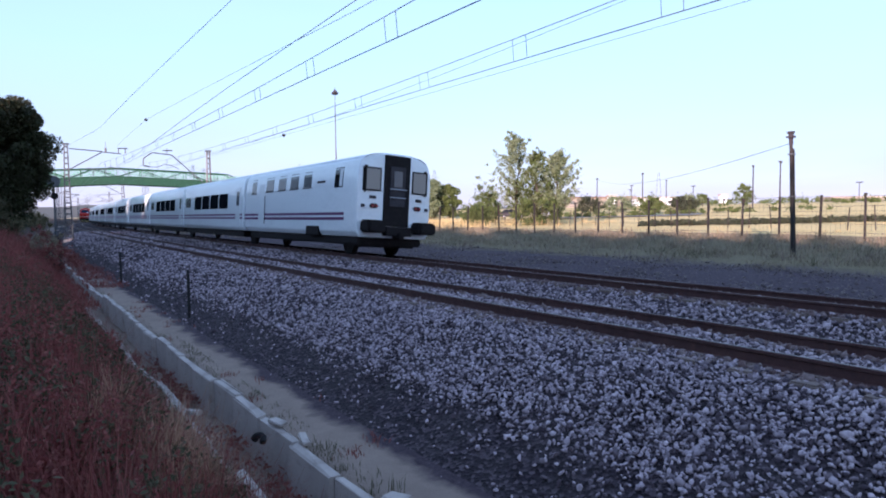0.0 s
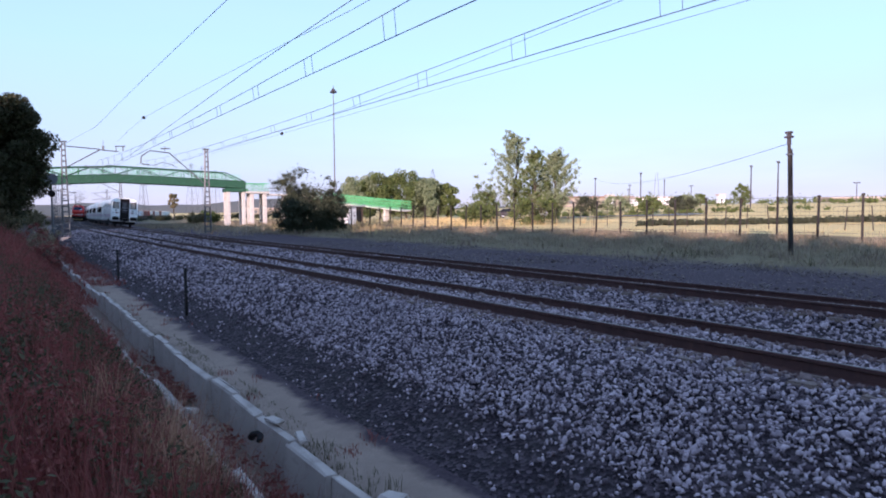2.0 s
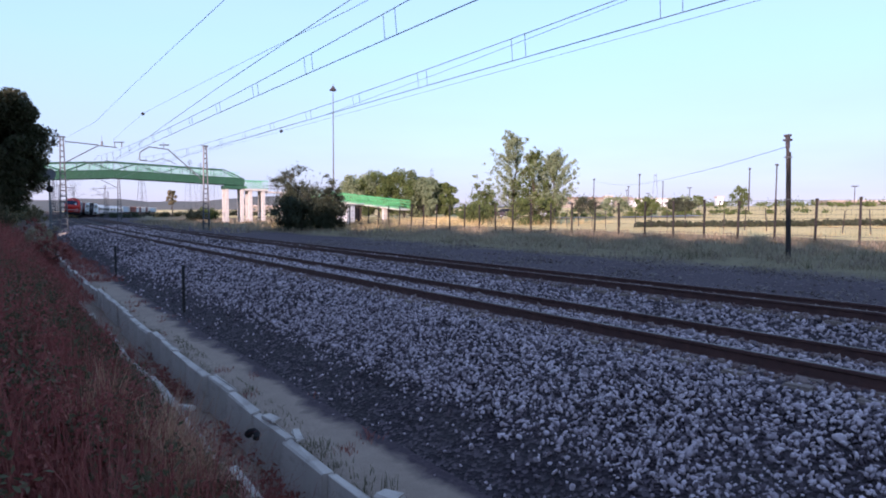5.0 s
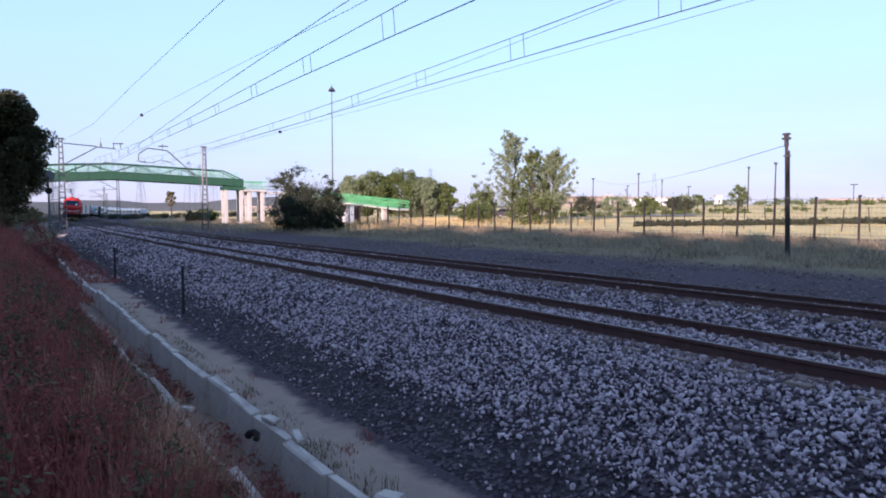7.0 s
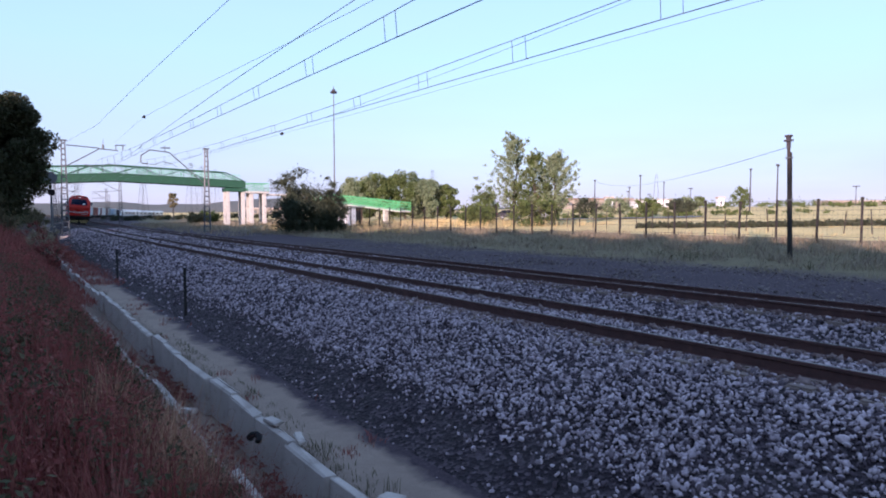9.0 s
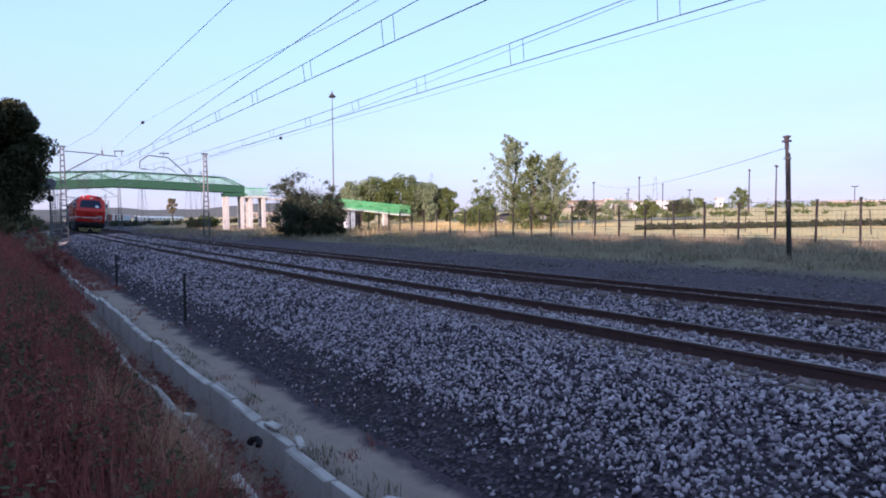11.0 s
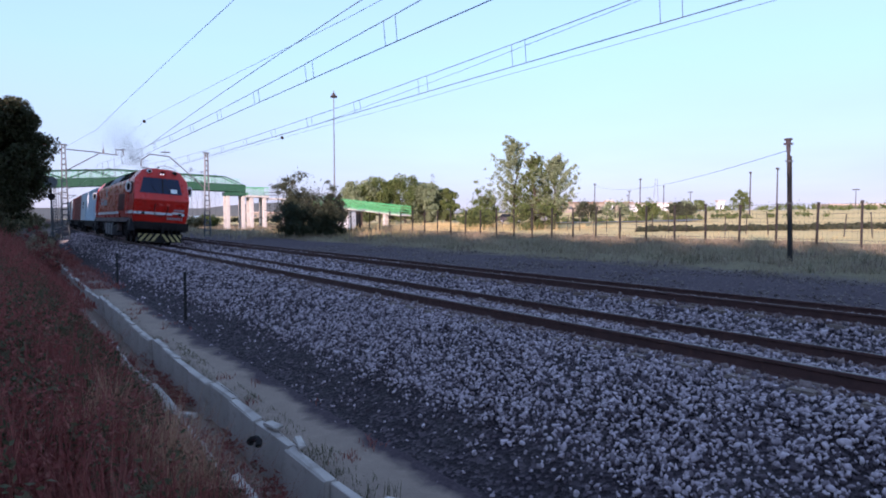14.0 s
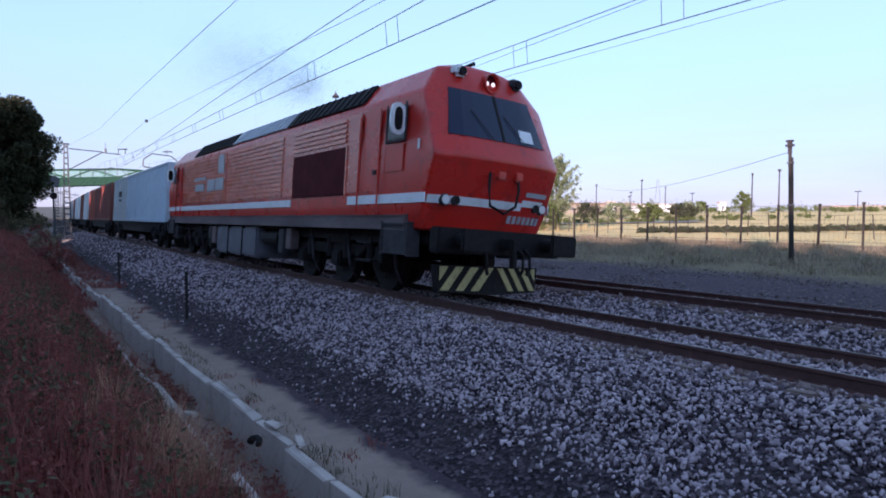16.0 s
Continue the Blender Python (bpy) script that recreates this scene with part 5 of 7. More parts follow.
def container_mesh(parent, y0, y1, z0, h, mat, label):
    w = 1.219
    c = new("container", None)
    c.parent = parent
    tagged(c, label)
    bm = bmesh.new()
    for sx in (-1, 1):
        ridged(bm, sx * (w - 0.02), y0 + 0.1, y1 - 0.1, z0 + 0.12, z0 + h - 0.1, sx)
    box(bm, -w + 0.05, w - 0.05, y0 + 0.05, y1 - 0.05, z0 + h - 0.06, z0 + h - 0.03)
    box(bm, -w + 0.05, w - 0.05, y0 + 0.03, y0 + 0.06, z0 + 0.1, z0 + h - 0.1)
    box(bm, -w + 0.05, w - 0.05, y1 - 0.06, y1 - 0.03, z0 + 0.1, z0 + h - 0.1)
    part("shell", bm, mat, c)
    fr = bmesh.new()
    for sx in (-1, 1):
        for y in (y0, y1):
            s = 1 if y == y0 else -1
            box(fr, *sorted((sx * w, sx * (w - 0.16))), *sorted((y, y + s * 0.14)), z0, z0 + h)
        box(fr, *sorted((sx * w, sx * (w - 0.1))), y0 + 0.14, y1 - 0.14, z0, z0 + 0.15)
        box(fr, *sorted((sx * w, sx * (w - 0.08))), y0 + 0.14, y1 - 0.14, z0 + h - 0.11, z0 + h)
    for y in (y0, y1):
        s = 1 if y == y0 else -1
        box(fr, -w + 0.16, w - 0.16, *sorted((y, y + s * 0.1)), z0, z0 + 0.15)
        box(fr, -w + 0.16, w - 0.16, *sorted((y, y + s * 0.1)), z0 + h - 0.12, z0 + h)
    part("corner_frame", fr, mat, c)
    for x in (-0.7, -0.25, 0.25, 0.7):
        part("lock_rod", rods(((x, y0 - 0.02, z0 + 0.1), (x, y0 - 0.02, z0 + h - 0.1), 0.02)), GALV, c)
    return c


def make_wagon(loads):
    """A 19.6 m flat wagon; loads: (length in feet, material, label)."""
    wa = new("container_wagon", None)
    fr = bmesh.new()
    for x in (-1.0, 1.0):
        box(fr, x - 0.08, x + 0.08, -9.4, 9.4, 0.88, 1.2)
        box(fr, x - 0.10, x + 0.10, -5.0, 5.0, 0.66, 0.88)
    for q in range(13):
        y = -9.3 + q * 1.55
        box(fr, -0.95, 0.95, y - 0.06, y + 0.06, 0.95, 1.18)
    for e in (-1, 1):
        box(fr, -1.25, 1.25, *sorted((e * 9.3, e * 9.5)), 0.85, 1.22)
    part("underframe", fr, BLACK, wa)
    for e in (-1, 1):
        for x in (-0.98, 0.98):
            part("buffer", rods(((x, e * 9.5, 1.05), (x, e * 10.0, 1.05), 0.1), ((x, e * 10.0, 1.05), (x, e * 10.06, 1.05), 0.22), n=14), BLACK, wa)
        bogie(wa, e * 7.1, (-0.9, 0.9))
        for a in (-0.9, 0.9):
            wheelset(wa, e * 7.1 + a, 0.46)
    y = -9.2
    words = []
    for feet, mat, lab in loads:
        ln = feet * 0.3048
        container_mesh(wa, y, y + ln - 0.06, 1.2, 2.75, mat, lab)
        words.append(lab)
        y += ln + 0.06
    return tagged(wa, "flat wagon carrying " + words[0] + "s", "freight wagon", "freight train wagons")


COACH_LEVELS = [(0.62, 1.30, 0), (0.80, 1.42, 0), (1.3, 1.45, 0), (2.35, 1.45, 0), (2.95, 1.41, 0), (3.22, 1.30, 0), (3.40, 1.02, 0), (3.49, 0.5, 0)]


def side_x(z):
    return float(np.interp(z, [l[0] for l in COACH_LEVELS], [l[1] for l in COACH_LEVELS]))


def skin(name, sx, y0, y1, z0, z1, mat, parent, proud=0.012, label="", nz=3):
    """A panel lying on the coach's curved side."""
    bm = bmesh.new()
    rows = []
    for i in range(nz + 1):
        z = z0 + (z1 - z0) * i / nz
        for d in (proud, -0.03):
            rows.append([bm.verts.new((sx * (side_x(z) + d), y, z)) for y in (y0, y1)])
    for i in range(nz):
        a, b = rows[2 * i], rows[2 * i + 2]
        bm.faces.new((a[0], a[1], b[1], b[0]))
    f, k = rows[0], rows[1]
    bm.faces.new((f[0], f[1], k[1], k[0]))
    f, k = rows[-2], rows[-1]
    bm.faces.new((f[0], f[1], k[1], k[0]))
    for e in (0, 1):
        for i in range(nz):
            bm.faces.new((rows[2 * i][e], rows[2 * i + 2][e], rows[2 * i + 3][e], rows[2 * i + 1][e]))
    bmesh.ops.recalc_face_normals(bm, faces=bm.faces)
    return part(name, bm, mat, parent, label)


def make_coach():
    co = new("passenger_coach", None)
    tagged(co, "white low passenger coach with twin purple stripes and dark windows", "train coach", "passenger train coaches")
    L = 6.42
    hull("body", [(z, w, -L) for z, w, _ in COACH_LEVELS], L, [TALGO], co, 5, 0.0)
    part("gangway", boxes((-1.15, 1.15, L, L + 0.3, 0.7, 3.15), bevel=0.03), BLACK, co, "black rubber gangway")
    for sx in (-1, 1):
        skin("roof_panel", sx, -L + 0.06, L - 0.06, 3.27, 3.485, LIGHTGREY, co, 0.006, "dull grey roof edge", 3)
        for z in (1.19, 1.36):
            skin("stripe", sx, -L + 0.1, L - 0.1, z, z + 0.095, PURPLE, co, 0.006)
        for q in range(4):
            w = skin("window", sx, -3.7 + q * 1.86, -3.7 + q * 1.86 + 1.66, 1.74, 2.52, COACHGLASS, co, 0.012, "dark tinted window")
        skin("door", sx, -5.9, -5.15, 0.85, 2.75, TALGO, co, 0.015)
        skin("door_window", sx, -5.75, -5.3, 1.85, 2.55, GREYGLASS, co, 0.02)
        skin("service_panel", sx, 4.6, 5.9, 1.9, 2.5, GREYGLASS, co, 0.01)
    part("skirt", boxes((-1.2, 1.2, -L + 0.6, L - 0.6, 0.32, 0.64), bevel=0.05), BLACK, co)
    wheelset(co, L + 0.14, 0.43)
    part("wheel_carrier", boxes((-1.12, 1.12, L - 0.5, L + 0.8, 0.35, 0.7), bevel=0.04), BLACK, co)
    return co


def make_van():
    va = new("tail_van", None)
    tagged(va, "white tail van with black end doorway, small windows and purple stripes", "train coach")
    L = 5.94
    hull("body", [(z, w, -L) for z, w, _ in COACH_LEVELS], L, [TALGO], va, 9, 0.10)
    for sx in (-1, 1):
        skin("roof_panel", sx, -L + 0.06, L - 0.06, 3.27, 3.485, LIGHTGREY, va, 0.006, "dull grey roof edge", 3)
    part("roof_seam", boxes((-0.02, 0.02, -L + 0.2, L - 0.1, 3.48, 3.51)), GREY, va)
    for q in range(3):
        part("roof_vent", boxes((-0.2, 0.2, -2 + q * 2.6, -1.7 + q * 2.6, 3.47, 3.54), bevel=0.02), GREY, va)
    for sx in (-1, 1):
        for z in (1.17, 1.34):
            skin("stripe", sx, -L + 1.0, L - 0.05, z, z + 0.10, PURPLE, va, 0.006)
        for y0, y1, z0, z1 in ((-2.05, -1.3, 2.42, 3.0), (-0.75, 0.1, 2.42, 3.0), (0.6, 1.45, 2.42, 3.0), (2.05, 2.95, 2.42, 3.0), (4.3, 4.9, 2.38, 3.0)):
            w = skin("window", sx, y0, y1, z0, z1, GREYGLASS, va, 0.008, "grey side window")
            skin("window_frame", sx, y0 - 0.05, y1 + 0.05, z0 - 0.06, z0 - 0.01, GREY, w, 0.02, "", 1)
        w = skin("window", sx, -4.75, -4.1, 2.3, 3.0, GLASS, va, 0.012, "dark door window")
        skin("window_blind", sx, -4.72, -4.5, 2.34, 2.96, WHITE, w, 0.016)
        skin("door", sx, 3.1, 3.9, 0.85, 2.75, TALGO, va, 0.014)
        part("door_rail", rods(((sx * 1.48, 3.0, 1.0), (sx * 1.48, 3.0, 2.2), 0.015)), GREY, va)
        part("wheel_arch", boxes((*sorted((sx * 1.25, sx * 1.455)), -2.9, -1.7, 0.60, 0.98), bevel=0.03), BLACK, va)
        skin("lettering_bar", sx, -3.3, -2.6, 2.52, 2.60, GREY, va, 0.008)
    yb = -L
    # tail end: central doorway, two windows, lamps, buffers
    dw = part("end_doorway", boxes((-0.50, 0.50, yb - 0.06, yb + 0.05, 1.02, 3.42), bevel=0.02), BLACK, va, "black rubber-framed gangway doorway")
    part("end_door", boxes((-0.30, 0.30, yb - 0.09, yb - 0.05, 1.7, 3.05), bevel=0.01), GREY, dw, "grey gangway door")
    part("door_glass", boxes((-0.17, 0.17, yb - 0.105, yb - 0.085, 2.35, 2.9), bevel=0.01), GREYGLASS, dw)
    part("door_bar", rods(((-0.32, yb - 0.13, 2.28), (0.32, yb - 0.13, 2.28), 0.02), ((-0.3, yb - 0.13, 2.0), (0.3, yb - 0.13, 2.0), 0.015)), LIGHTGREY, dw)
    part("footplate", boxes((-0.5, 0.5, yb - 0.3, yb, 0.70, 1.0), bevel=0.02), BLACK, va)
    for x in (-1, 1):
        fr = part("end_window", boxes((x * 0.91 - 0.36, x * 0.91 + 0.36, yb - 0.012, yb + 0.12, 2.12, 3.02), bevel=0.055), BLACK, va, "end window in a dark rounded rubber frame")
        part("pane", boxes((x * 0.91 - 0.29, x * 0.91 + 0.29, yb - 0.022, yb + 0.06, 2.19, 2.95), bevel=0.035), BEIGEGLASS, fr)
        la = part("tail_lamp", boxes((x * 0.85 - 0.17, x * 0.85 + 0.17, yb - 0.05, yb + 0.05, 1.60, 1.76), bevel=0.05), BLACK, va)
        for dx in (-0.07, 0.07):
            part("lens", rods(((x * 0.85 + dx, yb - 0.07, 1.68), (x * 0.85 + dx, yb - 0.045, 1.68), 0.05), n=14), TAIL, la)
        part("socket", boxes((x * 1.25 - 0.05, x * 1.25 + 0.05, yb - 0.02, yb + 0.1, 1.62, 1.72)), GREY, va)
        part("lettering_bar", boxes((x * 0.9 - 0.12, x * 0.9 + 0.12, yb - 0.008, yb + 0.06, 1.92, 2.02)), GREY, va)
        bu = part("buffer_box", boxes((x * 0.98 - 0.34, x * 0.98 + 0.34, yb - 0.55, yb + 0.05, 0.78, 1.20), bevel=0.06), BLACK, va, "black rubber buffer block")
        part("buffer_plate", boxes((x * 0.98 - 0.30, x * 0.98 + 0.30, yb - 0.62, yb - 0.55, 0.82, 1.15), bevel=0.04), BLACK, bu)
    part("coupler", boxes((-0.1, 0.1, yb - 0.5, yb, 0.6, 0.8), bevel=0.03), BLACK, va)
    part("skirt", boxes((-1.25, 1.25, yb + 0.25, L - 0.5, 0.34, 0.64), bevel=0.05), BLACK, va)
    part("gear_box", boxes((-1.2, 1.2, yb + 0.6, yb + 1.5, 0.28, 0.62), bevel=0.04), BLACK, va)
    part("battery_box", boxes((-1.2, 1.2, 0.5, 1.2, 0.3, 0.62), bevel=0.04), BLACK, va)
    part("gangway", boxes((-1.15, 1.15, L, L + 0.28, 0.7, 3.15), bevel=0.03), BLACK, va, "black rubber gangway")
    w = [wheelset(va, -4.35, 0.46), wheelset(va, L + 0.14, 0.43)]
    return va, w


locomotive, loco_wheels = make_locomotive()
PALEBLUE = worn("pale_blue_container", (0.50, 0.60, 0.68), (0.43, 0.53, 0.61), 0.7, 0.5, 0, 20, 0.04, (0.36, 0.38, 0.40))
PALEGREY = worn("pale_grey_container", (0.60, 0.62, 0.62), (0.50, 0.52, 0.53), 0.7, 0.5, 0, 20, 0.04, (0.36, 0.34, 0.32))
RUSTRED = worn("rust_red_container", (0.22, 0.045, 0.032), (0.16, 0.035, 0.026), 0.8, 0.6, 0, 20, 0.06, (0.10, 0.04, 0.03))
BRICKRED = worn("brick_red_container", (0.36, 0.06, 0.035), (0.28, 0.05, 0.03), 0.8, 0.55, 0, 20, 0.05)
WHITEBOX = worn("white_container", (0.70, 0.70, 0.69), (0.60, 0.60, 0.59), 0.8, 0.5, 0, 20, 0.05)
wagon_a = make_wagon([(40, PALEBLUE, "long pale blue corrugated container"), (20, PALEGREY, "short pale grey corrugated container")])
# unreadable mark on the pale container
part("lettering_bar", boxes((-1.236, -1.222, 5.2, 6.6, 2.75, 3.1), (-1.236, -1.222, 5.4, 6.3, 2.45, 2.6)), GREY, wagon_a)
wagon_b = make_wagon([(40, RUSTRED, "rust red corrugated container"), (20, BRICKRED, "brick red corrugated container")])
wagon_c = make_wagon([(20, WHITEBOX, "white corrugated container"), (20, RUSTRED, "rust red container"), (20, WHITEBOX, "white container")])
van, van_wheels = make_van()
coach = make_coach()
FREIGHT = [locomotive, wagon_a, wagon_b]
FREIGHT.append(wagon_c)
for q in range(1, 12):
    FREIGHT.append(copy_thing((wagon_b, wagon_c, wagon_c, wagon_a)[q % 4], Matrix()))
EXPRESS = [van, coach] + [copy_thing(coach, Matrix()) for q in range(9)]

# metres down the line of the locomotive's cab front, and of the van's tail, over time
FREIGHT_S = [(0, 218.0), (2, 194.5), (4, 170.5), (5.5, 152.4), (7, 133.5), (8, 120.5), (9.2, 104.4), (10.3, 89.2), (11.5, 73.0), (12.5, 58.9), (13.5, 44.4), (14.5, 29.7), (15, 22.4), (15.5, 15.3), (16, 8.3)]


def freight_front(t):
    return float(np.interp(t, [a for a, _ in FREIGHT_S], [b for _, b in FREIGHT_S]))


def express_tail(t):
    return 18.2 + 33.1 * t


def motions():
    steps = [0.5 * i for i in range(33)]
    for i, ob in enumerate(FREIGHT):
        off = 10.15 if i == 0 else 20.9 + 9.9 + 0.2 + 20.2 * (i - 1)
        walk(ob, [(t, place(freight_front(t) + off, 0, 0, 0, CANT)) for t in steps])
    for i, ob in enumerate(EXPRESS):
        off = 5.94 if i == 0 else 12.02 + 6.5 + 13.14 * (i - 1)
        walk(ob, [(t, place(express_tail(t) + off, SPACING, LIFT, 0, CANT)) for t in steps])
    for ob, back, rise in SMOKE:
        walk(ob, [(t, place(freight_front(t) + back, 0.2, rise)) for t in steps])
    # wheels roll as far as their train moves
    turn_steps = [i / 30 for i in range(481)]
    for w in loco_wheels:
        y, r = w.location.y, 0.52
        walk(w, [(t, Matrix.Translation((0, y, r)) @ Matrix.Rotation((freight_front(t) - 8.3) / r, 4, "X")) for t in turn_steps])


# ---- vegetation ----
LEAF_DARK = varied("dark_leaves", [(0.030, 0.036, 0.016), (0.045, 0.055, 0.022), (0.06, 0.062, 0.026), (0.036, 0.03, 0.016)], 0.7, translucent=0.25)
# lighter, translucent leaves so the added belts pass light to the train sides
LEAF_BELT = varied("belt_leaves", [(0.10, 0.115, 0.05), (0.12, 0.13, 0.06), (0.085, 0.095, 0.04)], 0.6, translucent=0.5)
LEAF_BUSH = varied("bush_leaves", [(0.040, 0.050, 0.030), (0.055, 0.068, 0.038), (0.075, 0.082, 0.048)], 0.7, translucent=0.25)
LEAF_POPLAR = varied("poplar_leaves", [(0.17, 0.22, 0.11), (0.24, 0.29, 0.16), (0.13, 0.17, 0.09), (0.30, 0.34, 0.22)], 0.6, translucent=0.3)
LEAF_WOOD = varied("woodland_leaves", [(0.085, 0.125, 0.035), (0.13, 0.17, 0.05), (0.06, 0.09, 0.028), (0.18, 0.20, 0.07)], 0.7, translucent=0.3)
LEAF_GOLD = varied("yellowed_leaves", [(0.22, 0.19, 0.10), (0.17, 0.15, 0.08), (0.28, 0.23, 0.13)], 0.7, translucent=0.3)
STALK_DRY = varied("dry_stalks", [(0.26, 0.060, 0.054), (0.33, 0.088, 0.074), (0.18, 0.040, 0.038), (0.40, 0.155, 0.115), (0.24, 0.048, 0.047)], 0.85, translucent=0.2)
STALK_STRAW = varied("straw_stalks", [(0.44, 0.23, 0.14), (0.52, 0.30, 0.19), (0.34, 0.15, 0.10)], 0.8, translucent=0.2)
STALK_DUSK = varied("dusty_brown_grass", [(0.22, 0.155, 0.125), (0.30, 0.22, 0.175), (0.17, 0.115, 0.10)], 0.85, translucent=0.2)
STALK_GREEN = varied("green_stalks", [(0.066, 0.066, 0.034), (0.10, 0.092, 0.048), (0.13, 0.095, 0.055)], 0.8, translucent=0.25)
STALK_PALE = varied("bleached_grass", [(0.27, 0.215, 0.145), (0.38, 0.30, 0.20), (0.21, 0.17, 0.11), (0.45, 0.35, 0.24), (0.16, 0.125, 0.095)], 0.85, translucent=0.2)
STUBBLE = varied("golden_stubble", [(0.50, 0.375, 0.17), (0.60, 0.465, 0.23), (0.40, 0.30, 0.135)], 0.85, translucent=0.15)


def leaf_cloud(name, centres, radii, per, size, mat, parent, flat=0.8, seed=1, label="", tight=False):
    """Many small bent leaves round clump centres, as one crown."""
    r = np.random.default_rng(seed)
    n = len(centres) * per
    c = np.repeat(np.asarray(centres, float), per, 0)
    rr = np.repeat(np.asarray(radii, float), per)
    d = r.normal(size=(n, 3))
    d /= np.linalg.norm(d, axis=1)[:, None]
    far = r.uniform(0, 1, n) ** 0.4 if tight else np.abs(r.normal(0, 0.62, n))
    p = c + d * (rr * far)[:, None] * np.array([1, 1, flat])
    a = r.normal(size=(n, 3))
    a /= np.linalg.norm(a, axis=1)[:, None]
    b = np.cross(a, r.normal(size=(n, 3)))
    b /= np.linalg.norm(b, axis=1)[:, None]
    s = (size * r.uniform(0.6, 1.4, n))[:, None]
    nrm = np.cross(a, b)
    V = np.stack([p - a * s, p + b * s * 0.45 + nrm * s * 0.12, p - b * s * 0.45 + nrm * s * 0.12, p + a * s], 1).reshape(-1, 3)
    i = np.arange(n)[:, None] * 4
    T = np.concatenate([i + [0, 1, 2], i + [1, 3, 2]], 1).reshape(-1, 3)
    ob = mesh_arrays(name, V, T, mat, parent)
    return tagged(ob, label, kind="stuff")


def limb_mesh(bm, a, b, r0, r1, rg, n=4):
    a, b = Vector(a), Vector(b)
    pts = [a.lerp(b, i / n) + Vector((rg.uniform(-1, 1), rg.uniform(-1, 1), 0)) * (b - a).length * 0.035 * (0 < i < n) for i in range(n + 1)]
    for i in range(n):
        rod(bm, pts[i], pts[i + 1], r0 + (r1 - r0) * i / n, r0 + (r1 - r0) * (i + 1) / n, 5)
    return pts


def make_tree(name, x, y, height, spread, clumps, per, leaf, mat, label, category, seed, trunk=0.18, bare=0.25, stems=1, z=None, shape="round", group="", tight=False):
    rg = random.Random(seed)
    t = new(name, None)
    t.matrix_basis = pose(x, y, ground_z(x, y) - 0.1 if z is None else z)
    tagged(t, label, category, group)
    bm = bmesh.new()
    centres, radii = [], []
    tops = []
    for k in range(stems):
        off = Vector((rg.uniform(-1, 1), rg.uniform(-1, 1), 0)) * spread * (0.35 if stems > 1 else 0.05)
        h = height * (1.0 if k == 0 else rg.uniform(0.7, 0.95))
        limb_mesh(bm, off * 0.3, off + Vector((0, 0, h * 0.86)), trunk, trunk * 0.18, rg, 6)
        tops.append((off, h))
    for q in range(clumps):
        off, h = tops[q % stems]
        f = bare + (1 - bare) * ((q + 0.5) / clumps)
        f = min(0.97, max(bare, f + rg.uniform(-0.06, 0.06)))
        if shape == "round":
            w = spread * math.sqrt(max(0.05, 1 - ((f - (bare + 1) / 2) / ((1 - bare) / 2 + 0.08)) ** 2))
        elif shape == "tall":
            w = spread * (1.05 - f) ** 0.6 * (0.6 + 0.5 * rg.random())
        else:
            w = spread * (1.1 - 0.75 * f)
        a = q * 2.399 + rg.uniform(-0.5, 0.5)
        rad = w * rg.uniform(0.35, 0.95)
        c = Vector((off.x * f + rad * math.cos(a), off.y * f + rad * math.sin(a), f * h))
        centres.append(tuple(c))
        radii.append(spread * rg.uniform(0.20, 0.40))
        limb_mesh(bm, (off.x * f * 0.7, off.y * f * 0.7, max(0.1, f * h - rad * 0.6)), c, trunk * 0.28, trunk * 0.06, rg, 3)
    part("trunk", bm, BARK, t)
    leaf_cloud("crown", centres, radii, per, leaf, mat, t, 0.85, seed, "", tight)
    return t


# dark tree beside the line, overhanging the bank
make_tree("dark_tree", 0.1, 43.5, 8.2, 2.75, 120, 680, 0.098, LEAF_DARK, "dense dark evergreen tree on the bank beside the line", "tree", 3, 0.25, 0.26, tight=True)
make_tree("dark_bush", -0.4, 41.0, 2.6, 1.5, 30, 300, 0.07, STALK_GREEN, "low dull green bush under the evergreen on the bank", "bush", 5, 0.1, 0.1)
# big dark bush across the line
make_tree("dark_bush", 25.3, 58.3, 4.0, 3.6, 64, 430, 0.095, LEAF_BUSH, "broad dark green bush beyond the tracks", "bush", 7, 0.12, 0.08, 3, -0.4)
make_tree("dark_bush", 27.3, 57.4, 3.6, 2.2, 42, 430, 0.095, LEAF_BUSH, "broad dark green bush beyond the tracks", "bush", 9, 0.12, 0.08, 3, -0.4)
make_tree("young_tree", 24.6, 59.2, 6.8, 1.8, 64, 130, 0.085, LEAF_BUSH, "slender sapling with loose foliage rising from the bush", "tree", 11, 0.07, 0.42, 5, -0.4, "round")
make_tree("young_tree", 27.9, 57.0, 5.8, 1.3, 44, 130, 0.085, LEAF_BUSH, "slender sapling with loose foliage rising from the bush", "tree", 13, 0.06, 0.42, 4, -0.4, "round")
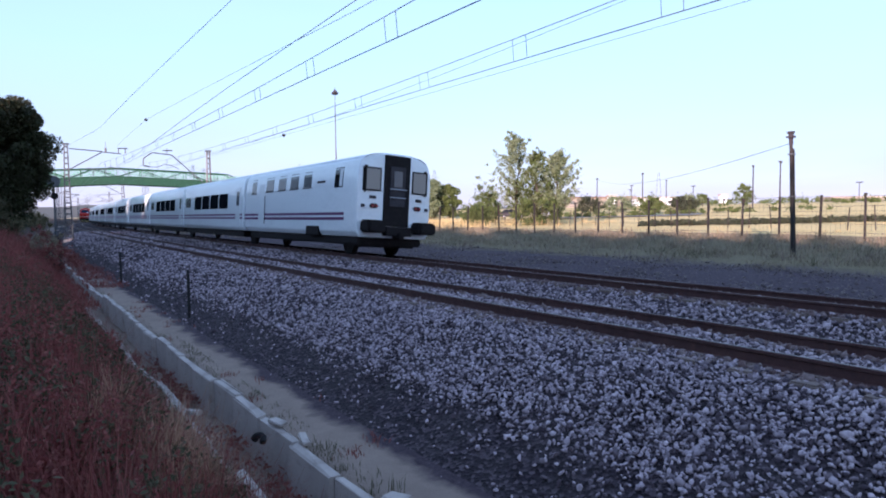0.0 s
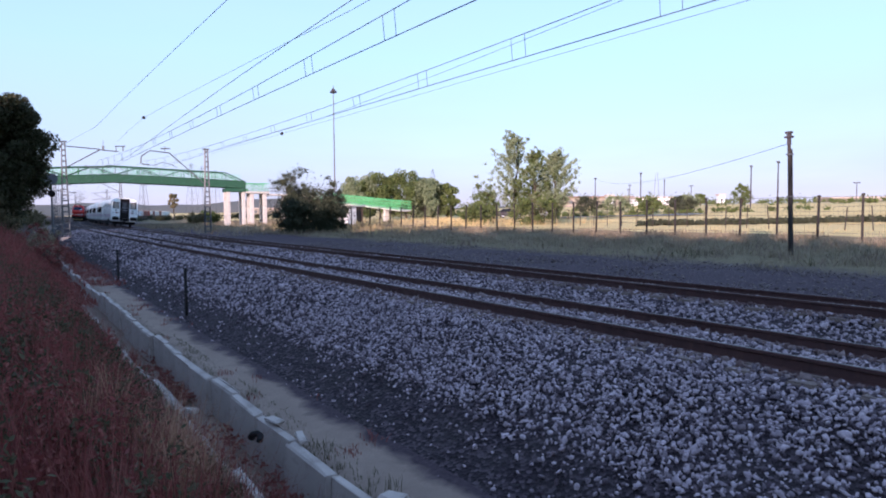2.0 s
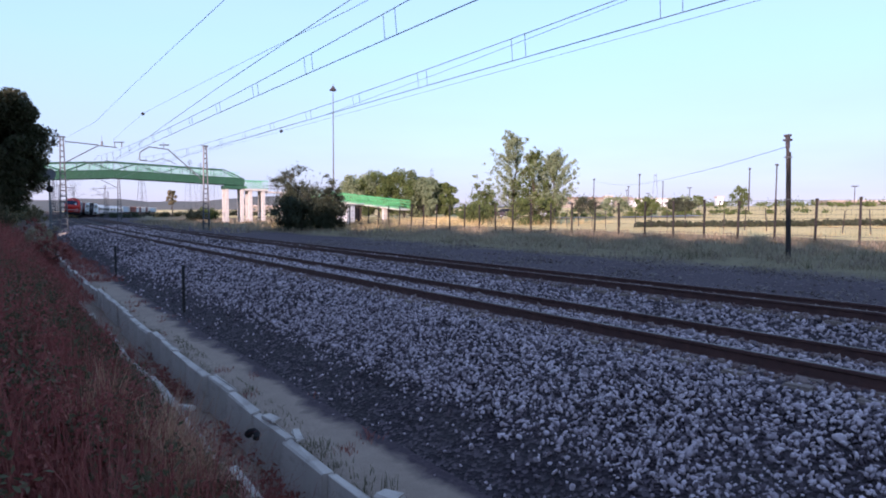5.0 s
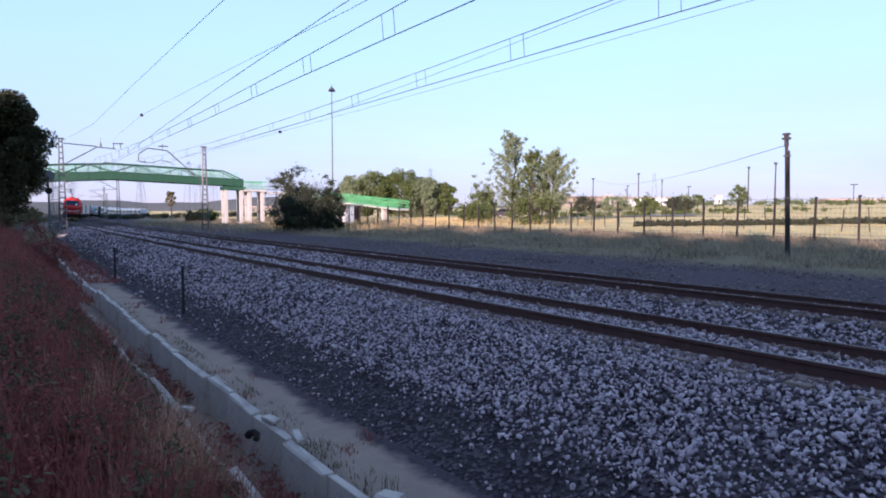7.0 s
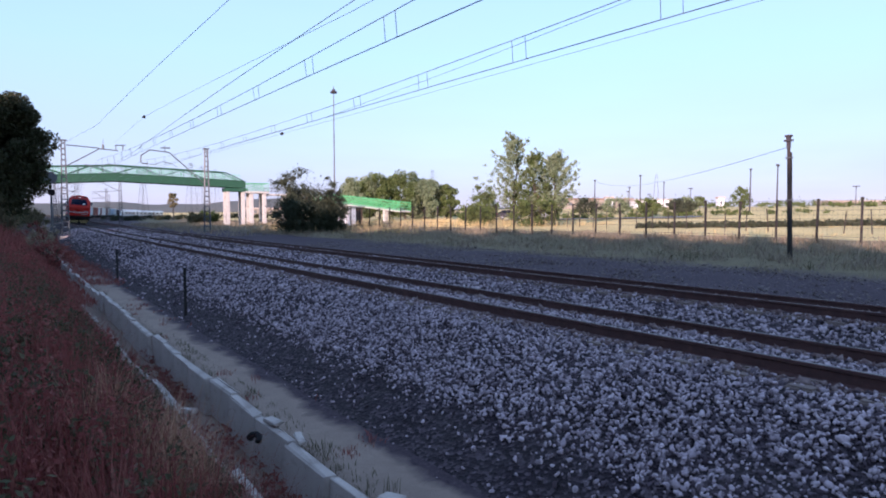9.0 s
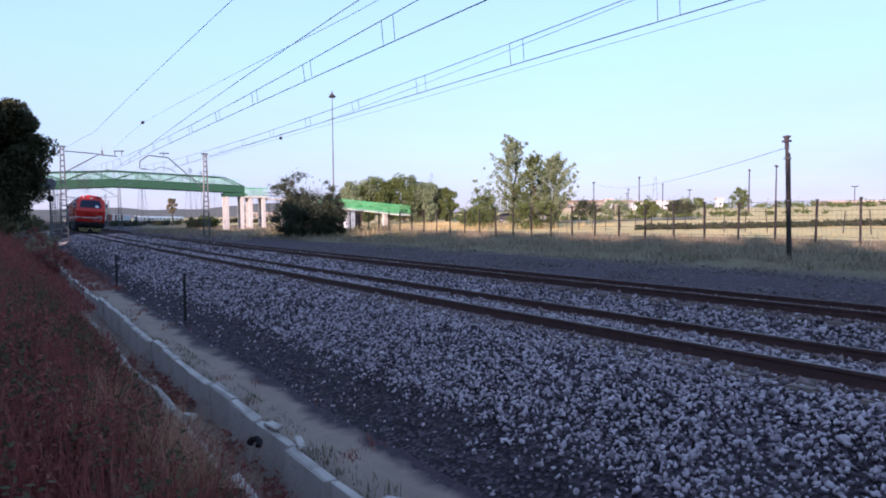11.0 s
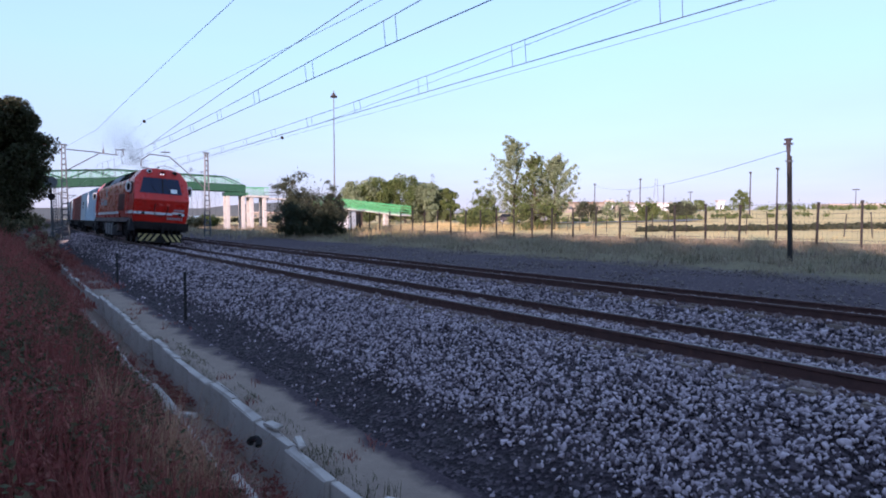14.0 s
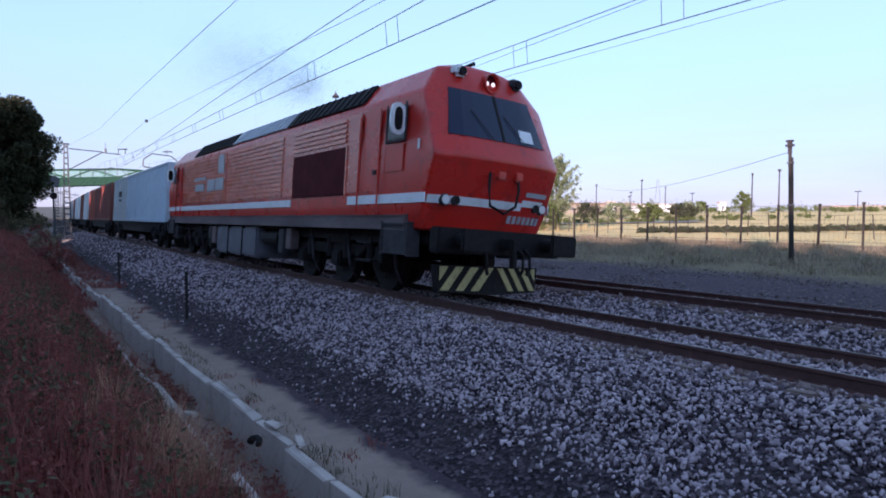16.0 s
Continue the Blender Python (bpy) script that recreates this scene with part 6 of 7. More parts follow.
# sunlit poplars by the fence
def make_poplar(x, y, height, spread, seed, mat, label, limbs=46, leaf=0.105):
    """Slender trunk, limbs that sweep upwards, each feathered with leaves; gaps between the limbs."""
    rg = random.Random(seed)
    t = new("poplar", None)
    t.matrix_basis = pose(x, y, ground_z(x, y) - 0.1)
    tagged(t, label, "tree", "poplars by the fence")
    bm = bmesh.new()
    limb_mesh(bm, (0, 0, 0), (rg.uniform(-0.3, 0.3), rg.uniform(-0.3, 0.3), height * 0.97), 0.15, 0.02, rg, 8)
    centres, radii = [], []
    for q in range(limbs):
        f = 0.14 + 0.82 * (q + rg.random()) / limbs
        reach = spread * (1.1 - f) ** 0.75 * rg.choice((0.45, 0.7, 0.9, 1.15)) * rg.uniform(0.85, 1.1)
        a = q * 2.399 + rg.uniform(-0.4, 0.4)
        z0 = f * height
        rise = reach * rg.uniform(0.25, 0.75)
        tip = Vector((reach * math.cos(a), reach * math.sin(a), min(height * 1.03, z0 + rise)))
        root = Vector((0, 0, z0))
        limb_mesh(bm, root, tip, 0.045 * (1.1 - f), 0.008, rg, 3)
        n = 7
        for k in range(n):
            w = 0.25 + 0.75 * (k + rg.random()) / n
            p = root.lerp(tip, w) + Vector((rg.uniform(-1, 1), rg.uniform(-1, 1), rg.uniform(-0.6, 1))) * 0.16
            p.z += 0.25 * reach * w * w
            centres.append(tuple(p))
            radii.append(0.44 * (1.15 - w) + 0.10)
    for q in range(6):
        centres.append((rg.uniform(-0.15, 0.15), rg.uniform(-0.15, 0.15), height * (0.88 + 0.025 * q)))
        radii.append(0.22 - 0.03 * q)
    part("trunk", bm, BARK, t)
    leaf_cloud("crown", centres, radii, 34, leaf, mat, t, 1.1, seed, "")
    return t


make_poplar(46.2, 50.5, 9.9, 4.0, 15, LEAF_POPLAR, "tall feathery poplar with pale sunlit leaves", 52)
make_poplar(47.6, 48.6, 7.9, 3.6, 18, LEAF_WOOD, "darker poplar between two paler ones", 40)
make_poplar(49.1, 47.1, 7.7, 4.2, 17, LEAF_POPLAR, "broad bushy poplar with upswept limbs", 56)
make_tree("shrub", 46.9, 48.2, 3.6, 3.0, 30, 220, 0.13, LEAF_WOOD, "low green shrub under the poplars", "bush", 19, 0.08, 0.1, 3)
make_tree("shrub", 44.0, 54.0, 2.4, 1.8, 26, 220, 0.13, LEAF_WOOD, "low green shrub under the poplars", "bush", 20, 0.08, 0.1, 3)
make_tree("shrub", 53.4, 63.9, 5.0, 2.1, 30, 260, 0.12, LEAF_WOOD, "rounded green shrub behind the fence", "bush", 21, 0.1, 0.1, 3)
make_tree("shrub", 49.0, 62.0, 1.9, 1.6, 22, 220, 0.10, LEAF_WOOD, "rounded green shrub behind the fence", "bush", 22, 0.1, 0.1, 3)
# sunlit grove behind the ramp
for q, (x, y, h, sp) in enumerate(((58.5, 109, 8.2, 4.2), (62.5, 107, 8.8, 4.6), (66.5, 104, 9.2, 4.8), (69.5, 101.5, 8.0, 4.2), (73.6, 100.2, 7.2, 2.3), (60.5, 112, 7.4, 4.2), (71.0, 104, 8.2, 4.0))):
    make_tree("broadleaf_tree", x, y, h, sp, 34, 320, 0.2, LEAF_WOOD if q % 3 else LEAF_POPLAR, "round sunlit broadleaf tree in the grove", "tree", 30 + q, 0.2, 0.18, 1, 0.0, "round", "grove trees", True)
# small trees out in the field
FIELD_TREES = [(147, 79.2, 7.6, 2.3, 0.3), (103, 66, 4.0, 2.6, 0.25), (97, 63, 3.6, 2.4, 0.25), (92, 66, 3.6, 2.4, 0.25), (108, 86, 4.4, 3.4, 0.2), (102, 88, 4.2, 3.2, 0.2), (150, 92, 5.6, 1.6, 0.4), (152, 40, 5.0, 1.6, 0.5),
               (140, 38, 3.6, 1.6, 0.3), (118, 24, 3.0, 1.4, 0.3), (105, 75, 3.0, 2.4, 0.2)]
for q, (x, y, h, sp, b) in enumerate(FIELD_TREES):
    make_tree("field_tree", x, y, max(2.2, h + 0.5 - ground_z(x, y)), sp, 18, 200, 0.2, (LEAF_WOOD, LEAF_POPLAR, LEAF_BUSH)[q % 3], "small round tree standing in the dry field", "tree", 50 + q, 0.12, b, 1, None, "round", "field trees")
make_tree("yellow_tree", 37.9, 170.4, 7.0, 1.25, 22, 240, 0.16, LEAF_GOLD, "round yellowed tree on a thin trunk far off", "tree", 70, 0.2, 0.50, 1, 0.0, tight=True)
make_tree("yellow_bush", 30.5, 118, 1.9, 1.7, 22, 160, 0.18, LEAF_GOLD, "low yellow-green bush beyond the footbridge", "bush", 71, 0.1, 0.1, 2, -0.2)
make_tree("yellow_bush", 33.5, 122, 2.2, 2.0, 22, 160, 0.18, LEAF_WOOD, "low yellow-green bush beyond the footbridge", "bush", 72, 0.1, 0.1, 2, -0.2)
for q, (x, y) in enumerate(((9, 128), (5, 110), (2.5, 92), (7, 150), (3.6, 78))):
    make_tree("scrub_bush", x - 3, y, 2.6 + 0.4 * (q % 3), 2.4, 20, 200, 0.16, (LEAF_GOLD, LEAF_BUSH)[q % 2], "dry scrub bush beside the line", "bush", 80 + q, 0.08, 0.1, 3, -0.4, "round", "lineside scrub")

for q, (s_, u_, h_) in enumerate(((33, -5.3, 1.2), (38, -5.6, 1.5), (44, -5.2, 1.5), (50, -5.0, 1.6), (55, -5.4, 1.9))):
    p_ = along(s_, u_)
    make_tree("scrub_bush", p_.x, p_.y, h_, 0.9, 16, 220, 0.045, (STALK_DRY, STALK_PALE)[q % 2], "dry brown scrub bush beside the line", "bush", 90 + q, 0.04, 0.1, 3, -1.0, "round", "lineside scrub")


def blades(name, x, y, z, h, width, mat, label, parent=None, lean=0.35, seed=2):
    """Grass blades: bent tapering strips standing at the places given."""
    r = np.random.default_rng(seed)
    n = len(x)
    a = r.uniform(0, 2 * np.pi, n)
    b = r.uniform(0, 2 * np.pi, n)
    le = h * np.abs(r.normal(0, lean, n))
    sx, sy = np.cos(a) * width, np.sin(a) * width
    dx, dy = np.cos(b) * le, np.sin(b) * le
    V = np.stack([np.stack([x - sx, y - sy, z - 0.05], 1), np.stack([x + sx, y + sy, z - 0.05], 1),
                  np.stack([x - sx * 0.75 + dx * 0.35, y - sy * 0.75 + dy * 0.35, z + h * 0.55], 1), np.stack([x + sx * 0.75 + dx * 0.35, y + sy * 0.75 + dy * 0.35, z + h * 0.55], 1),
                  np.stack([x + dx, y + dy, z + h], 1)], 1).reshape(-1, 3)
    i = np.arange(n)[:, None] * 5
    T = np.concatenate([i + [0, 1, 3], i + [0, 3, 2], i + [2, 3, 4]], 1).reshape(-1, 3)
    return tagged(mesh_arrays(name, V, T, mat, parent), label, "grass", kind="stuff")


PROFILE_U = np.array([-400, -60, -9, -7.6, -6.5, -5.9, -5.42, -5.38, -4.74, -4.72, -3.7, -3.2, -1.6, 0, 5.4, 7.2, 9, 15, 22, 29, 60, 78, 140, 200, 260, 600.0])
PROFILE_Z = np.array([profile(u) for u in PROFILE_U])


def spread(n, s0, s1, u0, u1, seed, power=1.0, clump=0.0):
    r = np.random.default_rng(seed)
    s = s0 + (s1 - s0) * r.uniform(0, 1, n) ** power
    u = r.uniform(u0, u1, n)
    if clump:
        k = max(1, n // 14)
        cs = s0 + (s1 - s0) * r.uniform(0, 1, k) ** power
        cu = r.uniform(u0, u1, k)
        i = r.integers(0, k, n)
        s, u = cs[i] + r.normal(0, clump, n), np.clip(cu[i] + r.normal(0, clump, n), u0, u1)
    x, y = along_many(s, u)
    return s, u, x, y, np.interp(u, PROFILE_U, PROFILE_Z), r


# tall weeds on the near bank
def bank_weeds(n, s0, s1, width, mat, seed, label, scale=1.0, power=1.4):
    s, u, x, y, z, r = spread(n, s0, s1, -9.5, -5.62, seed, power, 0.10)
    keep = x > -1.0
    h = np.interp(u, [-7.5, -6.7, -6.2, -5.62], [1.35, 1.15, 0.66, 0.24]) * r.uniform(0.35, 1.15, n) * (0.8 + 0.35 * np.sin(s * 1.7 + u * 2.3) * np.cos(s * 0.9 - u)) * scale
    h = np.minimum(h, np.interp(s, [2, 4, 7, 12], [0.45, 0.75, 1.05, 1.6]))
    keep &= ~((s < 2.6) | ((s < 4.0) & (u < -6.9)))
    return blades("bank_weeds", x[keep], y[keep], z[keep], h[keep], width, mat, label, None, 0.28, seed)


bank_weeds(16000, 2.0, 16, 0.0045, STALK_DRY, 201, "tall dry reddish brown weeds on the bank")
bank_weeds(1600, 2.0, 16, 0.006, STALK_GREEN, 202, "green weeds among the dry stalks on the bank", 0.8)
bank_weeds(12000, 14, 45, 0.010, STALK_DRY, 203, "tall dry brown weeds farther down the bank", 1.0, 1.0)
bank_weeds(4000, 14, 45, 0.014, STALK_GREEN, 204, "green weeds farther down the bank", 0.8, 1.0)


def weed_clumps(name, n, s0, s1, per, size, rad, mat, seed, label, power=1.3):
    """Bushy branching weeds: tufts of small leaves and seed heads at all heights."""
    s, u, x, y, z, r = spread(n, s0, s1, -8.0, -5.7, seed, power, 0.16)
    top = np.interp(u, [-7.5, -6.7, -6.2, -5.7], [1.05, 0.9, 0.55, 0.2])
    top = np.minimum(top, np.interp(s, [2, 4, 7, 12], [0.4, 0.7, 0.95, 1.2]))
    keep = (x > -0.6) & ~((s < 2.8) | ((s < 4.2) & (u < -6.8)))
    c = np.stack([x, y, z + top * r.uniform(0.1, 1.0, n)], 1)[keep]
    ob = leaf_cloud(name, c, np.full(len(c), rad), per, size, mat, None, 1.3, seed, label)
    ob["category"] = "weeds"


weed_clumps("seed_heads", 2200, 2.5, 18, 22, 0.016, 0.11, STALK_DRY, 205, "dry reddish seed heads of weeds on the bank")
weed_clumps("seed_heads", 1500, 16, 45, 20, 0.03, 0.16, STALK_DRY, 206, "dry reddish seed heads farther down the bank", 1.0)
s, u, x, y, z, r = spread(7000, 19, 60, -6.6, -5.0, 208, 1.0, 0.2)
blades("bank_weeds", x, y, np.maximum(z, -1.0), np.interp(u, [-6.6, -5.6, -5.0], [0.8, 0.4, 0.12]) * r.uniform(0.4, 1.1, 7000), 0.011, STALK_DRY, "dry brown weeds closing over the end of the channel", None, 0.4, 208)
def tussocks(n, s0, s1, u0, u1, stems, length, width, mat, seed, label, power=1.3, lift=0.0):
    """Tufts of long stems that arch outwards and droop, four joints a stem."""
    s, u, x, y, z, r = spread(n, s0, s1, u0, u1, seed, power)
    m = n * stems
    i = np.repeat(np.arange(n), stems)
    a = r.uniform(0, 2 * np.pi, m)
    ln = length * np.repeat(r.uniform(0.6, 1.25, n), stems) * r.uniform(0.5, 1.1, m)
    out = r.uniform(0.15, 0.95, m)
    px, py, pz = x[i] + r.normal(0, 0.03, m), y[i] + r.normal(0, 0.03, m), z[i] + lift
    ca, sa = np.cos(a), np.sin(a)
    V = []
    for k in range(5):
        t = k / 4
        d = ln * out * t ** 1.6
        h = ln * (t * (1.15 - 0.3 * out) - 0.55 * out * t * t)
        w = width * (1 - 0.85 * t)
        for sg in (-1, 1):
            V.append(np.stack([px + ca * d - sg * sa * w, py + sa * d + sg * ca * w, pz + h - 0.04], 1))
    V = np.stack(V, 1).reshape(-1, 3)
    b = np.arange(m)[:, None] * 10
    T = np.concatenate([b + [2 * k + o for o in tri] for k in range(4) for tri in ((0, 1, 3), (0, 3, 2))], 1).reshape(-1, 3)
    return tagged(mesh_arrays("grass_tussocks", V, T, mat), label, "grass", kind="stuff")


tussocks(240, 3.2, 18, -7.4, -5.75, 34, 0.75, 0.0042, STALK_DRY, 240, "arching tussocks of dry reddish grass on the bank")
tussocks(16, 3.9, 5.8, -6.75, -6.0, 60, 0.62, 0.0042, STALK_STRAW, 241, "pale straw tussocks standing out of the dry weeds", 1.0, 0.22)
tussocks(150, 2.8, 20, -6.35, -5.5, 30, 0.42, 0.0045, STALK_GREEN, 242, "dull green grass leaning over the channel edge")
tussocks(40, 3.0, 14, -5.3, -5.05, 26, 0.50, 0.0045, STALK_DRY, 243, "dead brown weeds standing in the drain channel")
tussocks(90, 3.5, 26, -4.66, -4.45, 14, 0.12, 0.004, STALK_GREEN, 244, "short green grass along the channel's path side")
def bank_shrubs(n, mat, seed, label):
    """Low rounded weeds of fine foliage, uneven in size, dotted over the bank."""
    s, u, x, y, z, r = spread(n, 4.0, 34, -7.6, -5.95, seed, 1.3)
    keep = x > -0.7
    rad = np.interp(u, [-7.5, -6.0], [0.42, 0.20]) * r.uniform(0.6, 1.2, n) * np.interp(s, [4, 8], [0.6, 1.0])
    c = np.stack([x, y, z + rad * 0.9], 1)
    three = np.repeat(c[keep], 4, 0) + r.normal(0, 0.14, (4 * keep.sum(), 3))
    ob = leaf_cloud("bank_shrubs", three, np.repeat(rad[keep], 4) * 0.8, 135, 0.025, mat, None, 1.1, seed + 1, label, True)
    ob["category"] = "weeds"


bank_shrubs(55, STALK_DRY, 250, "fine reddish brown weeds in low mounds on the bank")
bank_shrubs(26, STALK_GREEN, 252, "dull green weeds in low mounds on the bank")
bank_shrubs(40, LEAF_DARK, 254, "dark withered weeds in low mounds on the bank")
weed_clumps("leafy_weeds", 1300, 2.5, 18, 20, 0.022, 0.12, STALK_GREEN, 207, "dull green leafy weeds among the dry ones")
s, u, x, y, z, r = spread(900, 2.2, 18, -7.3, -5.75, 210, 1.3, 0.12)
keep = (s > 3.2)
leaf_cloud("weed_leaves", np.stack([x, y, z + np.interp(u, [-7, -6, -5.7], [0.8, 0.45, 0.2]) * r.uniform(0.2, 1, 900)], 1)[keep], np.full(keep.sum(), 0.12), 16, 0.022, STALK_GREEN, None, 1.0, 211, "small leafy weeds on the dry bank")
bpy.data.objects["weed_leaves"]["category"] = "weeds"
s, u, x, y, z, r = spread(700, 2.4, 14, -5.3, -4.82, 212, 1.0, 0.10)
leaf_cloud("channel_litter", np.stack([x, y, np.full(700, -1.33) + r.uniform(0, 0.12, 700)], 1), np.full(700, 0.08), 8, 0.02, STALK_DRY, None, 0.5, 213, "dead brown weeds and leaves in the drain channel")
bpy.data.objects["channel_litter"]["category"] = "leaf litter"
s, u, x, y, z, r = spread(900, 2.5, 14, -4.68, -4.3, 214, 1.0, 0.09)
blades("path_weeds", x, y, np.full(900, -1.01), r.uniform(0.02, 0.08, 900), 0.004, STALK_GREEN, "small green weeds along the channel edge", None, 0.6, 214)
s, u, x, y, z, r = spread(420, 2.2, 4.8, -4.7, -4.3, 215, 1.0, 0.08)
blades("path_weeds", x, y, np.full(420, -1.01), r.uniform(0.05, 0.2, 420), 0.0045, STALK_GREEN, "tufts of green weeds at the path's edge", None, 0.5, 215)
s, u, x, y, z, r = spread(500, 3, 30, -4.5, -3.7, 216, 1.0, 0.08)
blades("path_weeds", x, y, np.full(500, -1.01), r.uniform(0.03, 0.10, 500), 0.006, STALK_DRY, "sparse dry tufts on the dirt path", None, 0.7, 216)
s, u, x, y, z, r = spread(3500, 24, 48, -4.8, -3.5, 217, 1.0, 0.12)
blades("path_weeds", x, y, np.full(3500, -1.01), r.uniform(0.05, 0.22, 3500), 0.009, STALK_DRY, "low brown weeds where the path peters out", None, 0.7, 217)
# bleached grass across the line
for q, (n, u0, u1, hh, mat) in enumerate(((16000, 17, 29.5, 0.40, STALK_PALE), (5000, 13.5, 19, 0.22, STALK_PALE), (1500, 15, 29, 0.36, STALK_GREEN), (5000, 14.5, 27, 0.34, STALK_DUSK))):
    s, u, x, y, z, r = spread(n, -6, 66, u0, u1, 220 + q, 1.0, 0.35)
    blades("dry_grass", x, y, z, hh * r.uniform(0.4, 1.2, n), 0.013, mat, "bleached dry grass between the line and the fence", None, 1.1, 220 + q)
s, u, x, y, z, r = spread(9000, 55, 130, 8.5, 36, 230, 1.0, 0.5)
blades("dry_grass", x, y, z, 0.55 * r.uniform(0.4, 1.2, 9000), 0.025, STALK_PALE, "bleached dry grass by the footbridge", None, 0.35, 230)
s, u, x, y, z, r = spread(4200, 46, 80, 17, 48, 231, 1.0, 0.6)
blades("dry_grass", x, y, z, 0.8 * r.uniform(0.4, 1.2, 4200), 0.018, STUBBLE, "tall golden grass along the fence", None, 0.35, 231)
s, u, x, y, z, r = spread(9000, -10, 90, 31, 90, 232, 1.0, 0.5)
blades("stubble", x, y, z, 0.11 * r.uniform(0.5, 1.2, 9000), 0.018, STUBBLE, "short golden stubble in the dry field", None, 0.4, 232)


def hedge(x, y, length, n, h, mat, label, seed, r0=0.6):
    rg = np.random.default_rng(seed)
    t = rg.uniform(-0.5, 0.5, n) * length
    cx, cy = x + t * 0.807, y - t * 0.59
    c = np.stack([cx + rg.normal(0, 0.4, n), cy + rg.normal(0, 0.4, n), np.array([ground_z(a, b) for a, b in zip(cx, cy)]) + h * rg.uniform(0.15, 0.75, n)], 1)
    ob = leaf_cloud("low_hedge", c, np.full(n, r0), 60, 0.15 + r0 * 0.12, mat, None, 0.7, seed, label)
    ob["category"] = "hedge"


hedge(68.2, 20.6, 50, 480, 0.5, LEAF_BUSH, "low dark hedge across the golden field", 301, 0.28)
hedge(150, 80, 150, 90, 1.4, LEAF_WOOD, "scrubby green hedge far across the field", 302, 1.0)
hedge(275, 150, 400, 220, 3.0, LEAF_WOOD, "distant belt of trees beyond the field", 303, 2.6)
hedge(50, 190, 60, 150, 1.5, LEAF_BUSH, "dark scrub beyond the footbridge", 305, 1.0)
hedge(95, 62, 50, 70, 0.9, LEAF_WOOD, "scrubby green hedge in the field", 304, 0.7)


# ---- unseen tree belts, added to shade the line in the evening; gaps let sun strips through ----
def tree_belt():
    rg = np.random.default_rng(400)
    n = 3600
    y = rg.uniform(-110, 120, n)
    z = rg.uniform(0.5, 19.0, n)
    for g0, g1 in ((19.0, 21.0), (30.2, 32.0)):
        y = np.where((y > g0 - 1.6) & (y < g1 + 1.6), g0 - 1.6 - rg.uniform(0, 5, n), y)
    z *= np.interp(y, [36, 46, 74, 84], [1.0, 0.95, 0.95, 1.0])
    c = np.stack([-55 + rg.normal(0, 2.0, n), y, z], 1)
    ob = leaf_cloud("tree_belt", c, np.full(n, 2.1), 20, 1.7, LEAF_BELT, None, 1.0, 401, "unseen belt of green trees added to shade the line")
    ob["category"] = "trees"
    return ob


tree_belt()


# second belt, added out of sight to keep sun off the far train
def curve_shade_belt():
    rg = np.random.default_rng(402)
    n = 1650
    s = rg.uniform(125, 340, n)
    x, y = along_many(s, -43 + rg.normal(0, 1.5, n))
    ob = leaf_cloud("tree_belt", np.stack([x, y, rg.uniform(0.5, 16, n)], 1), np.full(n, 2.1), 20, 1.7, LEAF_BELT, None, 1.0, 403, "hidden belt of trees added to shade the curve")
    ob["category"] = "trees"
    return ob


curve_shade_belt()


# ---- distant buildings and hills ----
BEIGE = worn("beige_render", (0.26, 0.225, 0.18), (0.21, 0.185, 0.15), 0.3, 0.9, 0, 6, 0.1)
ROOF = worn("roof_tile", (0.22, 0.14, 0.10), (0.17, 0.12, 0.09), 0.6, 0.9, 0, 6, 0.1)


def make_building(x, y, turn, w, d, h, mat, label, rows, cols, roof=True):
    b = new("distant_building", None)
    b.matrix_basis = pose(x, y, ground_z(x, y) - 0.3, 0, 0, turn)
    tagged(b, label, "building", "distant buildings")
    part("outer_wall", boxes((-w / 2, w / 2, -d / 2, d / 2, 0, h)), mat, b)
    part("roof", boxes((-w / 2 - 0.4, w / 2 + 0.4, -d / 2 - 0.4, d / 2 + 0.4, h, h + 0.6)), ROOF if roof else CONCRETE, b)
    for i in range(rows):
        for j in range(cols):
            cx = -w / 2 + w * (j + 0.5) / cols
            cz = h * (i + 0.55) / rows
            part("window", boxes((cx - w / cols * 0.22, cx + w / cols * 0.22, -d / 2 - 0.08, -d / 2 + 0.05, cz - 0.7, cz + 0.6)), GREYGLASS, b)
    return b


make_building(203, 176, -36, 34, 14, 3.9, BEIGE, "long low beige building far across the field", 1, 10)
make_building(222, 168, -36, 22, 12, 3.2, BEIGE, "low beige building far across the field", 1, 6)
make_building(192, 190, -36, 12, 10, 5.2, BEIGE, "narrow beige building with tiled roof", 3, 3)
make_building(201, 163, -36, 2.6, 2.6, 4.4, WHITE, "small white box building beyond the field", 1, 1, False)
make_building(236.8, 136.5, -36, 2.2, 2.2, 3.8, WHITE, "small white house beyond the field", 1, 1, False)
make_building(210, 150, -36, 14, 8, 3.0, WHITE, "low white shed beyond the field", 1, 4, False)
make_building(380, 140, -36, 40, 12, 4.0, BEIGE, "long low shed on the horizon", 1, 9, False)
make_building(150, 380, -14, 50, 14, 4.0, BEIGE, "long low industrial shed in the distance", 1, 10, False)


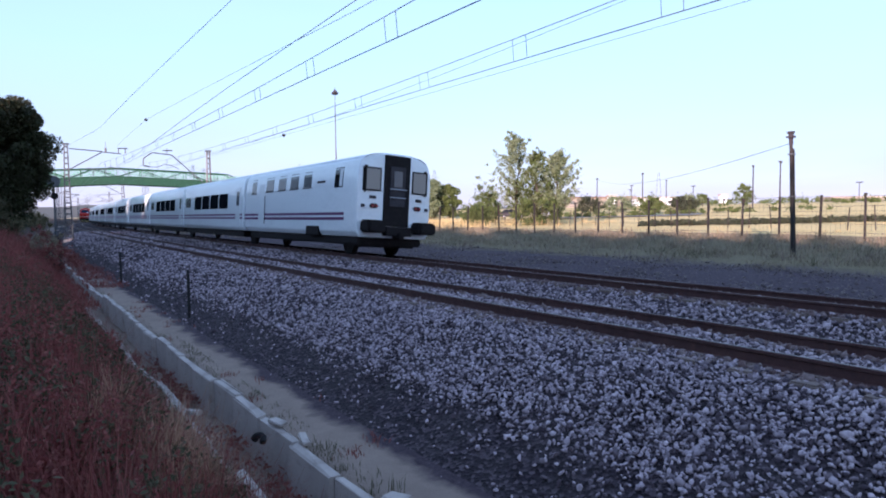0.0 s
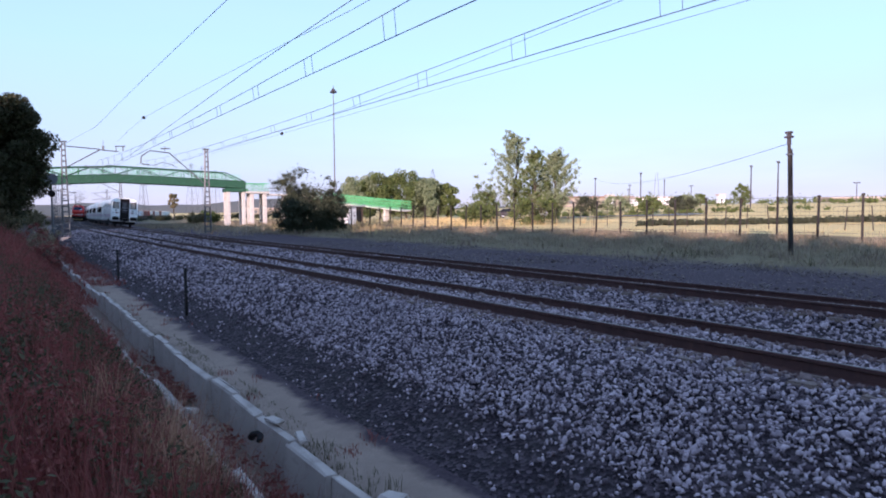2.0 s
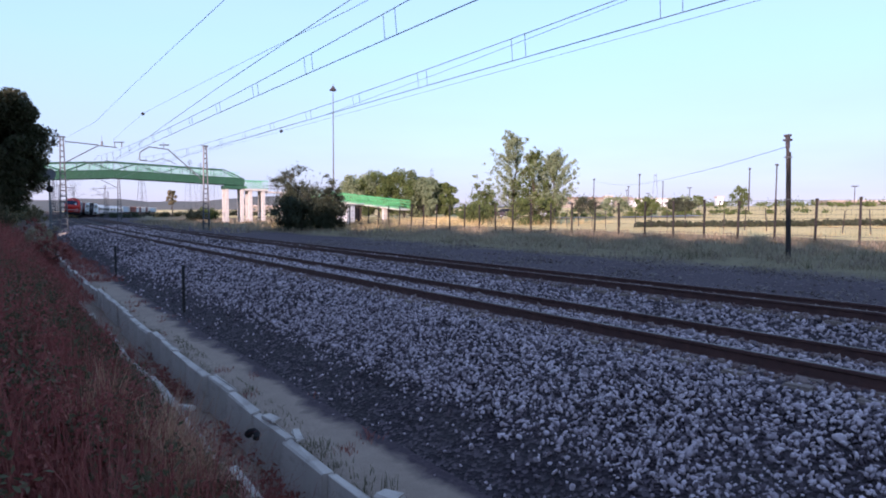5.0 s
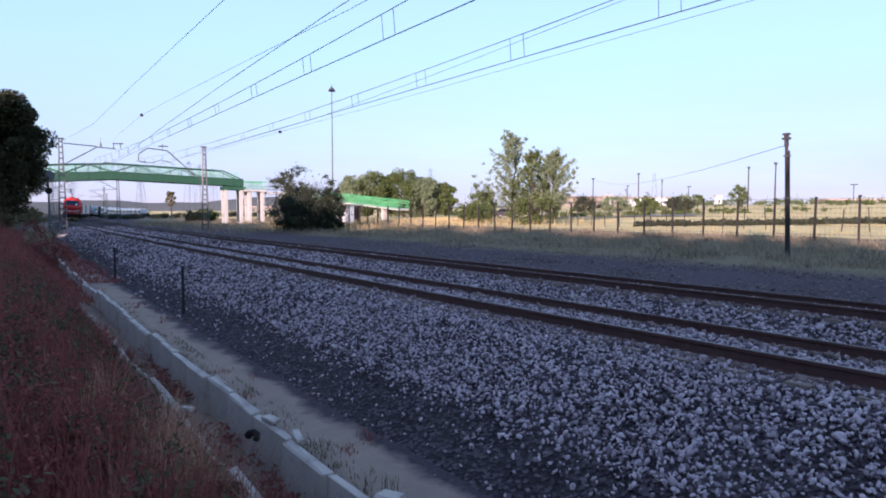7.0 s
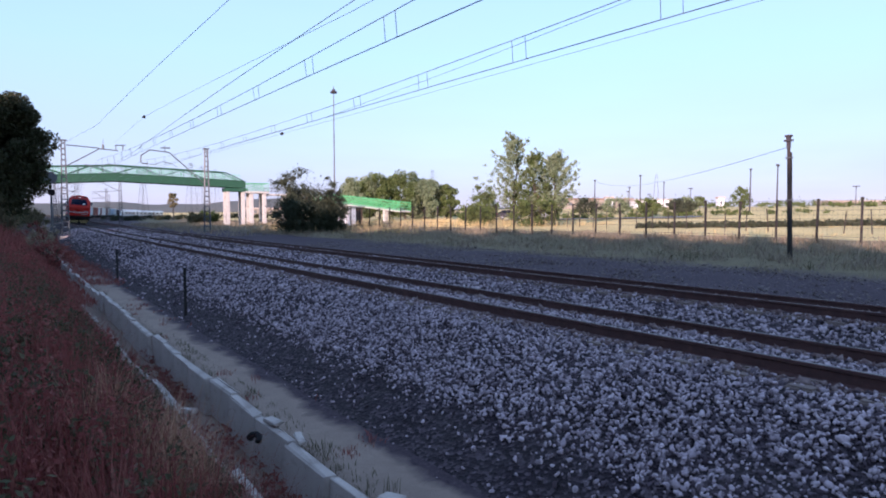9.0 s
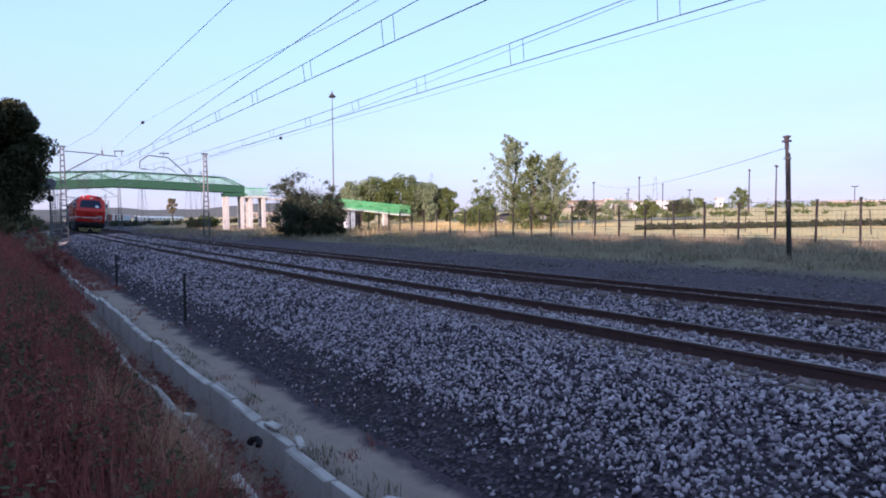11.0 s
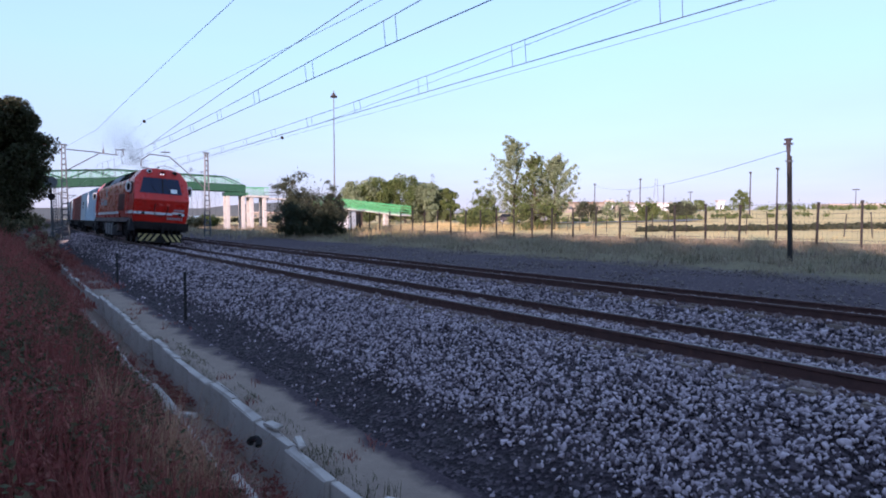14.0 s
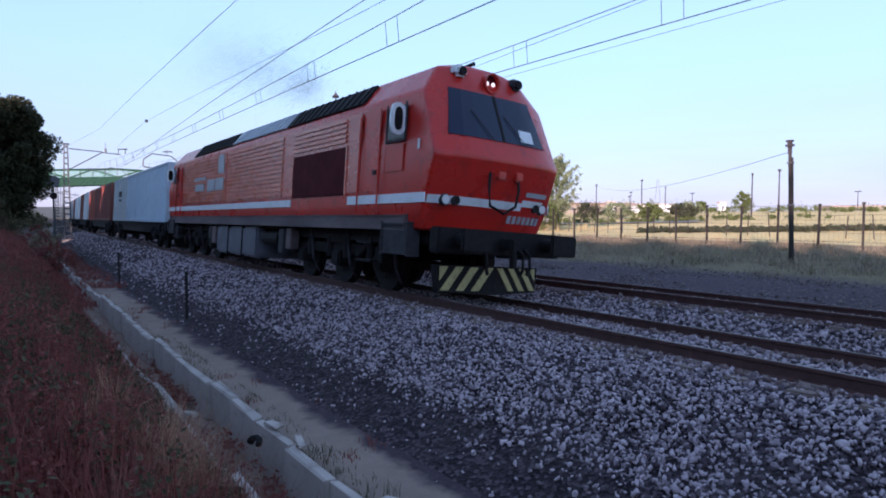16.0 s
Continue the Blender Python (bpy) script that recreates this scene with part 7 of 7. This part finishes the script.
def make_hills():
    vs, fs = [], []
    n = 160
    for i in range(n + 1):
        a = radians(-25 + 150 * i / n)
        d = 1900 + 200 * math.sin(i * 0.21)
        h = 12 + 26 * max(0, noise.noise((i * 0.09, 2, 0)) + 0.35) + (22 if i < 55 else 0) * (0.7 + 0.5 * noise.noise((i * 0.3, 5, 1)))
        x, y = math.sin(a), math.cos(a)
        vs += [(x * (d - 500), y * (d - 500), 0.0), (x * d, y * d, h), (x * (d + 500), y * (d + 500), 0.0)]
    for i in range(n):
        for j in range(2):
            fs.append((3 * i + j, 3 * i + 3 + j, 3 * i + 4 + j, 3 * i + 1 + j))
    ob = raw("backdrop", vs, fs, worn("hazy_hills", (0.085, 0.085, 0.075), (0.12, 0.11, 0.09), 0.01, 0.95, 0, 0.1, 0), smooth=True)
    return tagged(ob, "low hazy hills on the horizon", "hills", kind="structure")


make_hills()


# ---- diesel haze over the locomotive: fine soot in a few drifting puffs ----
SOOT = worn("soot", (0.03, 0.029, 0.028), (0.05, 0.048, 0.046), 3, 0.95, 0, 20, 0)
SMOKE = []
for q, (back, rise, rad, n) in enumerate(((9.0, 5.4, 0.7, 2200), (12.0, 6.4, 1.1, 2600), (15.5, 7.4, 1.5, 3000), (20.0, 8.4, 2.0, 2600))):
    rg = np.random.default_rng(500 + q)
    c = rg.normal(0, rad * 0.55, (n, 3)) * np.array([0.8, 1.5, 0.8])
    ob = leaf_cloud("smoke_puff", c, np.full(n, 0.3), 6, 0.0074, SOOT, None, 1.0, 510 + q, "thin grey diesel smoke trailing above the locomotive")
    tagged(ob, "", "smoke", "diesel smoke")
    SMOKE.append((ob, back, rise))


# ---- service road seen beyond the poplars ----
def make_road():
    a, b = Vector((62, 78, 0)), Vector((92, 56, 0))
    d = (b - a).normalized()
    side = Vector((-d.y, d.x, 0)) * 2.6
    vs, fs = [], []
    for i in range(30):
        p = a.lerp(b, i / 29)
        for k in (-1, 1):
            q = p + side * k
            vs.append((q.x, q.y, ground_z(q.x, q.y) + 0.2))
    for i in range(29):
        fs.append((2 * i, 2 * i + 1, 2 * i + 3, 2 * i + 2))
    ob = raw("road", vs, fs, worn("pale_asphalt", (0.22, 0.22, 0.225), (0.17, 0.17, 0.175), 0.5, 0.9, 0, 12, 0.1))
    return tagged(ob, "pale grey service road across the dry field", "road", kind="structure")


make_road()


# ---- sleepers and loose stones, piece by piece ----
def make_sleepers():
    bm = bmesh.new()
    box(bm, -1.3, 1.3, -0.13, 0.13, -0.40, -0.168, 0.02)
    for x in (-0.868, 0.868):
        for d in (-0.13, 0.13):
            box(bm, x + d - 0.035, x + d + 0.035, -0.06, 0.06, -0.168, -0.13)
    first = None
    for base, u, z in ((track_near, 0.0, 0.0), (track_far, SPACING, LIFT)):
        for i in range(110):
            if first is None:
                ob = part("sleeper", bm, SLEEPER, base)
                first = ob.data
            else:
                ob = new("sleeper", first)
                ob.parent = base
            ob.matrix_basis = place(-4 + 0.6 * i, u, z - 0.006, 0, CANT)


make_sleepers()


def make_loose_stones():
    meshes = []
    for vs, ts in STONE_SHAPES[:6]:
        me = bpy.data.meshes.new("stone")
        me.from_pydata([tuple(v * 0.0215) for v in vs], [], [tuple(int(i) for i in t) for t in ts])
        me.materials.append(STONE_LOOSE)
        meshes.append(me)
    rg = random.Random(12)
    for i in range(300):
        ob = new("stone", meshes[i % 6])
        ob.parent = bed
        s, u = rg.uniform(2.6, 6.0), rg.uniform(-3.4, -1.1)
        p = along(s, u, float(bed_z(u)) + 0.03)
        ob.matrix_basis = pose(p.x, p.y, p.z, rg.uniform(0, 360), rg.uniform(0, 360), rg.uniform(0, 360)) @ Matrix.Diagonal((*[rg.uniform(0.8, 1.35)] * 3, 1))


make_loose_stones()


motions()
